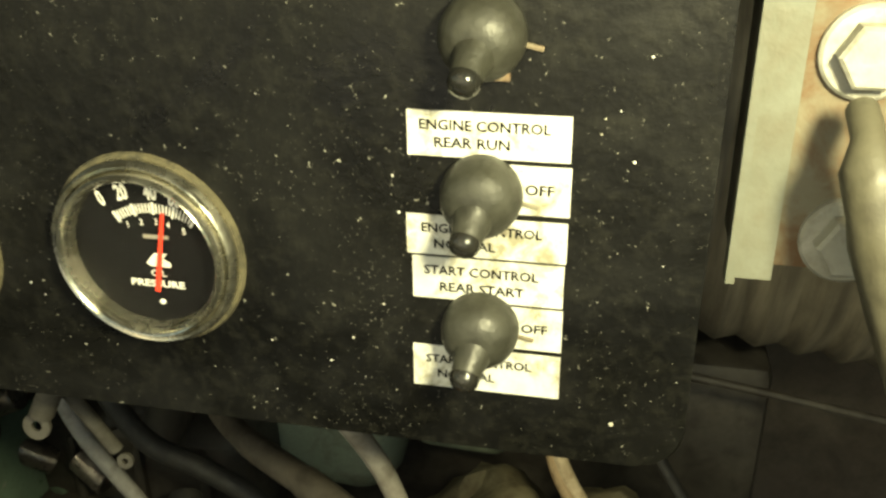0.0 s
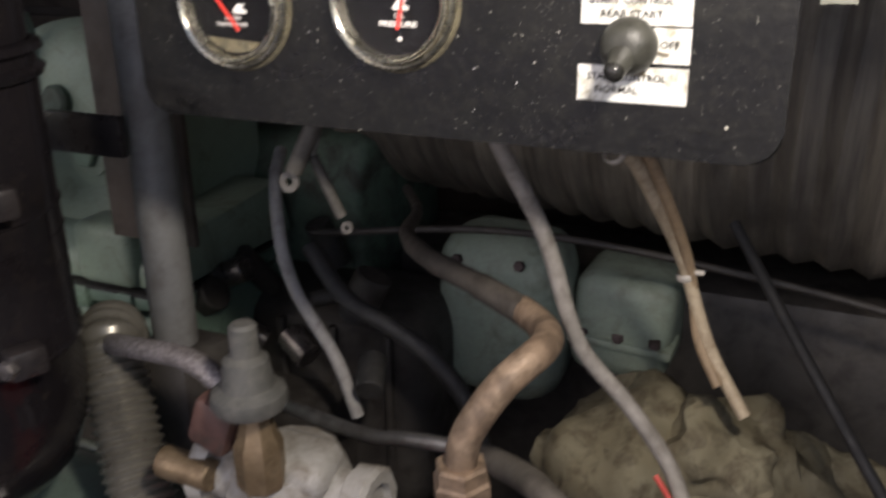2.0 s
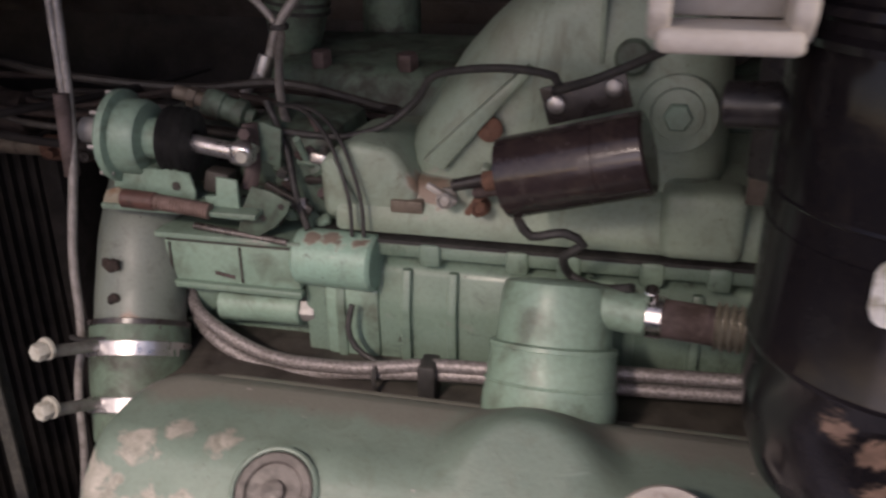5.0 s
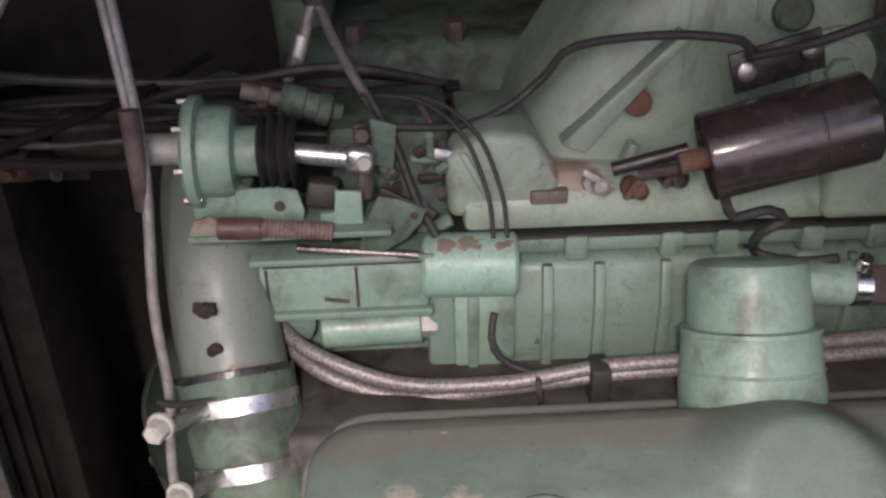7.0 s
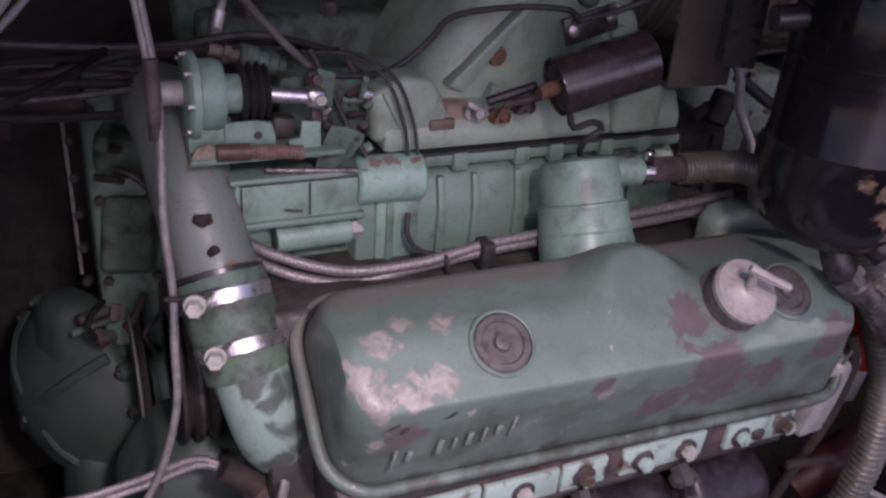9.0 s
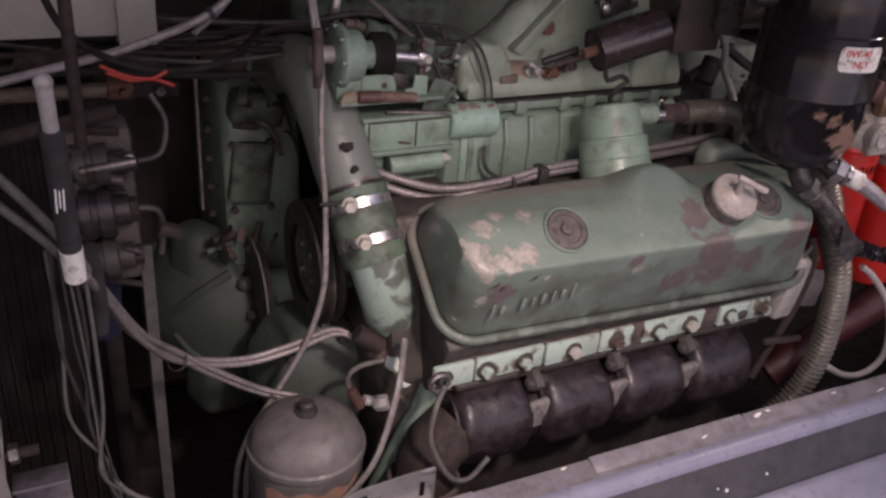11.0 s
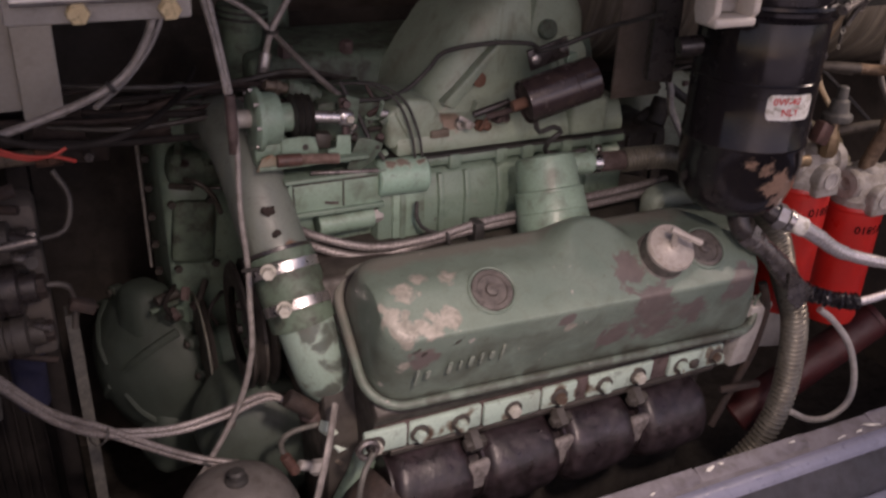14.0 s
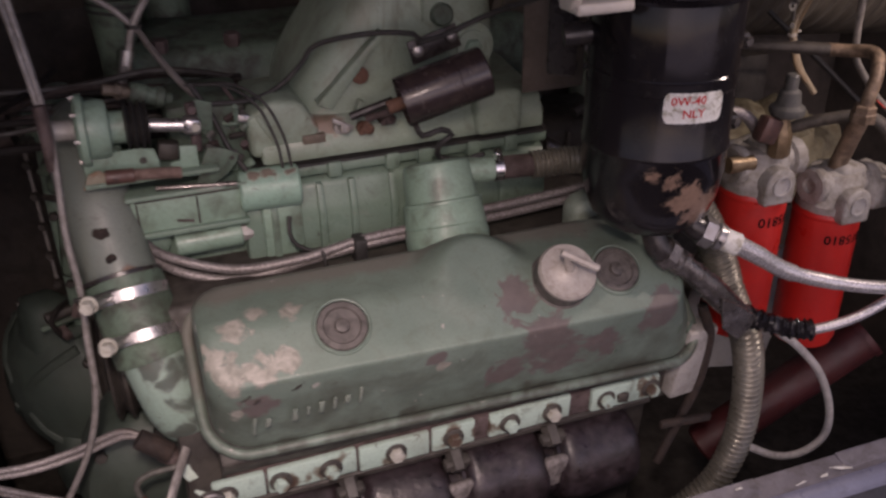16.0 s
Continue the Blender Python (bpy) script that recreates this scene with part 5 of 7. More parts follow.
part("plunger", rod(B(), ca - cd * 0.018, ca + cd * 0.006, 0.008), rust_bright, can)
cable("black_wire", [(-0.690, 0.345, 1.110), (-0.680, 0.350, 1.094), (-0.655, 0.352, 1.098), (-0.640, 0.355, 1.088), (-0.655, 0.36, 1.075), (-0.650, 0.375, 1.052), (-0.625, 0.36, 1.05), (-0.60, 0.345, 1.06)], 0.0038, rubber, "black wire under the solenoid", "wire")
cable("black_wire", [(-0.67, 0.385, 1.198), (-0.672, 0.40, 1.207), (-0.72, 0.43, 1.205), (-0.78, 0.46, 1.19), (-0.80, 0.47, 1.165), (-0.83, 0.47, 1.14), (-0.87, 0.46, 1.13), (-0.93, 0.45, 1.135)], 0.0034, rubber, "black wire across the intake", "wire")
cable("black_wire", [(-0.668, 0.385, 1.200), (-0.64, 0.36, 1.215), (-0.60, 0.33, 1.24), (-0.57, 0.25, 1.275)], 0.0034, rubber, "black wire rising from the solenoid", "wire")
for dx in (0.0, 0.011):
    cable("black_wire", [(-0.945 + dx, 0.47, 1.155), (-0.90 + dx, 0.45, 1.155), (-0.868 + dx, 0.425, 1.135), (-0.850 + dx, 0.415, 1.09), (-0.846 + dx, 0.408, 1.055)], 0.0019, rubber, "pair of thin black wires beside the intake", "wire", "wire pair")
cable("black_wire", [(-0.940, 0.46, 1.16), (-0.920, 0.45, 1.12), (-0.905, 0.43, 1.08), (-0.89, 0.415, 1.055)], 0.0035, rubber, "black wire behind the governor", "wire")

# ---- left side: coolant pipe, drives, wiring ----
upper_paint = chipped("blistered_grey_green_paint", (0.125, 0.15, 0.13), (0.16, 0.185, 0.16), (0.15, 0.085, 0.05), (0.13, 0.12, 0.10), (0.06, 0.055, 0.045), [((-1.045, 0.35, 0.975), 0.03)])
grey_tube = grimy("dull_grey_tube", (0.21, 0.195, 0.185), (0.30, 0.28, 0.265), (0.10, 0.085, 0.075), 0.45, 0.2, 50, 300, 0.48, 0.75).m
pipe = thing("coolant_pipe", (-1.04, 0.36, 0.75), "pale green coolant pipe with a rubber joint and two clamps", "pipe")
part("inlet_pipe", sweep(B(), [(-1.082, 0.66, 1.05), (-1.081, 0.57, 1.080), (-1.077, 0.495, 1.075), (-1.070, 0.442, 1.035), (-1.064, 0.410, 0.990), (-1.056, 0.383, 0.95)], 0.0425, 28), upper_paint, pipe, "grey-green pipe with rust blisters")
part("rubber_joint", sweep(B(), [(-1.0565, 0.384, 0.953), (-1.050, 0.366, 0.925), (-1.043, 0.350, 0.895), (-1.037, 0.337, 0.866)], 0.0465, 32), green_dull, pipe, "dusty green rubber joint")
part("outlet_pipe", sweep(B(), [(-1.043, 0.350, 0.900), (-1.032, 0.330, 0.850), (-1.019, 0.322, 0.800), (-1.006, 0.340, 0.768), (-0.990, 0.385, 0.752), (-0.975, 0.44, 0.748)], 0.0405, 28), pipe_paint, pipe)
part("collar", lathe(B(), (-1.0575, 0.3865, 0.957), (0.11, -0.54, -0.83), [(0.042, 0), (0.0475, 0.001), (0.0475, 0.006), (0.042, 0.007)], 32), black_paint, pipe)
for c, b in (((-1.0538, 0.375, 0.940), (-1.093, 0.290, 0.974)), ((-1.0435, 0.349, 0.897), (-1.081, 0.266, 0.931))):
    clamp = part("clamp", lathe(B(), c, (0.11, -0.54, -0.83), [(0.0464, 0), (0.0478, 0.0008), (0.0474, 0.0070), (0.0478, 0.0135), (0.0464, 0.0145)], 44), clamp_steel, pipe, "bright steel hose clamp")
    b = Vector(b)
    part("clamp_screw", rod(B(), Vector(c) + Vector((-0.016, -0.036, 0.016)), b, 0.0055), steel, clamp)
    part("screw_head", hexagon(B(), b + Vector((0.0, 0.004, 0)), (-0.25, -0.95, 0.15), 0.0082, 0.010), dusty_bolt, clamp)
    part("screw_washer", lathe(B(), b + Vector((0.001, 0.008, 0)), (-0.25, -0.95, 0.15), [(0, 0), (0.0102, 0), (0.0102, 0.003), (0, 0.003)], 24), dusty_bolt, clamp)
part("blister", rough_up(ball(B(), (-1.069, 0.3745, 1.022), (0.010, 0.005, 0.007), 14), 0.004, 150), outlet_iron, pipe, "rust blister")
part("blister", rough_up(ball(B(), (-1.064, 0.3600, 0.994), (0.007, 0.004, 0.005), 14), 0.003, 150), outlet_iron, pipe, "rust blister")

# thin vertical line tied to the pipe, and braided hoses
cable("braided_line", [(-1.125, 0.45, 1.36), (-1.110, 0.42, 1.25), (-1.10, 0.395, 1.14), (-1.106, 0.372, 1.03), (-1.104, 0.360, 0.955), (-1.108, 0.345, 0.90), (-1.112, 0.34, 0.83), (-1.135, 0.345, 0.745), (-1.182, 0.352, 0.655), (-1.222, 0.345, 0.60), (-1.246, 0.335, 0.52), (-1.25, 0.33, 0.30)], 0.0042, grey_tube, "thin grey line tied down past the pipe", "hose")
cable("braided_line", [(-1.136, 0.455, 1.36), (-1.117, 0.42, 1.26), (-1.106, 0.40, 1.17), (-1.104, 0.39, 1.12)], 0.0036, grey_tube, "thin grey line running up from the actuator", "hose")
cable("braided_line", [(-1.140, 0.345, 0.650), (-1.182, 0.346, 0.648), (-1.213, 0.338, 0.600), (-1.232, 0.328, 0.52), (-1.236, 0.32, 0.30)], 0.0048, braided, "thin braided line dropping behind the canister", "hose")
solo("line_sleeve", rod(B(), (-1.104, 0.395, 1.175), (-1.104, 0.390, 1.100), 0.0070), rusty, "brown fabric sleeve round two lines", "sleeve")
solo("cable_tie", sweep(B(), [(-1.112, 0.356, 0.950), (-1.092, 0.345, 0.955), (-1.058, 0.340, 0.965), (-1.02, 0.362, 0.968)], 0.0028), rubber, "black cable tie round the pipe", "cable tie")
for k, (dy, dz) in enumerate(((0.0, 0.0), (-0.003, 0.0145))):
    cable("braided_hose", [(-1.028, 0.45, 0.975 + dz), (-1.020, 0.425 + dy, 0.955 + dz), (-0.985, 0.398 + dy, 0.938 + dz * 1.3), (-0.92, 0.380 + dy, 0.925 + dz * 1.1), (-0.84, 0.370 + dy, 0.938 + dz * 0.5), (-0.765, 0.364, 0.950 + dz * 0.6), (-0.70, 0.362, 0.955 + dz * 0.6), (-0.62, 0.37, 0.953 + dz), (-0.52, 0.375, 0.955 + dz), (-0.42, 0.37, 0.965 + dz)], 0.0062, braided, "braided steel hose behind the valve cover", "hose", "braided hoses", 12)
solo("hose_clamp_block", box(B(), (-0.766, 0.362, 0.947), (0.016, 0.026, 0.036), 0.003), rubber, "black clamp block on two braided hoses", "clamp")
solo("cable_tie", lathe(B(), (-0.815, 0.366, 0.940), (1, -0.1, 0.12), [(0.0135, 0), (0.0145, 0.001), (0.0145, 0.004), (0.0135, 0.005)], 16), rubber, "black cable tie on braided hoses", "cable tie")

BR = "braided lines from the black sleeve"
for k in range(4):
    o = Vector((0.0045 * math.cos(k * 1.7), 0.0045 * math.sin(k * 1.7), 0.0058 * (k - 1.5)))
    a = [(-1.425, 0.115, 1.035), (-1.405, 0.18, 0.965), (-1.365, 0.26, 0.855), (-1.315, 0.322, 0.775)]
    if k < 2:
        a += [(-1.23, 0.350, 0.733), (-1.16, 0.355, 0.735), (-1.095, 0.345, 0.757), (-1.065, 0.33, 0.745), (-1.045, 0.31, 0.735)]
    else:
        a += [(-1.26, 0.345, 0.715), (-1.20, 0.355, 0.665), (-1.15, 0.34, 0.650), (-1.12, 0.31, 0.655)]
    cable("braided_line", [Vector(p) + o for p in a], 0.0043, braided, "thin braided line drooping across the bay", "hose", BR)
solo("cable_tie", lathe(B(), (-1.318, 0.319, 0.772), (0.5, 0.5, -0.6), [(0.0132, 0), (0.0142, 0.001), (0.0142, 0.004), (0.0132, 0.005)], 16), rubber, "black cable tie on a bundle of lines", "cable tie")
solo("cable_tie", lathe(B(), (-1.186, 0.356, 0.652), (0.5, 0.3, 0.6), [(0.0125, 0), (0.0135, 0.001), (0.0135, 0.004), (0.0125, 0.005)], 16), rubber, "black cable tie where lines cross", "cable tie")
sleeve = thing("cable_sleeve", (-1.43, 0.1, 1.03), "black taped cable sleeve with a white end", "sleeve")
part("tape", rod(B(), (-1.434, 0.080, 1.185), (-1.431, 0.103, 1.062), 0.0100), rubber, sleeve)
part("white_end", rod(B(), (-1.431, 0.103, 1.064), (-1.430, 0.109, 1.028), 0.0104, 0.0098), label_white, sleeve, "white plastic end cap")
part("fitting", rod(B(), (-1.434, 0.079, 1.184), (-1.435, 0.074, 1.225), 0.0066), alu, sleeve)
part("elbow", ball(B(), (-1.435, 0.074, 1.226), (0.0076, 0.0076, 0.0076)), alu, sleeve)
bars = B()
for k, h in enumerate((0.030, 0.022, 0.026)):
    box(bars, (-1.4375 + k * 0.0030, 0.0806 + k * -0.0004, 1.125), (0.0012, 0.0012, h), turn=(-10, 0, -20))
part("print", bars, white_ink, sleeve, "white print in plain bars", smooth=False)

mint = grimy("pale_mint_paint", (0.42, 0.52, 0.46), (0.48, 0.58, 0.52), (0.25, 0.28, 0.24), 0.5, 0.0, 60, 300, 0.55, 0.8).m
# fittings under the pipe
fit_ = thing("pipe_fitting", (-1.04, 0.31, 0.68), "cluster of rusty pipe fittings with pale green caps", "fitting")
part("tee", rod(B(), (-1.05, 0.312, 0.738), (-1.00, 0.305, 0.69), 0.013), rusty, fit_)
for p in ((-1.024, 0.292, 0.718), (-1.013, 0.289, 0.690)):
    part("cap", hexagon(B(), p, (0.25, -0.85, 0.35), 0.0135, 0.018), mint, fit_)
part("plug", rod(B(), (-1.086, 0.292, 0.684), (-1.072, 0.288, 0.655), 0.0080), sleeve_red, fit_, "red plastic plug")
part("nut", hexagon(B(), (-1.045, 0.295, 0.648), (0.6, -0.5, 0.3), 0.012, 0.02), alu, fit_)
part("nut", hexagon(B(), (-1.020, 0.29, 0.660), (0.5, -0.5, 0.4), 0.012, 0.02), copper, fit_)
part("joint", rod(B(), (-1.066, 0.292, 0.662), (-1.046, 0.294, 0.652), 0.0075), alu, fit_)
part("boss", rod(B(), (-1.075, 0.305, 0.772), (-1.040, 0.296, 0.745), 0.0130), outlet_iron, fit_, "brown hose end")
part("elbow", sweep(B(), [(-1.086, 0.30, 0.684), (-1.088, 0.30, 0.704), (-1.072, 0.298, 0.718), (-1.035, 0.296, 0.722)], 0.0042), rubber_grey, fit_)
cable("drain_hose", [(-1.020, 0.262, 0.775), (-1.047, 0.212, 0.747), (-1.061, 0.200, 0.709), (-1.072, 0.194, 0.677), (-1.092, 0.188, 0.633), (-1.131, 0.180, 0.597), (-1.19, 0.175, 0.565)], 0.0056, grey_tube, "pale grey hose curving beside the canister", "hose", flat=0.6)
cable("drain_pipe", [(-0.965, 0.275, 0.690), (-0.987, 0.262, 0.646), (-1.009, 0.260, 0.606), (-1.030, 0.262, 0.558), (-1.048, 0.28, 0.48), (-1.05, 0.30, 0.36)], 0.0175, green, "grimy green drain pipe", "pipe", seg=16)

# canister
canister = thing("oil_canister", (-1.158, 0.27, 0.40), "dusty grey domed canister with a torn orange label", "canister")
part("body", lathe(B(), (-1.158, 0.272, 0.40), (0, 0, 1), [(0, 0), (0.078, 0), (0.080, 0.01), (0.080, 0.218), (0.083, 0.221), (0.0835, 0.226), (0.083, 0.230), (0.0795, 0.233), (0.078, 0.242), (0.070, 0.258), (0.052, 0.271), (0.026, 0.279), (0, 0.281)], 48), grimy("dusty_grey_canister_paint", (0.105, 0.098, 0.095), (0.14, 0.132, 0.126), (0.06, 0.05, 0.043), 0.5, 0.0, 30, 260, 0.5, 0.75).m, canister)
part("knob", lathe(B(), (-1.158, 0.272, 0.680), (0, 0, 1), [(0.016, 0), (0.016, 0.004), (0.0115, 0.006), (0.0115, 0.015), (0.008, 0.018), (0, 0.018)], 20), rubber, canister, "black rubber knob")
bm = B()
for a0 in range(-150, -50, 4):
    q0, q1 = radians(a0), radians(a0 + 4)
    z0, z1 = 0.540, 0.603 + 0.004 * math.sin(a0 * 0.21)
    vs = [bm.verts.new((-1.158 + 0.0812 * math.cos(q), 0.272 + 0.0812 * math.sin(q), z)) for q, z in ((q0, z0), (q1, z0), (q1, z1), (q0, z1))]
    bm.faces.new(vs)
lab = part("label", bm, grimy("torn_orange_label", (0.32, 0.125, 0.085), (0.36, 0.185, 0.13), (0.22, 0.18, 0.145), 0.6, 0.0, 30, 200, 0.45, 0.6).m, canister, "torn orange paper label")
bars = B()
for k in range(4):
    q = radians(-122 + k * 8)
    box(bars, (-1.158 + 0.0816 * math.cos(q), 0.272 + 0.0816 * math.sin(q), 0.588), (0.0035, 0.001, 0.007), turn=(0, 0, math.degrees(q) + 90))
part("print", bars, black_ink, lab, "unreadable print in plain bars", smooth=False)

# slotted bracket on the sill
galvanised = grimy("galvanised_steel", (0.42, 0.41, 0.42), (0.50, 0.49, 0.50), (0.30, 0.28, 0.27), 0.32, 0.75, 12, 320, 0.55, 0.85, 0.1).m
slot = thing("slotted_bracket", (-1.06, 0.14, 0.59), "bare galvanised slotted steel bracket", "bracket")
part("web", prism(B(), [(-1.215, 0.590), (-1.020, 0.590), (-1.020, 0.646), (-1.023, 0.649), (-1.060, 0.648), (-1.128, 0.643), (-1.176, 0.627), (-1.205, 0.613)], "y", 0.1385, 0.1410, 0.0005, 1), galvanised, slot)
part("foot", prism(B(), [(0.138, 0.594), (0.138, 0.5915), (0.100, 0.600), (0.100, 0.603)], "x", -1.215, -1.022, 0.0004, 1), galvanised, slot, "bent foot of the bracket")
part("slot", prism(B(), [(-1.141, 0.621), (-1.119, 0.625), (-1.119, 0.632), (-1.141, 0.628)], "y", 0.1375, 0.1384), dial_black, slot)
part("slot", box(B(), (-1.0395, 0.1380, 0.617), (0.007, 0.0010, 0.024), 0.0004), dial_black, slot)
# brighter steel patch set over the upper corner
part("bright_corner", rough_up(box(B(), (-1.032, 0.1378, 0.6435), (0.022, 0.0012, 0.007), 0.0005, (0, 6, 0)), 0.001, 300), clamp_steel, slot, "bright corner of the bracket")

# rail and left wall gear
solo("upright_rail", prism(B(), [(-1.333, 0.470), (-1.317, 0.470), (-1.317, 0.474), (-1.329, 0.474), (-1.329, 0.50), (-1.333, 0.50)], "z", 0.131, 0.865), rubber_grey, "grey steel upright beside the radiator", "rail")
bulkhead = thing("bulkhead_panel", (-1.60, 0.445, 1.16), "dirty beige sheet metal panel at the top of the bay", "panel")
part("sheet", box(B(), (-1.60, 0.445, 1.485), (0.615, 0.02, 0.64), 0.004), beige, bulkhead)
part("edge", box(B(), (-1.315, 0.437, 1.215), (0.045, 0.02, 0.12), 0.003), beige, bulkhead)
# near-black with little gloss: the unlit radiator side is dark by colour
near_black = grimy("low_gloss_near_black", (0.022, 0.019, 0.018), (0.034, 0.030, 0.028), (0.012, 0.011, 0.010), 0.8, 0.0, 12, 140, 0.45, 0.7).m
near_black.node_tree.nodes["Principled BSDF"].inputs["Specular IOR Level"].default_value = 0.12
radiator = thing("radiator", (-1.62, 0.75, 0.145), "dark radiator core with a black frame", "radiator")
part("core", box(B(), (-1.62, 0.80, 0.60), (0.50, 0.12, 0.90), 0.004), near_black, radiator)
for k in range(24):
    part("fin", box(B(), (-1.86 + k * 0.021, 0.735, 0.60), (0.004, 0.012, 0.86)), near_black, radiator)
part("frame", box(B(), (-1.365, 0.77, 0.60), (0.03, 0.16, 0.92), 0.004), near_black, radiator)
solo("blue_hose", sweep(B(), [(-1.395, 0.36, 1.06), (-1.385, 0.38, 0.98), (-1.385, 0.42, 0.88), (-1.39, 0.46, 0.75)], 0.022, 16), blue_hose, "dark blue rubber hose on the side wall", "hose")
valves = thing("valve_stack", (-1.43, 0.35, 0.75), "grimy stack of air valves and unions", "valve")
rnd = random.Random(12)
part("block", box(B(), (-1.385, 0.375, 0.985), (0.085, 0.06, 0.20), 0.01), dark_wall, valves)
for k in range(9):
    z = 0.895 + k * 0.024
    part("union", rod(B(), (-1.400 + rnd.uniform(-0.02, 0.03), 0.345, z), (-1.350 + rnd.uniform(-0.03, 0.02), 0.325 + rnd.uniform(-0.02, 0.02), z + rnd.uniform(-0.015, 0.015)), rnd.uniform(0.004, 0.008)), (outlet_iron, block_dark, oily_steel, black_paint)[k % 4], valves)
for z, r, m in ((0.925, 0.026, block_dark), (0.985, 0.030, black_paint), (1.045, 0.024, block_dark)):
    part("valve_body", lathe(B(), (-1.42, 0.335, z), (1, -0.1, 0.08), [(0, 0), (r * 0.7, 0), (r * 0.7, 0.012), (r, 0.013), (r, 0.024), (r * 0.86, 0.025), (r * 0.86, 0.032), (r, 0.033), (r, 0.048), (r * 0.6, 0.050), (r * 0.6, 0.066), (r * 0.35, 0.068), (0, 0.068)], 18), m, valves)
    part("valve_nut", hexagon(B(), (-1.358, 0.328, z + 0.004), (1, -0.1, 0.08), r * 0.5, 0.014), outlet_iron if r > 0.025 else oily_steel, valves)
part("feed", sweep(B(), [(-1.345, 0.328, 0.99), (-1.325, 0.33, 0.985), (-1.318, 0.335, 0.96), (-1.322, 0.34, 0.92)], 0.004), block_dark, valves)
part("feed", sweep(B(), [(-1.345, 0.325, 1.05), (-1.315, 0.33, 1.055), (-1.305, 0.34, 1.09), (-1.318, 0.35, 1.12)], 0.0035), block_dark, valves)
part("arm", rod(B(), (-1.50, 0.30, 1.095), (-1.36, 0.33, 1.110), 0.008), outlet_iron, valves)
part("arm", rod(B(), (-1.405, 0.31, 1.050), (-1.345, 0.305, 1.058), 0.0055), oily_steel, valves)
part("lug", box(B(), (-1.310, 0.33, 0.955), (0.03, 0.02, 0.014), 0.003, (0, 25, 0)), outlet_iron, valves)
rnd = random.Random(27)
for k in range(7):
    w = lambda q: rnd.uniform(-q, q)
    x, y = -1.452 + 0.005 * k, 0.128 + w(0.012)
    pts = [(x, y, 1.05), (x + w(0.006), y + w(0.006), 0.95), (-1.447 + 0.004 * k + w(0.010), y + w(0.008), 0.86), (-1.430 + w(0.012), y + w(0.008), 0.79), (-1.412 + w(0.008), 0.135 + w(0.006), 0.728), (-1.402 + w(0.012), 0.138 + w(0.010), 0.690), (-1.425 + 0.009 * k + w(0.010), y + w(0.012), 0.62), (-1.43 + 0.014 * k, y, 0.45)]
    cable("hanging_wire", pts, rnd.choice((0.0012, 0.0016, 0.0021)), rubber if k % 3 else rubber_grey, "thin dark wire hanging beside the radiator", "wire", "hanging wires")
cable("black_pipe", [(-1.415, 0.13, 1.04), (-1.410, 0.16, 0.97), (-1.412, 0.17, 0.93)], 0.009, rubber, "black hose hanging behind the wires", "hose")
cable("grey_cable", [(-1.60, 0.15, 1.235), (-1.52, 0.145, 1.165), (-1.475, 0.14, 1.115), (-1.440, 0.13, 1.065), (-1.42, 0.14, 1.02)], 0.0050, rubber_grey, "grey cable coming in from the side", "cable")
cable("grey_cable", [(-1.60, 0.15, 1.190), (-1.52, 0.145, 1.130), (-1.475, 0.14, 1.085), (-1.440, 0.13, 1.045), (-1.42, 0.145, 1.00)], 0.0050, rubber_grey, "grey cable coming in from the side", "cable")
cable("floor_cable", [(-1.425, 0.135, 0.775), (-1.40, 0.13, 0.735), (-1.335, 0.13, 0.690), (-1.25, 0.13, 0.655), (-1.17, 0.13, 0.632), (-1.10, 0.14, 0.622)], 0.0030, rubber_grey, "dull grey cable lying along the sill", "cable")

# heavy white cable across the upper left
cable("battery_cable", [(-1.60, 0.28, 1.135), (-1.46, 0.32, 1.155), (-1.34, 0.345, 1.175), (-1.243, 0.358, 1.208), (-1.20, 0.362, 1.255), (-1.185, 0.365, 1.31), (-1.18, 0.37, 1.40)], 0.0048, grey_tube, "thick greyed cable across the bay", "cable", seg=14)
solo("cable_tie", lathe(B(), (-1.246, 0.3575, 1.206), (0.8, 0.1, 0.5), [(0.0064, 0), (0.0076, 0.001), (0.0076, 0.005), (0.0064, 0.006)], 16), rubber, "black cable tie on the white cable", "cable tie")
cable("battery_cable", [(-1.262, 0.36, 1.185), (-1.22, 0.40, 1.205), (-1.18, 0.42, 1.25), (-1.15, 0.43, 1.33)], 0.0036, grey_tube, "thinner white cable branching upward", "cable")
bright_brass = grimy("bright_brass", (0.62, 0.50, 0.30), (0.70, 0.58, 0.36), (0.34, 0.25, 0.12), 0.3, 0.3, 60, 300, 0.55, 0.8).m
# tail-light style bracket box at the top left
fixture = thing("bracket_box", (-1.24, 0.22, 1.31), "grey metal box with two bright bolts on its lower edge", "box")
part("box", box(B(), (-1.255, 0.225, 1.355), (0.165, 0.05, 0.085), 0.004), grey_metal, fixture)
part("hanger", box(B(), (-1.255, 0.235, 1.60), (0.05, 0.012, 0.42), 0.002), grey_metal, fixture)
part("rail", box(B(), (-1.265, 0.197, 1.352), (0.130, 0.006, 0.022), 0.002), black_paint, fixture)
part("rail", rod(B(), (-1.33, 0.194, 1.336), (-1.205, 0.194, 1.336), 0.005), steel, fixture)
for x in (-1.194, -1.275):
    part("bolt", hexagon(B(), (x, 0.199, 1.324), (0, -1, -0.2), 0.0105, 0.010), bright_brass, fixture, "brassy bolt")

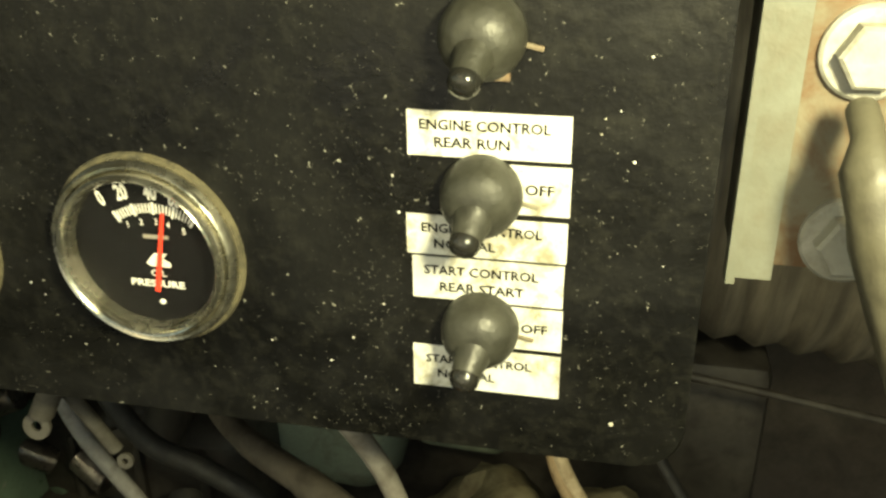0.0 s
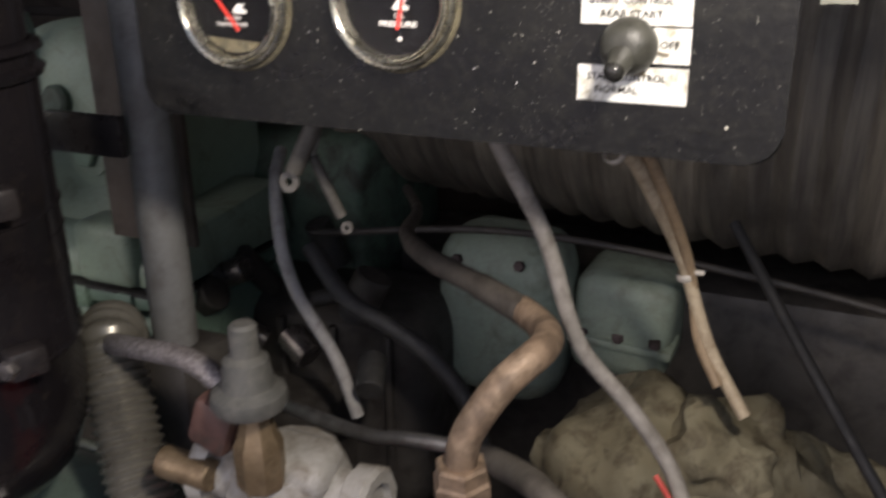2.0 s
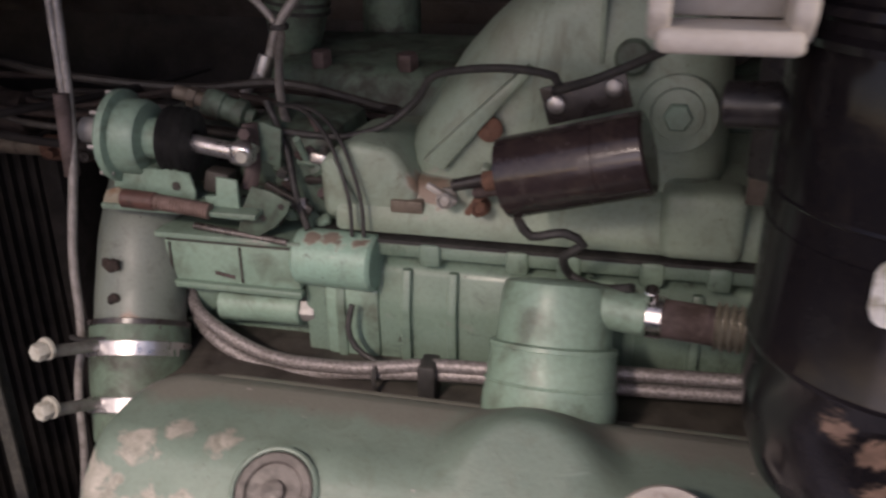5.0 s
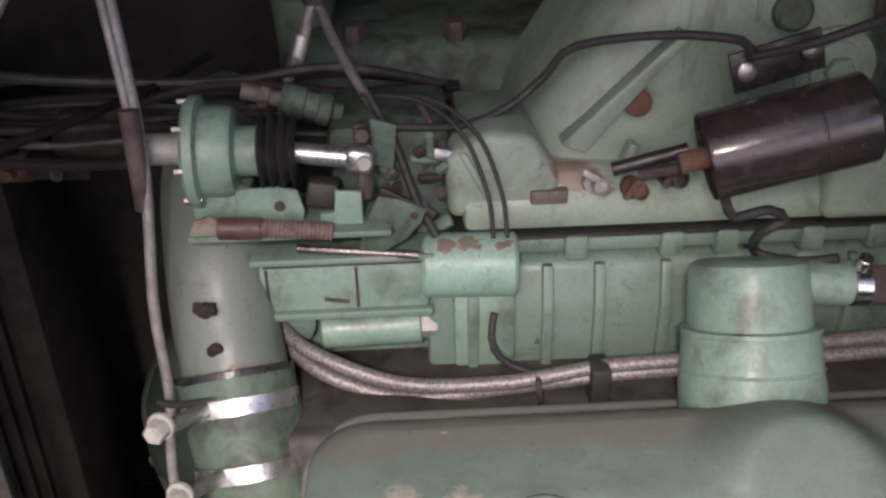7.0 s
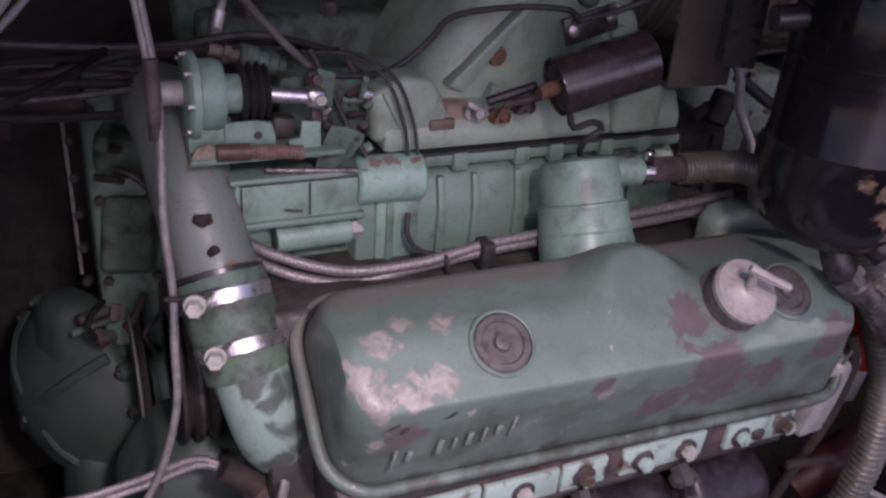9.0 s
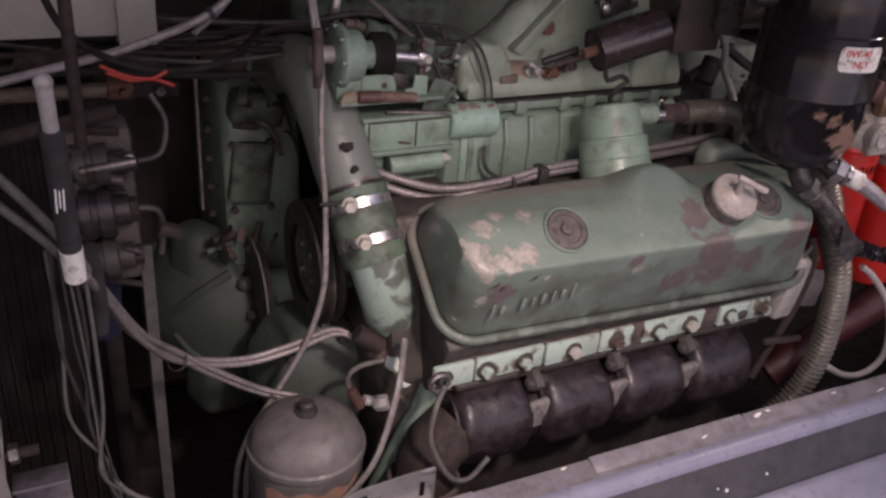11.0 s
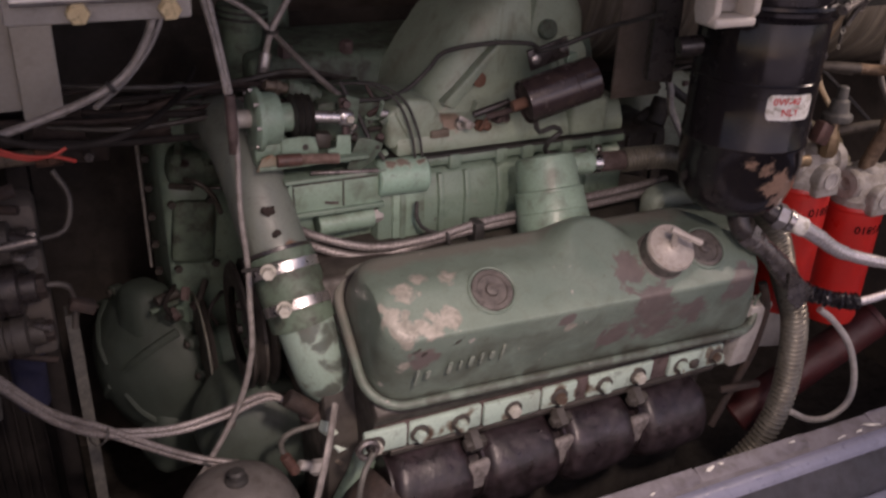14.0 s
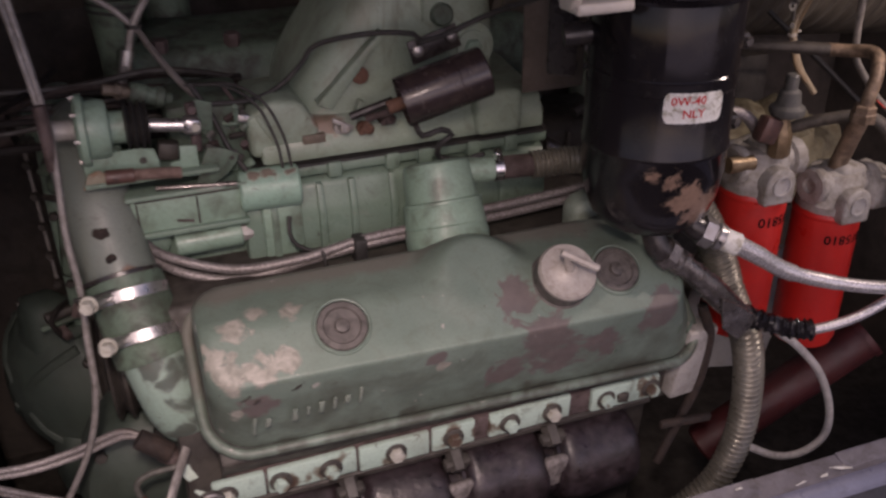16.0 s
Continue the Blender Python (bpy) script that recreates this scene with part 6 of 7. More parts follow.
# wires meeting above the actuator
solo("cable_tie", lathe(B(), (-0.990, 0.617, 1.195), (0, 0, 1), [(0.010, 0), (0.011, 0.001), (0.011, 0.005), (0.010, 0.006)], 14), rubber, "black cable tie where wires fork", "cable tie")
cable("grey_wire", [(-0.88, 0.66, 1.36), (-0.955, 0.63, 1.25), (-0.990, 0.617, 1.200), (-1.004, 0.610, 1.160), (-1.02, 0.57, 1.13)], 0.0055, grey_tube, "grey wire forking above the actuator", "wire", "forked wires")
cable("grey_wire", [(-1.10, 0.62, 1.27), (-1.03, 0.62, 1.235), (-0.990, 0.617, 1.196), (-0.974, 0.575, 1.177), (-0.954, 0.525, 1.154), (-0.932, 0.485, 1.134), (-0.90, 0.460, 1.110)], 0.0045, grey_tube, "grey wire forking above the actuator", "wire", "forked wires")
solo("wire_connector", rod(B(), (-1.003, 0.609, 1.168), (-1.013, 0.598, 1.135), 0.009), steel, "bright metal cable connector", "connector")
loom_brown = grimy("oily_brown_loom", (0.040, 0.030, 0.027), (0.064, 0.048, 0.042), (0.016, 0.012, 0.011), 0.6, 0.0, 30, 200, 0.45, 0.7).m
loom_brown.node_tree.nodes["Principled BSDF"].inputs["Specular IOR Level"].default_value = 0.15
rnd = random.Random(17)
for k in range(9):
    y, z = 0.56 + rnd.uniform(-0.03, 0.05), 1.105 + rnd.uniform(-0.032, 0.036)
    w = lambda q: rnd.uniform(-q, q)
    pts = [(-1.75, y + 0.05, z + 0.07 + w(0.05)), (-1.52, y + w(0.03), z + 0.025 + w(0.03)), (-1.36, y + w(0.02), z + w(0.018)), (-1.22, y - 0.01 + w(0.015), z + w(0.012)), (-1.08, y + w(0.012), z + 0.004 + w(0.010)), (-0.97, y + 0.01 + w(0.012), z - 0.004 + w(0.012)), (-0.86, y + 0.04, z - 0.02 + w(0.012))]
    cable("loom", pts, rnd.choice((0.0020, 0.0028, 0.0038, 0.0050)), (loom_brown, near_black, block_dark)[k % 3], "dark oily wire in the loom behind the actuator", "wiring loom", "wiring looms", 8)
for x, z in ((-1.30, 1.105), (-1.19, 1.100), (-1.42, 1.112)):
    solo("loom_wrap", rough_up(sweep(B(), [(x - 0.030, 0.565, z), (x, 0.562, z - 0.003), (x + 0.032, 0.560, z)], 0.024, 14, 0.006), 0.006, 70, x), loom_brown, "grimy brown tape wrapped round the loom", "tape", "loom tapes")
rodding = thing("control_rod", (-1.5, 0.66, 1.03), "dull olive control rod with rusty joints", "rod")
part("shaft", rod(B(), (-1.86, 0.66, 1.028), (-1.335, 0.66, 1.030), 0.0115), copper, rodding)
part("joint", rod(B(), (-1.337, 0.66, 1.030), (-1.300, 0.66, 1.030), 0.0165), rust_bright, rodding, "rusty joint")
part("clevis", box(B(), (-1.270, 0.66, 1.030), (0.07, 0.030, 0.026), 0.006, (0, 3, 0)), outlet_iron, rodding, "dark clevis")
part("pin", rod(B(), (-1.265, 0.630, 1.030), (-1.265, 0.690, 1.030), 0.007), oily_steel, rodding)
part("pin", rod(B(), (-1.315, 0.632, 1.030), (-1.315, 0.690, 1.030), 0.006), rust_bright, rodding)
cable("cross_pipe", [(-1.80, 0.68, 1.055), (-1.40, 0.70, 1.06), (-1.20, 0.78, 1.06), (-1.05, 0.80, 1.06)], 0.011, block_dark, "dark horizontal pipe behind the radiator", "pipe")
cable("red_loom", [(-1.372, 0.308, 1.168), (-1.345, 0.318, 1.152), (-1.318, 0.33, 1.144), (-1.300, 0.335, 1.150)], 0.0022, red_wire, "bright red wire in a loom", "wire", "red wires")
cable("red_loom", [(-1.366, 0.31, 1.160), (-1.34, 0.322, 1.146), (-1.315, 0.335, 1.142), (-1.292, 0.345, 1.130)], 0.0022, red_wire, "bright red wire in a loom", "wire", "red wires")
cable("black_loom", [(-1.43, 0.28, 1.28), (-1.40, 0.305, 1.205), (-1.34, 0.33, 1.160), (-1.27, 0.35, 1.146), (-1.21, 0.40, 1.145), (-1.14, 0.54, 1.14), (-1.10, 0.66, 1.14)], 0.0040, near_black, "black taped loom below the beige panel", "wiring loom")
solo("hanger_rod", rod(B(), (-1.400, 0.243, 1.80), (-1.403, 0.25, 1.10), 0.0065), outlet_iron, "rusty vertical rod by the beige panel", "rod")

# front drive: gear case, pulleys, alternator
case = thing("gear_case", (-1.10, 0.85, 0.40), "grimy green gear case at the engine end", "gear case")
part("casing", rough_up(prism(B(), [(0.74, 0.40), (0.71, 0.72), (0.705, 0.93), (0.76, 1.03), (0.98, 1.0), (0.98, 0.40)], "x", -1.160, -1.03, 0.02, 3), 0.002, 25), green, case)
part("boss_plate", rough_up(box(B(), (-1.118, 0.702, 0.855), (0.070, 0.014, 0.112), 0.012, (0, 7, 0), 4), 0.003, 40), green_dull, case, "raised inspection plate")
part("step", box(B(), (-1.105, 0.715, 0.965), (0.09, 0.06, 0.06), 0.018, (0, 10, 0), 3), green_dull, case)
part("edge", prism(B(), [(0.812, 0.745), (0.806, 0.75), (0.806, 1.03), (0.812, 1.03)], "x", -1.184, -1.179, 0.0008), grey_tube, case, "bare steel edge")
for k in range(6):
    part("bolt", hexagon(B(), (-1.174, 0.76, 0.765 + 0.052 * k), (-0.3, -1, 0), 0.007, 0.010), block_dark, case)
for x, z in ((-1.150, 0.795), (-1.088, 0.795), (-1.150, 0.912), (-1.088, 0.912)):
    part("plate_bolt", hexagon(B(), (x, 0.695, z), (0, -1, 0), 0.007, 0.008), block_dark, case)
for y, z, r, x in ((0.68, 1.065, 0.036, -1.125), (0.64, 1.06, 0.026, -1.085)):
    part("cover", lathe(B(), (x, y, z), (-0.2, -1, 0.1), [(r, -0.08), (r, 0.01), (r * 0.85, 0.02), (r * 0.4, 0.024), (0, 0.024)], 28), green, case, "round cover plate")
rnd = random.Random(31)
for k in range(20):
    c = Vector((rnd.uniform(-1.175, -1.055), rnd.uniform(0.655, 0.695), rnd.uniform(0.715, 0.775) if k < 8 else rnd.uniform(0.90, 1.045)))
    d = Vector((rnd.uniform(-1, 1), rnd.uniform(-0.8, 0.2), rnd.uniform(-0.5, 0.5))).normalized()
    if k % 3 == 0:
        part("stud", hexagon(B(), c, d, rnd.uniform(0.006, 0.012), 0.022), rnd.choice((rusty, block_dark, green_dull)), case)
    elif k % 3 == 1:
        part("link", rod(B(), c, c + d * rnd.uniform(0.03, 0.055), rnd.uniform(0.004, 0.009)), rnd.choice((block_dark, green_dull, oily_steel)), case)
    else:
        e = c + d * 0.05
        part("feed_pipe", sweep(B(), [c, (c + e) / 2 + Vector((0, -0.012, 0.012)), e, e + Vector((0.012, 0.01, -0.035))], rnd.uniform(0.0028, 0.005), 8), rnd.choice((near_black, block_dark, dull_pipe)), case)
alt = thing("alternator", (-1.06, 0.66, 0.55), "dull green alternator with a thin bright pulley rim", "alternator")
part("body", rod(B(), (-1.112, 0.655, 0.628), (-0.99, 0.655, 0.628), 0.056, bevel=0.008), green_clean, alt)
part("flange", rod(B(), (-1.055, 0.655, 0.628), (-1.040, 0.655, 0.628), 0.064, bevel=0.003), green, alt)
part("pulley", lathe(B(), (-1.132, 0.66, 0.652), (1, 0, 0), [(0.0, 0), (0.098, 0), (0.090, 0.006), (0.098, 0.012), (0, 0.012)], 40), block_dark, alt, "thin black pulley")
part("rim", lathe(B(), (-1.134, 0.66, 0.652), (1, 0, 0), [(0.096, 0), (0.1010, 0.0005), (0.1010, 0.0035), (0.096, 0.0040)], 48), olive_channel, alt, "pale worn rim")
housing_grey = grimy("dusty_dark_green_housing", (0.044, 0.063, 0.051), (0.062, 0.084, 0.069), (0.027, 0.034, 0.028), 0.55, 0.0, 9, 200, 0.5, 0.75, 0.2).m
housing = thing("fan_housing", (-1.22, 0.80, 0.35), "large ribbed dark green fan drive housing", "housing")
HC, HA = Vector((-1.205, 0.775, 0.570)), Vector((-0.86, -0.50, 0.06)).normalized()
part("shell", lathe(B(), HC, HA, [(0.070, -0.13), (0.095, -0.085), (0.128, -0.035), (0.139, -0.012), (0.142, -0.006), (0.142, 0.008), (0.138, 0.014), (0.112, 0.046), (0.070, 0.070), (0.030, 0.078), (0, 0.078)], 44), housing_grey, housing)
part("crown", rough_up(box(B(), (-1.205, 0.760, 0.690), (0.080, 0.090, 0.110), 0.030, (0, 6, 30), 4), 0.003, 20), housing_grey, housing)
HU = HA.orthogonal().normalized()
HV = HA.cross(HU)
for k in range(12):
    q = 2 * math.pi * k / 12
    o = HU * math.cos(q) + HV * math.sin(q)
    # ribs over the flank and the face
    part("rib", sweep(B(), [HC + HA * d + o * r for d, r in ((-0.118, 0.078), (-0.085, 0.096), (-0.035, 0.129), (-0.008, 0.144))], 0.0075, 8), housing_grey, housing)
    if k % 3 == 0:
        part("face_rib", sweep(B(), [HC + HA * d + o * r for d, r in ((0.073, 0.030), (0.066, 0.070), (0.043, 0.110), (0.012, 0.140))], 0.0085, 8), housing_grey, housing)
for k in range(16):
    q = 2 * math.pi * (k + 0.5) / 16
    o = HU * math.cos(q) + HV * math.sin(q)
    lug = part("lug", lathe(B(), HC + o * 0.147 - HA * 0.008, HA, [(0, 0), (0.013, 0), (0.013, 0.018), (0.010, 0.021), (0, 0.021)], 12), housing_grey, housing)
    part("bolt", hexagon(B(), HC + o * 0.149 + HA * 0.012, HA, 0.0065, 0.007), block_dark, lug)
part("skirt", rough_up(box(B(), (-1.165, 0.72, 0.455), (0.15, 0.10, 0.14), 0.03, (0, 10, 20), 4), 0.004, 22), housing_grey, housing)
crank = thing("crank_pulley", (-1.12, 0.48, 0.70), "dark grooved belt pulley", "pulley")
part("rim", lathe(B(), (-1.100, 0.48, 0.795), (1, 0, 0), [(0.06, 0), (0.095, 0), (0.098, 0.004), (0.085, 0.011), (0.098, 0.018), (0.098, 0.022), (0.085, 0.029), (0.098, 0.036), (0.095, 0.040), (0.06, 0.040)], 44), block_dark, crank)
part("web", lathe(B(), (-1.090, 0.48, 0.795), (1, 0, 0), [(0, 0), (0.061, 0), (0.061, 0.02), (0, 0.02)], 36), green_dull, crank)
for k in range(4):
    q = radians(45 + 90 * k)
    part("bolt", hexagon(B(), (-1.089, 0.48 + 0.03 * math.cos(q), 0.795 + 0.03 * math.sin(q)), (-1, 0, 0), 0.008, 0.008), block_dark, crank)
solo("idler_hub", rod(B(), (-1.062, 0.48, 0.795), (-1.00, 0.48, 0.795), 0.05), green_dull, "grimy green pulley hub", "hub")
pump = thing("water_pump", (-1.075, 0.45, 0.50), "grimy green water pump casting", "pump")
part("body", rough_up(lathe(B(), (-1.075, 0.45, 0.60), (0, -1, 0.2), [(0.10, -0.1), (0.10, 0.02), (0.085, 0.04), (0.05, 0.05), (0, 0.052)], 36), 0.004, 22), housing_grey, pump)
for k in range(6):
    q = radians(60 * k + 15)
    part("bolt", hexagon(B(), (-1.075 + 0.085 * math.cos(q), 0.424, 0.605 + 0.085 * math.sin(q)), (0, -1, 0.2), 0.009, 0.012), block_dark, pump)
cone = thing("filler_cone", (-1.02, 0.72, 1.10), "olive-grey conical housing behind the actuator", "housing")
part("cone", lathe(B(), (-1.02, 0.72, 1.10), (0.1, 0.0, 1), [(0.022, 0), (0.025, 0.03), (0.032, 0.07), (0.039, 0.11), (0.039, 0.118), (0, 0.118)], 32), green_dull, cone)
for h in (0.098, 0.108):
    part("strap", lathe(B(), Vector((-1.02, 0.72, 1.10)) + Vector((0.1, 0, 1)).normalized() * h, (0.1, 0, 1), [(0.036, 0), (0.0402, 0.0005), (0.0402, 0.004), (0.036, 0.0045)], 32), rubber, cone, "black strap")
solo("riser_duct", rod(B(), (-0.935, 0.86, 1.10), (-0.935, 0.88, 1.80), 0.038), green_dull, "green duct rising behind the engine", "duct")

# rusty angle on the sill's far end
angle = thing("corner_angle", (-1.50, 0.10, 0.70), "rust-spotted beige steel angle with a bolt", "bracket")
flaked = chipped("flaked_beige_paint", (0.20, 0.185, 0.165), (0.235, 0.22, 0.195), (0.11, 0.06, 0.038), (0.2, 0.13, 0.09), (0.10, 0.07, 0.05), [((-1.49, 0.10, 0.76), 0.06)])
part("web", prism(B(), [(-1.66, 0.64), (-1.530, 0.64), (-1.516, 0.72), (-1.516, 0.785), (-1.518, 0.815), (-1.520, 0.86), (-1.512, 0.97), (-1.505, 1.02), (-1.66, 1.06)], "y", 0.100, 0.104, 0.0006, 1), flaked, angle)
part("return", box(B(), (-1.518, 0.118, 0.845), (0.003, 0.032, 0.055), 0.001, (0, 4, 0)), flaked, angle)
part("foot", prism(B(), [(0.104, 0.800), (0.145, 0.790), (0.150, 0.735), (0.147, 0.735), (0.142, 0.786), (0.104, 0.796)], "x", -1.516, -1.462, 0.0006, 1), lip_paint, angle, "bent grey foot plate")
part("bolt", rod(B(), (-1.520, 0.108, 0.845), (-1.485, 0.106, 0.846), 0.0055), outlet_iron, angle, "rusty bolt")
part("nut", hexagon(B(), (-1.512, 0.107, 0.8455), (1, 0, 0.05), 0.0105, 0.009), oily_steel, angle)

# ---- right side: tank, filters, muffler, hoses ----
TX, TY, TR = -0.454, 0.191, 0.0815
tank = thing("oil_tank", (TX, TY, 1.01), "glossy black cylindrical tank with flaked paint at its foot", "tank")
part("shell", lathe(B(), (TX, TY, 1.0), (0, 0, 1), [(0, 0.010), (0.030, 0.010), (0.054, 0.017), (0.069, 0.033), (0.0775, 0.058), (TR, 0.090), (TR, 0.1150), (TR + 0.0015, 0.117), (TR + 0.0015, 0.121), (TR, 0.123), (TR, 0.2040), (TR + 0.0012, 0.2055), (TR, 0.207), (TR, 0.2820), (0.081, 0.283)], 64), black_gloss, tank)
band = part("clamp_band", lathe(B(), (TX, TY, 1.282), (0, 0, 1), [(TR - 0.001, 0), (TR + 0.004, 0.001), (TR + 0.0055, 0.005), (TR + 0.001, 0.008), (TR + 0.001, 0.013), (TR + 0.0055, 0.016), (TR + 0.004, 0.020), (TR - 0.001, 0.021)], 64), black_gloss, tank, "bright-edged clamp band")
part("lid", lathe(B(), (TX, TY, 1.303), (0, 0, 1), [(TR - 0.002, 0), (TR - 0.002, 0.03), (0.070, 0.06), (0.040, 0.075), (0.018, 0.078), (0.018, 0.10), (0, 0.10)], 56), black_gloss, tank)
part("seam", lathe(B(), (TX, TY, 1.188), (0, 0, 1), [(TR - 0.001, 0), (TR + 0.0008, 0.0006), (TR - 0.001, 0.0016)], 64), black_gloss, tank)
part("clamp_bolt", rod(B(), (TX + 0.045, TY - 0.078, 1.296), (TX + 0.118, TY - 0.040, 1.300), 0.0060), oily_steel, band, "oily clamp bolt")
part("clamp_nut", hexagon(B(), (TX + 0.112, TY - 0.044, 1.2995), (0.88, 0.46, 0.05), 0.0108, 0.013), oily_steel, band)
for z in (1.224, 1.130):
    ear = part("ear", box(B(), (-0.365, 0.178, z), (0.016, 0.022, 0.018), 0.003, (0, 0, -20)), black_paint, tank)
    part("ear_bolt", hexagon(B(), (-0.3645, 0.168, z), (0.2, -1, 0), 0.006, 0.006), oily_steel, ear)
part("stub", rod(B(), (TX - 0.058, TY + 0.02, 1.241), (TX - 0.105, TY + 0.035, 1.236), 0.013), black_paint, tank)
part("stub_nut", lathe(B(), (TX - 0.062, TY + 0.02, 1.241), (-1, 0.3, -0.1), [(0.0135, 0), (0.0175, 0.001), (0.0175, 0.007), (0.0135, 0.008)], 24), steel, tank)
# label on the shell
bm = B()
cols = []
for k in range(33):
    u = k / 32
    q = radians(-116 + 48 * u)
    e = min(u, 1 - u) * 0.0685
    cut = 0.0075 - math.sqrt(max(0.0075 ** 2 - max(0.0075 - e, 0.0) ** 2, 0.0)) + 0.0003 * math.sin(k * 1.7)
    zt = 1.1965 - 0.0022 * u
    cols.append([bm.verts.new((TX + (TR + 0.0008) * math.cos(q), TY + (TR + 0.0008) * math.sin(q), z)) for z in (zt - 0.033 + cut, zt - cut)])
for a, b in zip(cols, cols[1:]):
    bm.faces.new((a[0], b[0], b[1], a[1]))
bmesh.ops.rotate(bm, verts=bm.verts, cent=(TX, TY, 1.18), matrix=Matrix.Rotation(radians(-4), 3, "Z"))
tag = part("label", bm, label_white, tank, "white paper label with red letters")


def curved_text(body, parent, a0, z, h, material, squeeze=1.0):
    """Letters wrapped round the tank from the angle a0."""
    ob = text(body, parent, (0, 0, 0), (1, 0, 0), (0, 1, 0), h, material, squeeze=squeeze)
    r = TR + 0.0014
    for v in ob.data.vertices:
        q = radians(a0) + v.co.x / r
        v.co = (TX + r * math.cos(q), TY + r * math.sin(q), z + v.co.y)
    return ob


curved_text("0W-40", tag, -115, 1.1830, 0.0090, red_ink, 1.05)
curved_text("NLY", tag, -106, 1.1690, 0.0090, red_ink, 1.05)

# fittings and hoses under the tank
for k, (a, b, c) in enumerate((((-0.455, 0.175, 1.012), (-0.450, 0.165, 0.987), (-0.392, 0.152, 0.938)), ((-0.412, 0.180, 1.018), (-0.398, 0.166, 1.002), (-0.352, 0.141, 0.981)))):
    union = thing("pipe_union", a, "oily pipe union under the tank", "pipe fitting", "unions under the tank")
    a, b, c = Vector(a), Vector(b), Vector(c)
    d = c - b
    part("elbow", sweep(B(), [a + Vector((0, 0, 0.012)), a, b, b + d * 0.15], 0.0150, 16), black_paint, union)
    part("nut", hexagon(B(), b + d * 0.12, d, 0.0195, 0.016), oily_steel if k == 0 else steel, union)
    part("collar", lathe(B(), b + d * 0.42, d, [(0.014, 0), (0.0165, 0.002), (0.0165, 0.010), (0.014, 0.012)], 20), oily_steel if k == 0 else steel, union)
    part("sleeve", rod(B(), b + d * 0.3, c, 0.0140), oily_steel if k == 0 else label_white, union, "oily steel sleeve" if k == 0 else "white hose sleeve")
bright_braid = Mat("bright_braided_steel", 0.36, 0.7)
weave = bright_braid.noise(520, 2)
bright_braid.colour(bright_braid.mix(bright_braid.ramp(weave, 0.35, 0.65), (0.32, 0.30, 0.29), (0.80, 0.77, 0.76)))
bright_braid = bright_braid.bump(weave, 0.5, 0.001).m
cable("grimy_hose", [(-0.400, 0.154, 0.945), (-0.370, 0.150, 0.915), (-0.340, 0.149, 0.885), (-0.310, 0.146, 0.865), (-0.28, 0.125, 0.858)], [0.0150, 0.0165, 0.0165, 0.0160, 0.0150, 0.0135, 0.0125, 0.0120], oily_steel, "oily dark braided hose from the tank", "hose", seg=14)
cable("braided_supply_hose", [(-0.360, 0.145, 0.985), (-0.325, 0.139, 0.964), (-0.281, 0.130, 0.936), (-0.23, 0.112, 0.920), (-0.177, 0.095, 0.910), (-0.12, 0.085, 0.902), (-0.06, 0.08, 0.895), (0.04, 0.09, 0.88)], [0.0118, 0.0110, 0.0094, 0.0086, 0.0086, 0.0086, 0.0086, 0.0086], bright_braid, "bright braided steel hose across the filters", "hose", seg=14)
cable("braided_return_hose", [(-0.290, 0.130, 0.859), (-0.255, 0.105, 0.858), (-0.215, 0.094, 0.865), (-0.170, 0.089, 0.879), (-0.125, 0.088, 0.905), (-0.10, 0.10, 0.94)], 0.0066, bright_braid, "bright braided steel hose looping to the side", "hose", seg=14)
wrap = sweep(B(), [(-0.332, 0.150, 0.876), (-0.305, 0.140, 0.864), (-0.275, 0.118, 0.858), (-0.246, 0.103, 0.857)], 0.0122, 16, ripple=0.10, pitch=0.009)
solo("foil_wrap", rough_up(wrap, 0.005, 150), black_gloss, "crumpled black tape round two hoses", "tape")
solo("tape_flag", rough_up(prism(B(), [(-0.372, 0.915), (-0.352, 0.905), (-0.318, 0.880), (-0.322, 0.862), (-0.340, 0.850), (-0.366, 0.870)], "y", 0.128, 0.132, 0.001, 1), 0.003, 90), oily_steel, "crumpled grey foil tape on a hose", "tape")
conduit = thing("corrugated_hose", (-0.36, 0.22, 0.46), "long dull corrugated conduit beside the engine", "hose")
part("tube", sweep(B(), [(-0.432, 0.312, 1.068), (-0.420, 0.296, 1.086), (-0.405, 0.278, 1.089), (-0.394, 0.268, 1.072), (-0.382, 0.259, 1.047), (-0.367, 0.247, 1.018), (-0.350, 0.235, 0.990), (-0.335, 0.223, 0.960), (-0.322, 0.213, 0.925), (-0.309, 0.205, 0.885)], 0.0215, 24, ripple=0.070, pitch=0.0066), conduit_grey, conduit)
part("stretched_tube", sweep(B(), [(-0.311, 0.206, 0.889), (-0.292, 0.198, 0.845), (-0.268, 0.190, 0.785), (-0.252, 0.190, 0.696), (-0.255, 0.190, 0.608), (-0.283, 0.195, 0.529), (-0.350, 0.215, 0.450)], 0.0192, 24, ripple=0.14, pitch=0.0096), conduit_grey, conduit, "stretched length of conduit")
part("cuff", rod(B(), (-0.338, 0.212, 0.463), (-0.365, 0.220, 0.433), 0.0250), rubber, conduit, "black end cuff")
cable("white_hose", [(-0.215, 0.19, 0.79), (-0.188, 0.18, 0.768), (-0.146, 0.17, 0.717), (-0.113, 0.168, 0.645), (-0.110, 0.168, 0.592), (-0.143, 0.17, 0.567), (-0.191, 0.172, 0.573), (-0.240, 0.18, 0.600)], 0.0058, white_wire, "pale grey hose looping below the filters", "hose", seg=12)
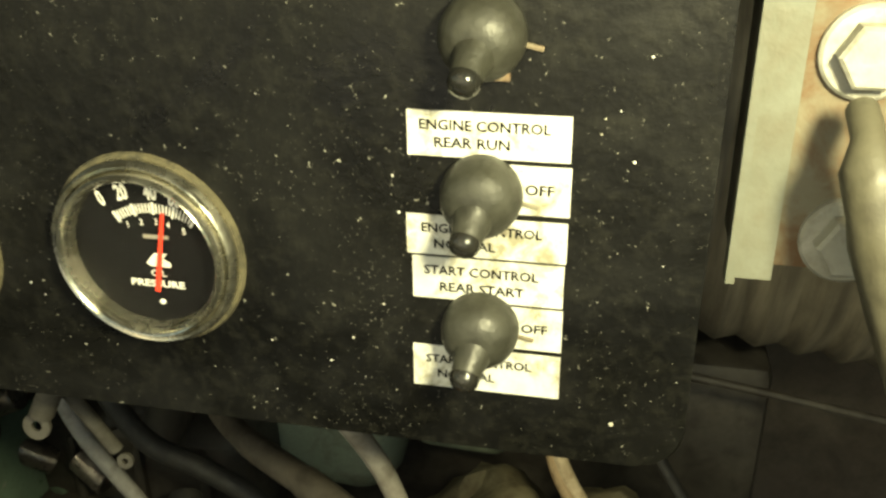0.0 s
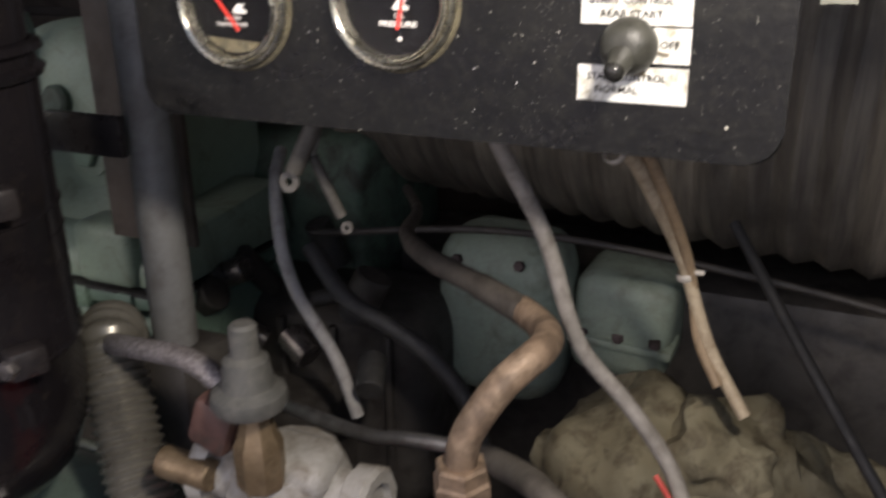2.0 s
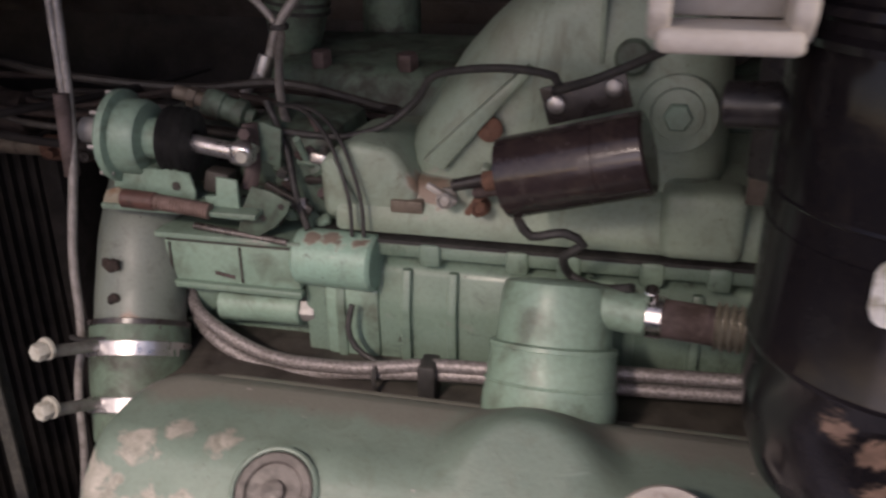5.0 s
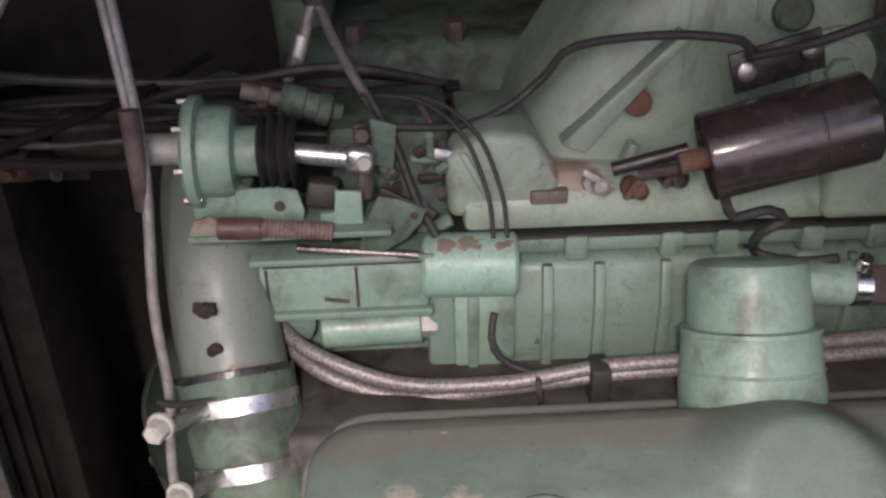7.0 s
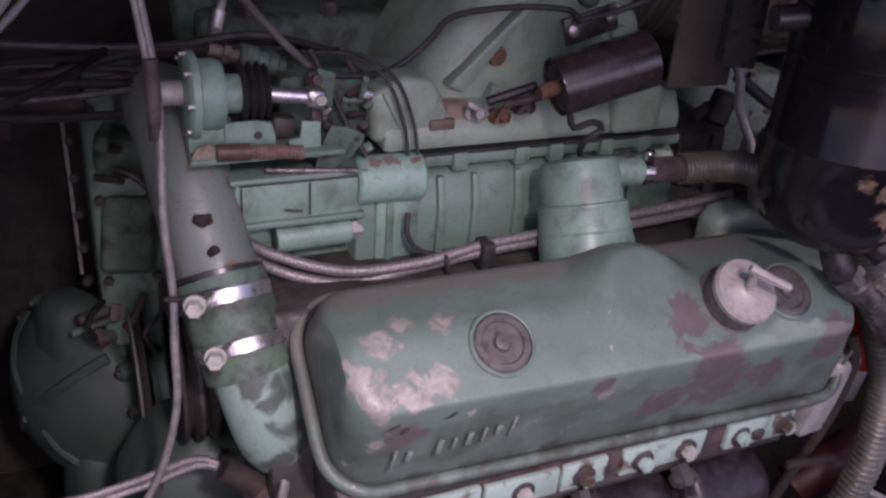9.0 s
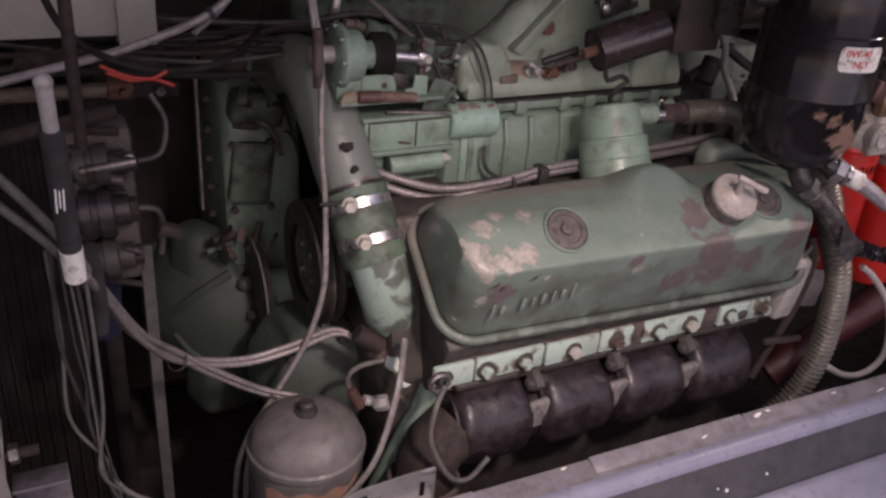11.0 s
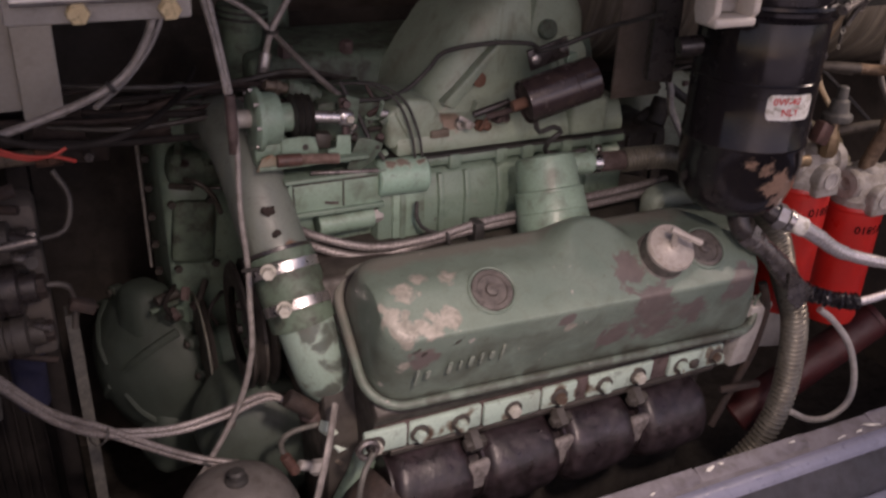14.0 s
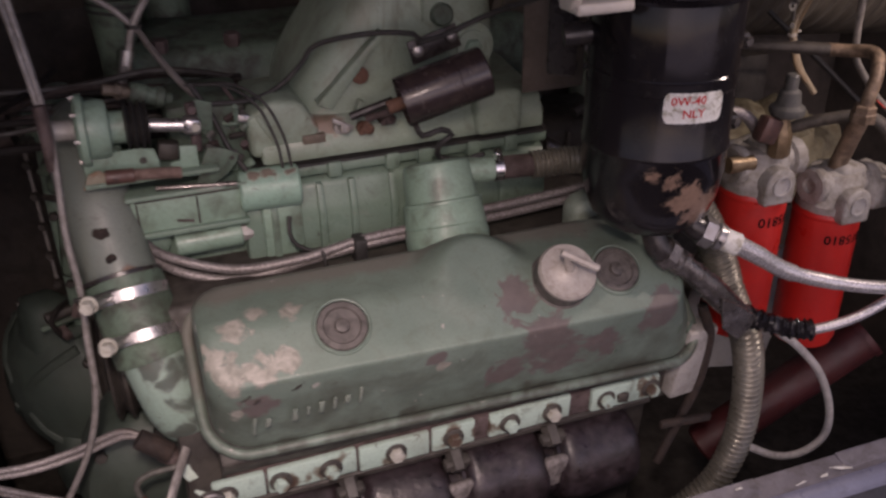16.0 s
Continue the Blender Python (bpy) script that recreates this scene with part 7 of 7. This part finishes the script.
cable("dip_tube", [(-0.345, 0.20, 0.86), (-0.335, 0.195, 0.83), (-0.325, 0.20, 0.80), (-0.325, 0.21, 0.72), (-0.345, 0.22, 0.64), (-0.37, 0.22, 0.58)], 0.0070, outlet_iron, "thin rusty tube beside the manifold", "pipe")
solo("stop_lever", box(B(), (-0.345, 0.20, 0.665), (0.085, 0.010, 0.011), 0.003, (0, 6, 0)), outlet_iron, "rusty lever at the manifold end", "lever")
solo("spacer_block", rough_up(prism(B(), [(-0.480, 0.80), (-0.480, 0.968), (-0.468, 0.978), (-0.435, 0.984), (-0.395, 0.972), (-0.340, 0.950), (-0.315, 0.925), (-0.310, 0.80)], "y", 0.318, 0.36, 0.010, 3), 0.002, 40), lit_green, "pale green casting behind the tank", "casting")

# filters with their heads

def filter_unit(x, y, z, turn=0.0):
    f = thing("fuel_filter", (x, y, z - 0.22), "bright red spin-on filter can with black print", "filter", "red filters")
    part("can", lathe(B(), (x, y, z), (0, 0, -1), [(0.044, -0.004), (0.046, 0.0), (0.0465, 0.004), (0.0465, 0.205), (0.043, 0.216), (0.028, 0.220), (0, 0.220)], 48), red_can, f)
    part("rim", lathe(B(), (x, y, z), (0, 0, -1), [(0.0465, -0.002), (0.0478, 0.0), (0.0478, 0.004), (0.0465, 0.006)], 48), red_can, f)
    h = thing("filter_head", (x, y, z), "cast aluminium filter head with hexagonal bosses", "filter head", "filter heads")
    bm = lathe(B(), (x, y, z + 0.004), (0, 0, 1), [(0, 0), (0.0465, 0), (0.0465, 0.010), (0.044, 0.013), (0.041, 0.040), (0.034, 0.054), (0.018, 0.058), (0, 0.058)], 12)
    part("body", rough_up(bm, 0.0012, 70, x), pale_cast, h)
    part("ear", lathe(B(), (x - 0.026, y - 0.012, z + 0.044), (-1, -0.10, 0.05), [(0.018, 0), (0.018, 0.014), (0.0262, 0.016), (0.0270, 0.026), (0.024, 0.029), (0.011, 0.029), (0.010, 0.024), (0, 0.024)], 10), pale_cast, h, "hexagonal inlet boss")
    part("ear", lathe(B(), (x + 0.028, y, z + 0.034), (1, 0, 0.05), [(0.021, 0), (0.020, 0.018), (0.0255, 0.021), (0.0265, 0.034), (0.0235, 0.037), (0.016, 0.037), (0.015, 0.032), (0, 0.032)], 10), pale_cast, h, "flanged outlet boss")
    arch = [(x - 0.024, z - 0.004), (x + 0.022, z - 0.004)] + [(x - 0.001 + 0.023 * math.cos(math.pi * j / 8), z + 0.024 + 0.023 * math.sin(math.pi * j / 8)) for j in range(9)]
    tab = part("tab", prism(B(), arch, "y", y - 0.055, y - 0.030, 0.004, 3), pale_cast, h, "arched front boss")
    part("plug", lathe(B(), (x - 0.001, y - 0.0553, z + 0.0230), (0, -1, 0), [(0.0140, -0.001), (0.0140, 0.0018), (0.0115, 0.0018), (0.0110, 0.0002), (0, 0.0002)], 24), alu, tab, "recessed grey plug")
    part("hump", rough_up(box(B(), (x + 0.010, y - 0.004, z + 0.056), (0.052, 0.046, 0.026), 0.011, (0, 8, 10), 3), 0.001, 60, x), pale_cast, h)
    return f, h


FA = (-0.246, 0.257, 0.992)
FB = (-0.104, 0.262, 0.936)
for n, (fx_, fy_, fz_) in enumerate((FA, FB)):
    f, h = filter_unit(fx_, fy_, fz_)
    # print on the can, upside down as the can is mounted
    ob = text("BF5810", f, (0, 0, 0), (1, 0, 0), (0, 1, 0), 0.0135, black_ink, squeeze=1.06)
    r = 0.0471
    for v in ob.data.vertices:
        q = radians(-38 if n == 0 else -55) - v.co.x / r
        v.co = (fx_ + r * math.cos(q), fy_ + r * math.sin(q), fz_ - 0.026 - v.co.y)
# valve on the first head
bleed = thing("drain_valve", (-0.24, 0.225, 1.04), "brass valve with a grimy grey tapered cap", "valve")
part("body", lathe(B(), (-0.243, 0.226, 1.048), (0, 0, 1), [(0.013, 0), (0.0150, 0.004), (0.0150, 0.030), (0.012, 0.036), (0.0095, 0.045), (0.0095, 0.062)], 8), brass, bleed)
part("cap", lathe(B(), (-0.243, 0.222, 1.105), (0, 0, 1), [(0.0205, 0), (0.0225, 0.004), (0.0215, 0.010), (0.0155, 0.014), (0.0130, 0.030), (0.0085, 0.033), (0.0080, 0.050), (0.006, 0.052), (0, 0.052)], 28), rubber_grey, bleed, "grey tapered cap")
part("wing", box(B(), (-0.268, 0.222, 1.088), (0.028, 0.020, 0.034), 0.005, (0, 20, 0)), sleeve_red, bleed)
part("nipple", rod(B(), (-0.318, 0.225, 1.046), (-0.280, 0.226, 1.044), 0.0105), brass, bleed)
cable("braided_small_hose", [(-0.405, 0.28, 1.085), (-0.383, 0.262, 1.098), (-0.345, 0.252, 1.106), (-0.310, 0.248, 1.109), (-0.284, 0.245, 1.100), (-0.268, 0.240, 1.080)], 0.0075, braided, "small braided hose arching to the valve", "hose", seg=12)
# elbow pipe on the second head
rosy_pipe = grimy("grimy_reddish_copper_pipe", (0.235, 0.160, 0.105), (0.31, 0.225, 0.155), (0.10, 0.068, 0.045), 0.55, 0.25, 46, 260, 0.40, 0.60, 0.6).m
# far end of the pipe: its dimness further back is put into this grey
dim_pipe = grimy("dim_grey_pipe", (0.055, 0.048, 0.040), (0.085, 0.074, 0.062), (0.025, 0.020, 0.017), 0.6, 0.1, 40, 260, 0.46, 0.7).m
elbow = thing("return_elbow", (-0.112, 0.23, 1.0), "grimy brown bent pipe with a brass union nut", "pipe")
part("stem", rod(B(), (-0.108, 0.262, 0.985), (-0.113, 0.226, 1.090), 0.0120), rosy_pipe, elbow)
part("nut", hexagon(B(), (-0.1130, 0.227, 1.076), (0, -0.05, 1), 0.0165, 0.014), rosy_pipe, elbow)
part("ferrule", hexagon(B(), (-0.1130, 0.226, 1.089), (0, -0.05, 1), 0.0145, 0.010), rosy_pipe, elbow)
part("pipe", sweep(B(), [(-0.113, 0.225, 1.094), (-0.111, 0.225, 1.112), (-0.104, 0.228, 1.128), (-0.094, 0.238, 1.144), (-0.084, 0.252, 1.153), (-0.082, 0.270, 1.154), (-0.092, 0.294, 1.150), (-0.112, 0.315, 1.149)], 0.0088, 16), rosy_pipe, elbow)
part("tail", sweep(B(), [(-0.108, 0.311, 1.149), (-0.145, 0.335, 1.150), (-0.20, 0.37, 1.150), (-0.24, 0.42, 1.145), (-0.27, 0.50, 1.135), (-0.33, 0.60, 1.12)], [0.0088, 0.0078, 0.0070, 0.0060, 0.0055, 0.0050, 0.0045, 0.0045], 14), dim_pipe, elbow, "darkened far end of the pipe")
cable("copper_line", [(-0.155, 0.325, 1.034), (-0.118, 0.292, 1.056), (-0.078, 0.258, 1.068), (-0.051, 0.240, 1.050), (-0.037, 0.222, 1.004), (-0.034, 0.205, 0.90)], 0.0085, dull_pipe, "brown copper line arching over the filters", "pipe", seg=12)
cable("copper_line", [(-0.36, 0.40, 0.985), (-0.24, 0.34, 1.018), (-0.198, 0.33, 1.030), (-0.145, 0.327, 1.037)], 0.0055, steel, "thin steel line behind the filters", "pipe")
solo("corroded_casting", rough_up(box(B(), (-0.030, 0.260, 0.955), (0.06, 0.06, 0.05), 0.012, (0, 0, 0), 3), 0.004, 60), pale_cast, "corroded aluminium casting beside the filters", "casting")
for k in range(5):
    solo("head_bolt", hexagon(B(), (-0.055 + 0.013 * k, 0.250, 0.978), (0.1 * k, -0.3, 1), 0.008, 0.010), pale_cast, "dusty bolt on the filter casting", "bolt", "filter casting bolts")
drum = thing("red_tank", (-0.19, 0.30, 0.50), "dark red cylinder lying low behind the filters", "cylinder")
part("body", rod(B(), (0.015, 0.25, 0.690), (-0.22, 0.31, 0.49), 0.034, bevel=0.004, seg=36), red_dark, drum)
part("end_ring", lathe(B(), (0.015, 0.25, 0.690), (0.235, -0.06, 0.20), [(0.030, -0.004), (0.037, -0.004), (0.037, 0.006), (0.028, 0.006), (0.024, 0.001), (0, 0.001)], 36), red_dark, drum)
solo("grey_cowl", box(B(), (-0.16, 0.36, 0.72), (0.20, 0.02, 0.22), 0.004, (0, 12, 0)), grey_metal, "grey sheet metal cowl behind the hoses", "cowl")

# dark pipe at the right, tied
cable("intake_pipe", [(-0.02, 0.18, 1.03), (0.005, 0.165, 1.078), (0.032, 0.155, 1.115), (0.075, 0.148, 1.150), (0.13, 0.14, 1.180), (0.24, 0.13, 1.22)], 0.0225, rubber, "thick dark rubber pipe beside the filters", "pipe", seg=18)
cable("intake_pipe", [(0.02, 0.160, 1.00), (0.055, 0.145, 1.065), (0.10, 0.135, 1.11), (0.21, 0.12, 1.15)], 0.016, rubber, "thinner dark rubber pipe beside the filters", "pipe", seg=16)
tie = cable("zip_tie", [(0.016, 0.160, 1.131), (0.021, 0.138, 1.122), (0.027, 0.132, 1.111)], 0.0015, label_white, "white cable tie round the dark pipe", "cable tie")
part("buckle", box(B(), (0.027, 0.132, 1.110), (0.006, 0.005, 0.006), 0.001), label_white, tie)

# lagged exhaust and green castings further back
lag = thing("lagged_exhaust", (-0.05, 0.52, 0.80), "lumpy oil-soaked brown exhaust lagging", "lagging")
for k, (c, r) in enumerate((((-0.075, 0.515, 0.905), (0.085, 0.085, 0.092)), ((0.000, 0.525, 0.895), (0.090, 0.09, 0.085)), ((0.085, 0.54, 0.865), (0.085, 0.08, 0.075)), ((-0.015, 0.50, 0.965), (0.055, 0.05, 0.035)))):
    bm = B()
    bmesh.ops.create_icosphere(bm, subdivisions=4, radius=1.0, matrix=Matrix.Translation(c) @ Matrix.Diagonal((*r, 1)))
    rough_up(rough_up(bm, 0.024, 22, 3.0 + k), 0.008, 62, 8.0)
    part("wrap", bm, lagging, lag)
for c, s, t in (((-0.243, 0.650, 0.988), (0.135, 0.10, 0.180), (0, 3, 0)), ((-0.125, 0.69, 0.985), (0.10, 0.10, 0.11), (0, 3, 0)), ((-0.545, 0.70, 1.040), (0.10, 0.10, 0.12), (0, 0, 0)), ((-0.545, 0.72, 1.255), (0.10, 0.08, 0.20), (0, 0, 0))):
    big = s[0] > 0.13
    paint = lit_green if c[0] > -0.3 else (green_dull if c[2] < 1.1 else block_dark)
    rear = thing("casting", (c[0], c[1], c[2] - s[2] / 2), "pale green rounded casting behind the filters" if big else "grimy rounded casting at the back", "casting", "rear castings")
    part("body", rough_up(box(B(), c, s, 0.038 if big else 0.022, t, 5), 0.003, 30, c[0]), paint, rear)
    if big:
        for dx, dz in ((-0.034, 0.066), (0.030, 0.068), (-0.046, -0.02)):
            part("bolt", hexagon(B(), (c[0] + dx, c[1] - 0.049, c[2] + dz), (0, -1, 0.3), 0.0055, 0.007), rusty, rear)
        continue
    part("flange", box(B(), (c[0], c[1] - s[1] * 0.30, c[2] - s[2] * 0.12), (s[0] * 1.06, s[1] * 0.5, 0.010), 0.003, t), paint, rear)
    for dx in (-0.36, 0.0, 0.36):
        part("bolt", hexagon(B(), (c[0] + dx * s[0], c[1] - s[1] * 0.5, c[2] - s[2] * 0.12 + 0.004), (0, 0, 1), 0.006, 0.008), rusty, rear)
# added filler block, dark by colour where the bay is only dim
solo("casting_block", box(B(), (-0.20, 0.80, 0.80), (0.70, 0.16, 0.42), 0.015), block_dark, "dark filler block behind the filters", "block")
rnd = random.Random(21)
for k in range(14):
    c = Vector((rnd.uniform(-0.50, -0.30), rnd.uniform(0.46, 0.60), rnd.uniform(0.93, 1.06)))
    d = Vector((rnd.uniform(-1, 1), rnd.uniform(-0.6, 0.2), rnd.uniform(-0.6, 0.8))).normalized()
    solo("fitting", rod(B(), c, c + d * rnd.uniform(0.03, 0.07), rnd.uniform(0.006, 0.018)), rnd.choice((block_dark, green_dull, rubber, oily_steel, block_dark)), "greasy fitting in the dark behind the tank", "fitting", "rear fittings")
mass = thing("oily_casting", (-0.41, 0.60, 0.79), "dark oily casting behind the tank", "casting")
part("body", rough_up(box(B(), (-0.41, 0.60, 0.90), (0.26, 0.14, 0.22), 0.03, (0, 0, 0), 3), 0.01, 20), block_dark, mass)
for k in range(4):
    part("rib", box(B(), (-0.50 + 0.06 * k, 0.532, 0.92), (0.010, 0.012, 0.15), 0.004), block_dark, mass)
cable("black_hose", [(-0.36, 0.47, 1.10), (-0.314, 0.45, 1.067), (-0.275, 0.45, 1.050), (-0.236, 0.45, 1.028), (-0.202, 0.45, 0.989), (-0.185, 0.44, 0.95)], 0.0080, rubber, "black rubber hose slanting behind the valve", "hose", seg=12)
cable("white_cable", [(-0.425, 0.53, 1.165), (-0.398, 0.48, 1.150), (-0.376, 0.45, 1.110), (-0.366, 0.45, 1.07), (-0.345, 0.45, 1.035), (-0.326, 0.45, 1.005), (-0.309, 0.45, 0.955)], 0.0060, white_wire, "thin white cable hanging behind the tank", "cable")
cable("thin_rod", [(-0.02, 0.55, 1.14), (0.05, 0.48, 1.06), (0.12, 0.42, 0.98)], 0.0045, rubber, "thin dark rod in the dark", "rod")
cable("steel_line", [(-0.40, 0.54, 1.085), (-0.20, 0.56, 1.105), (0.02, 0.60, 1.075), (0.25, 0.62, 1.03)], 0.0035, block_dark, "thin dark line under the muffler", "pipe")

# muffler
MY, MZ, MR = 0.80, 1.235, 0.175
muffler = thing("muffler", (-0.05, MY, 1.06), "sooty brown ribbed cylindrical muffler", "muffler")
prof = [(0, 0)]
n = 58
for k in range(n):
    a = k / n
    rib = 0.007 if k % 2 == 0 else 0.0
    prof.append((MR + rib, a * 0.95 + 0.004))
prof += [(0, 0.954)]
part("shell", lathe(B(), (-0.42, MY + 0.02, MZ + 0.015), (1, -0.12, -0.05), prof, 64), muffler_skin, muffler)
part("end_cap", lathe(B(), (-0.425, MY + 0.02, MZ + 0.015), (-1, 0.12, 0.05), [(MR + 0.004, -0.01), (MR + 0.004, 0.006), (MR * 0.8, 0.016), (0, 0.02)], 64), muffler_skin, muffler)

# wires from the panel down to the filters
cable("grey_wire", [(-0.110, 0.250, 1.280), (-0.108, 0.270, 1.255), (-0.091, 0.289, 1.206), (-0.073, 0.300, 1.142), (-0.044, 0.305, 1.106), (-0.016, 0.30, 1.072), (0.004, 0.27, 1.045)], 0.0048, taped_wire, "grey taped wire falling from the panel", "wire")
cable("tan_wire", [(-0.082, 0.250, 1.275), (-0.078, 0.32, 1.255), (-0.072, 0.39, 1.230), (-0.058, 0.43, 1.185), (-0.043, 0.462, 1.135), (-0.020, 0.46, 1.075), (0.01, 0.45, 1.03)], 0.0050, cream_wire, "cream wire falling from the panel", "wire", "tan wires")
cable("tan_wire", [(-0.080, 0.250, 1.275), (-0.074, 0.32, 1.257), (-0.064, 0.39, 1.235), (-0.050, 0.43, 1.185), (-0.038, 0.462, 1.130), (-0.028, 0.46, 1.08), (-0.01, 0.45, 1.05)], 0.0040, tan_wire, "tan wire falling from the panel", "wire", "tan wires")
for c, d in (((-0.075, 0.365, 1.236), (0.2, 0.7, -0.5)), ((-0.0415, 0.464, 1.128), (0.2, 0.1, -0.9))):
    t = solo("zip_tie", lathe(B(), c, d, [(0.0062, 0), (0.0070, 0.001), (0.0070, 0.0045), (0.0062, 0.0055)], 14), cream, "cream cable tie round the tan wires", "cable tie", "cream cable ties")
    part("tail", box(B(), Vector(c) + Vector((0.009, -0.003, 0.002)), (0.009, 0.0025, 0.0035), 0.001), cream, t)
cable("red_wire", [(-0.024, 0.293, 1.072), (-0.018, 0.290, 1.066), (-0.013, 0.287, 1.061)], 0.0017, red_wire, "short red wire in the loom", "wire")

# column, back plate and yoke by the tank
column_grey = grimy("dull_grey_column_paint", (0.13, 0.13, 0.125), (0.17, 0.17, 0.16), (0.07, 0.06, 0.052), 0.5, 0.0, 18, 240, 0.5, 0.75).m
solo("support_column", rod(B(), (-0.389, 0.326, 1.06), (-0.386, 0.326, 1.52), 0.0165), column_grey, "round grey steel support column", "column")
solo("column_foot", box(B(), (-0.388, 0.326, 1.02), (0.06, 0.06, 0.10), 0.008), block_dark, "dark block at the foot of the column", "block")
solo("steel_plate", box(B(), (-0.475, 0.41, 1.24), (0.09, 0.006, 0.26), 0.002), slat_brown, "grey steel plate behind the tank", "plate")
solo("cross_strap", box(B(), (-0.420, 0.30, 1.232), (0.065, 0.006, 0.028), 0.001), black_paint, "black strap from the tank to the plate", "strap")
solo("black_post", prism(B(), [(-0.535, 0.31), (-0.505, 0.29), (-0.495, 0.31), (-0.52, 0.34)], "z", 1.165, 1.80, 0.004), black_paint, "black painted post beside the tank", "post")
yoke = thing("cable_guide", (-0.57, 0.145, 1.28), "cream plastic square guide with an open end", "guide")
# added sheet: its mid grey stands in for the hollow's changing light
part("backing", box(B(), (-0.570, 0.152, 1.345), (0.052, 0.008, 0.100), 0.003), grey_metal, yoke, "mid-grey sheet added in the hollow of the guide")
for x in (-0.600, -0.541):
    part("cheek", prism(B(), [(0.118, 1.400), (0.118, 1.300), (0.128, 1.288), (0.150, 1.285), (0.156, 1.30), (0.156, 1.40)], "x", x - 0.005, x + 0.005, 0.003, 3), cream, yoke)
part("bottom", box(B(), (-0.570, 0.136, 1.289), (0.062, 0.036, 0.011), 0.004, (0, 0, 0), 3), cream, yoke)
part("strut", box(B(), (-0.53, 0.19, 1.345), (0.10, 0.012, 0.03), 0.002, (0, 0, 20)), black_paint, yoke)
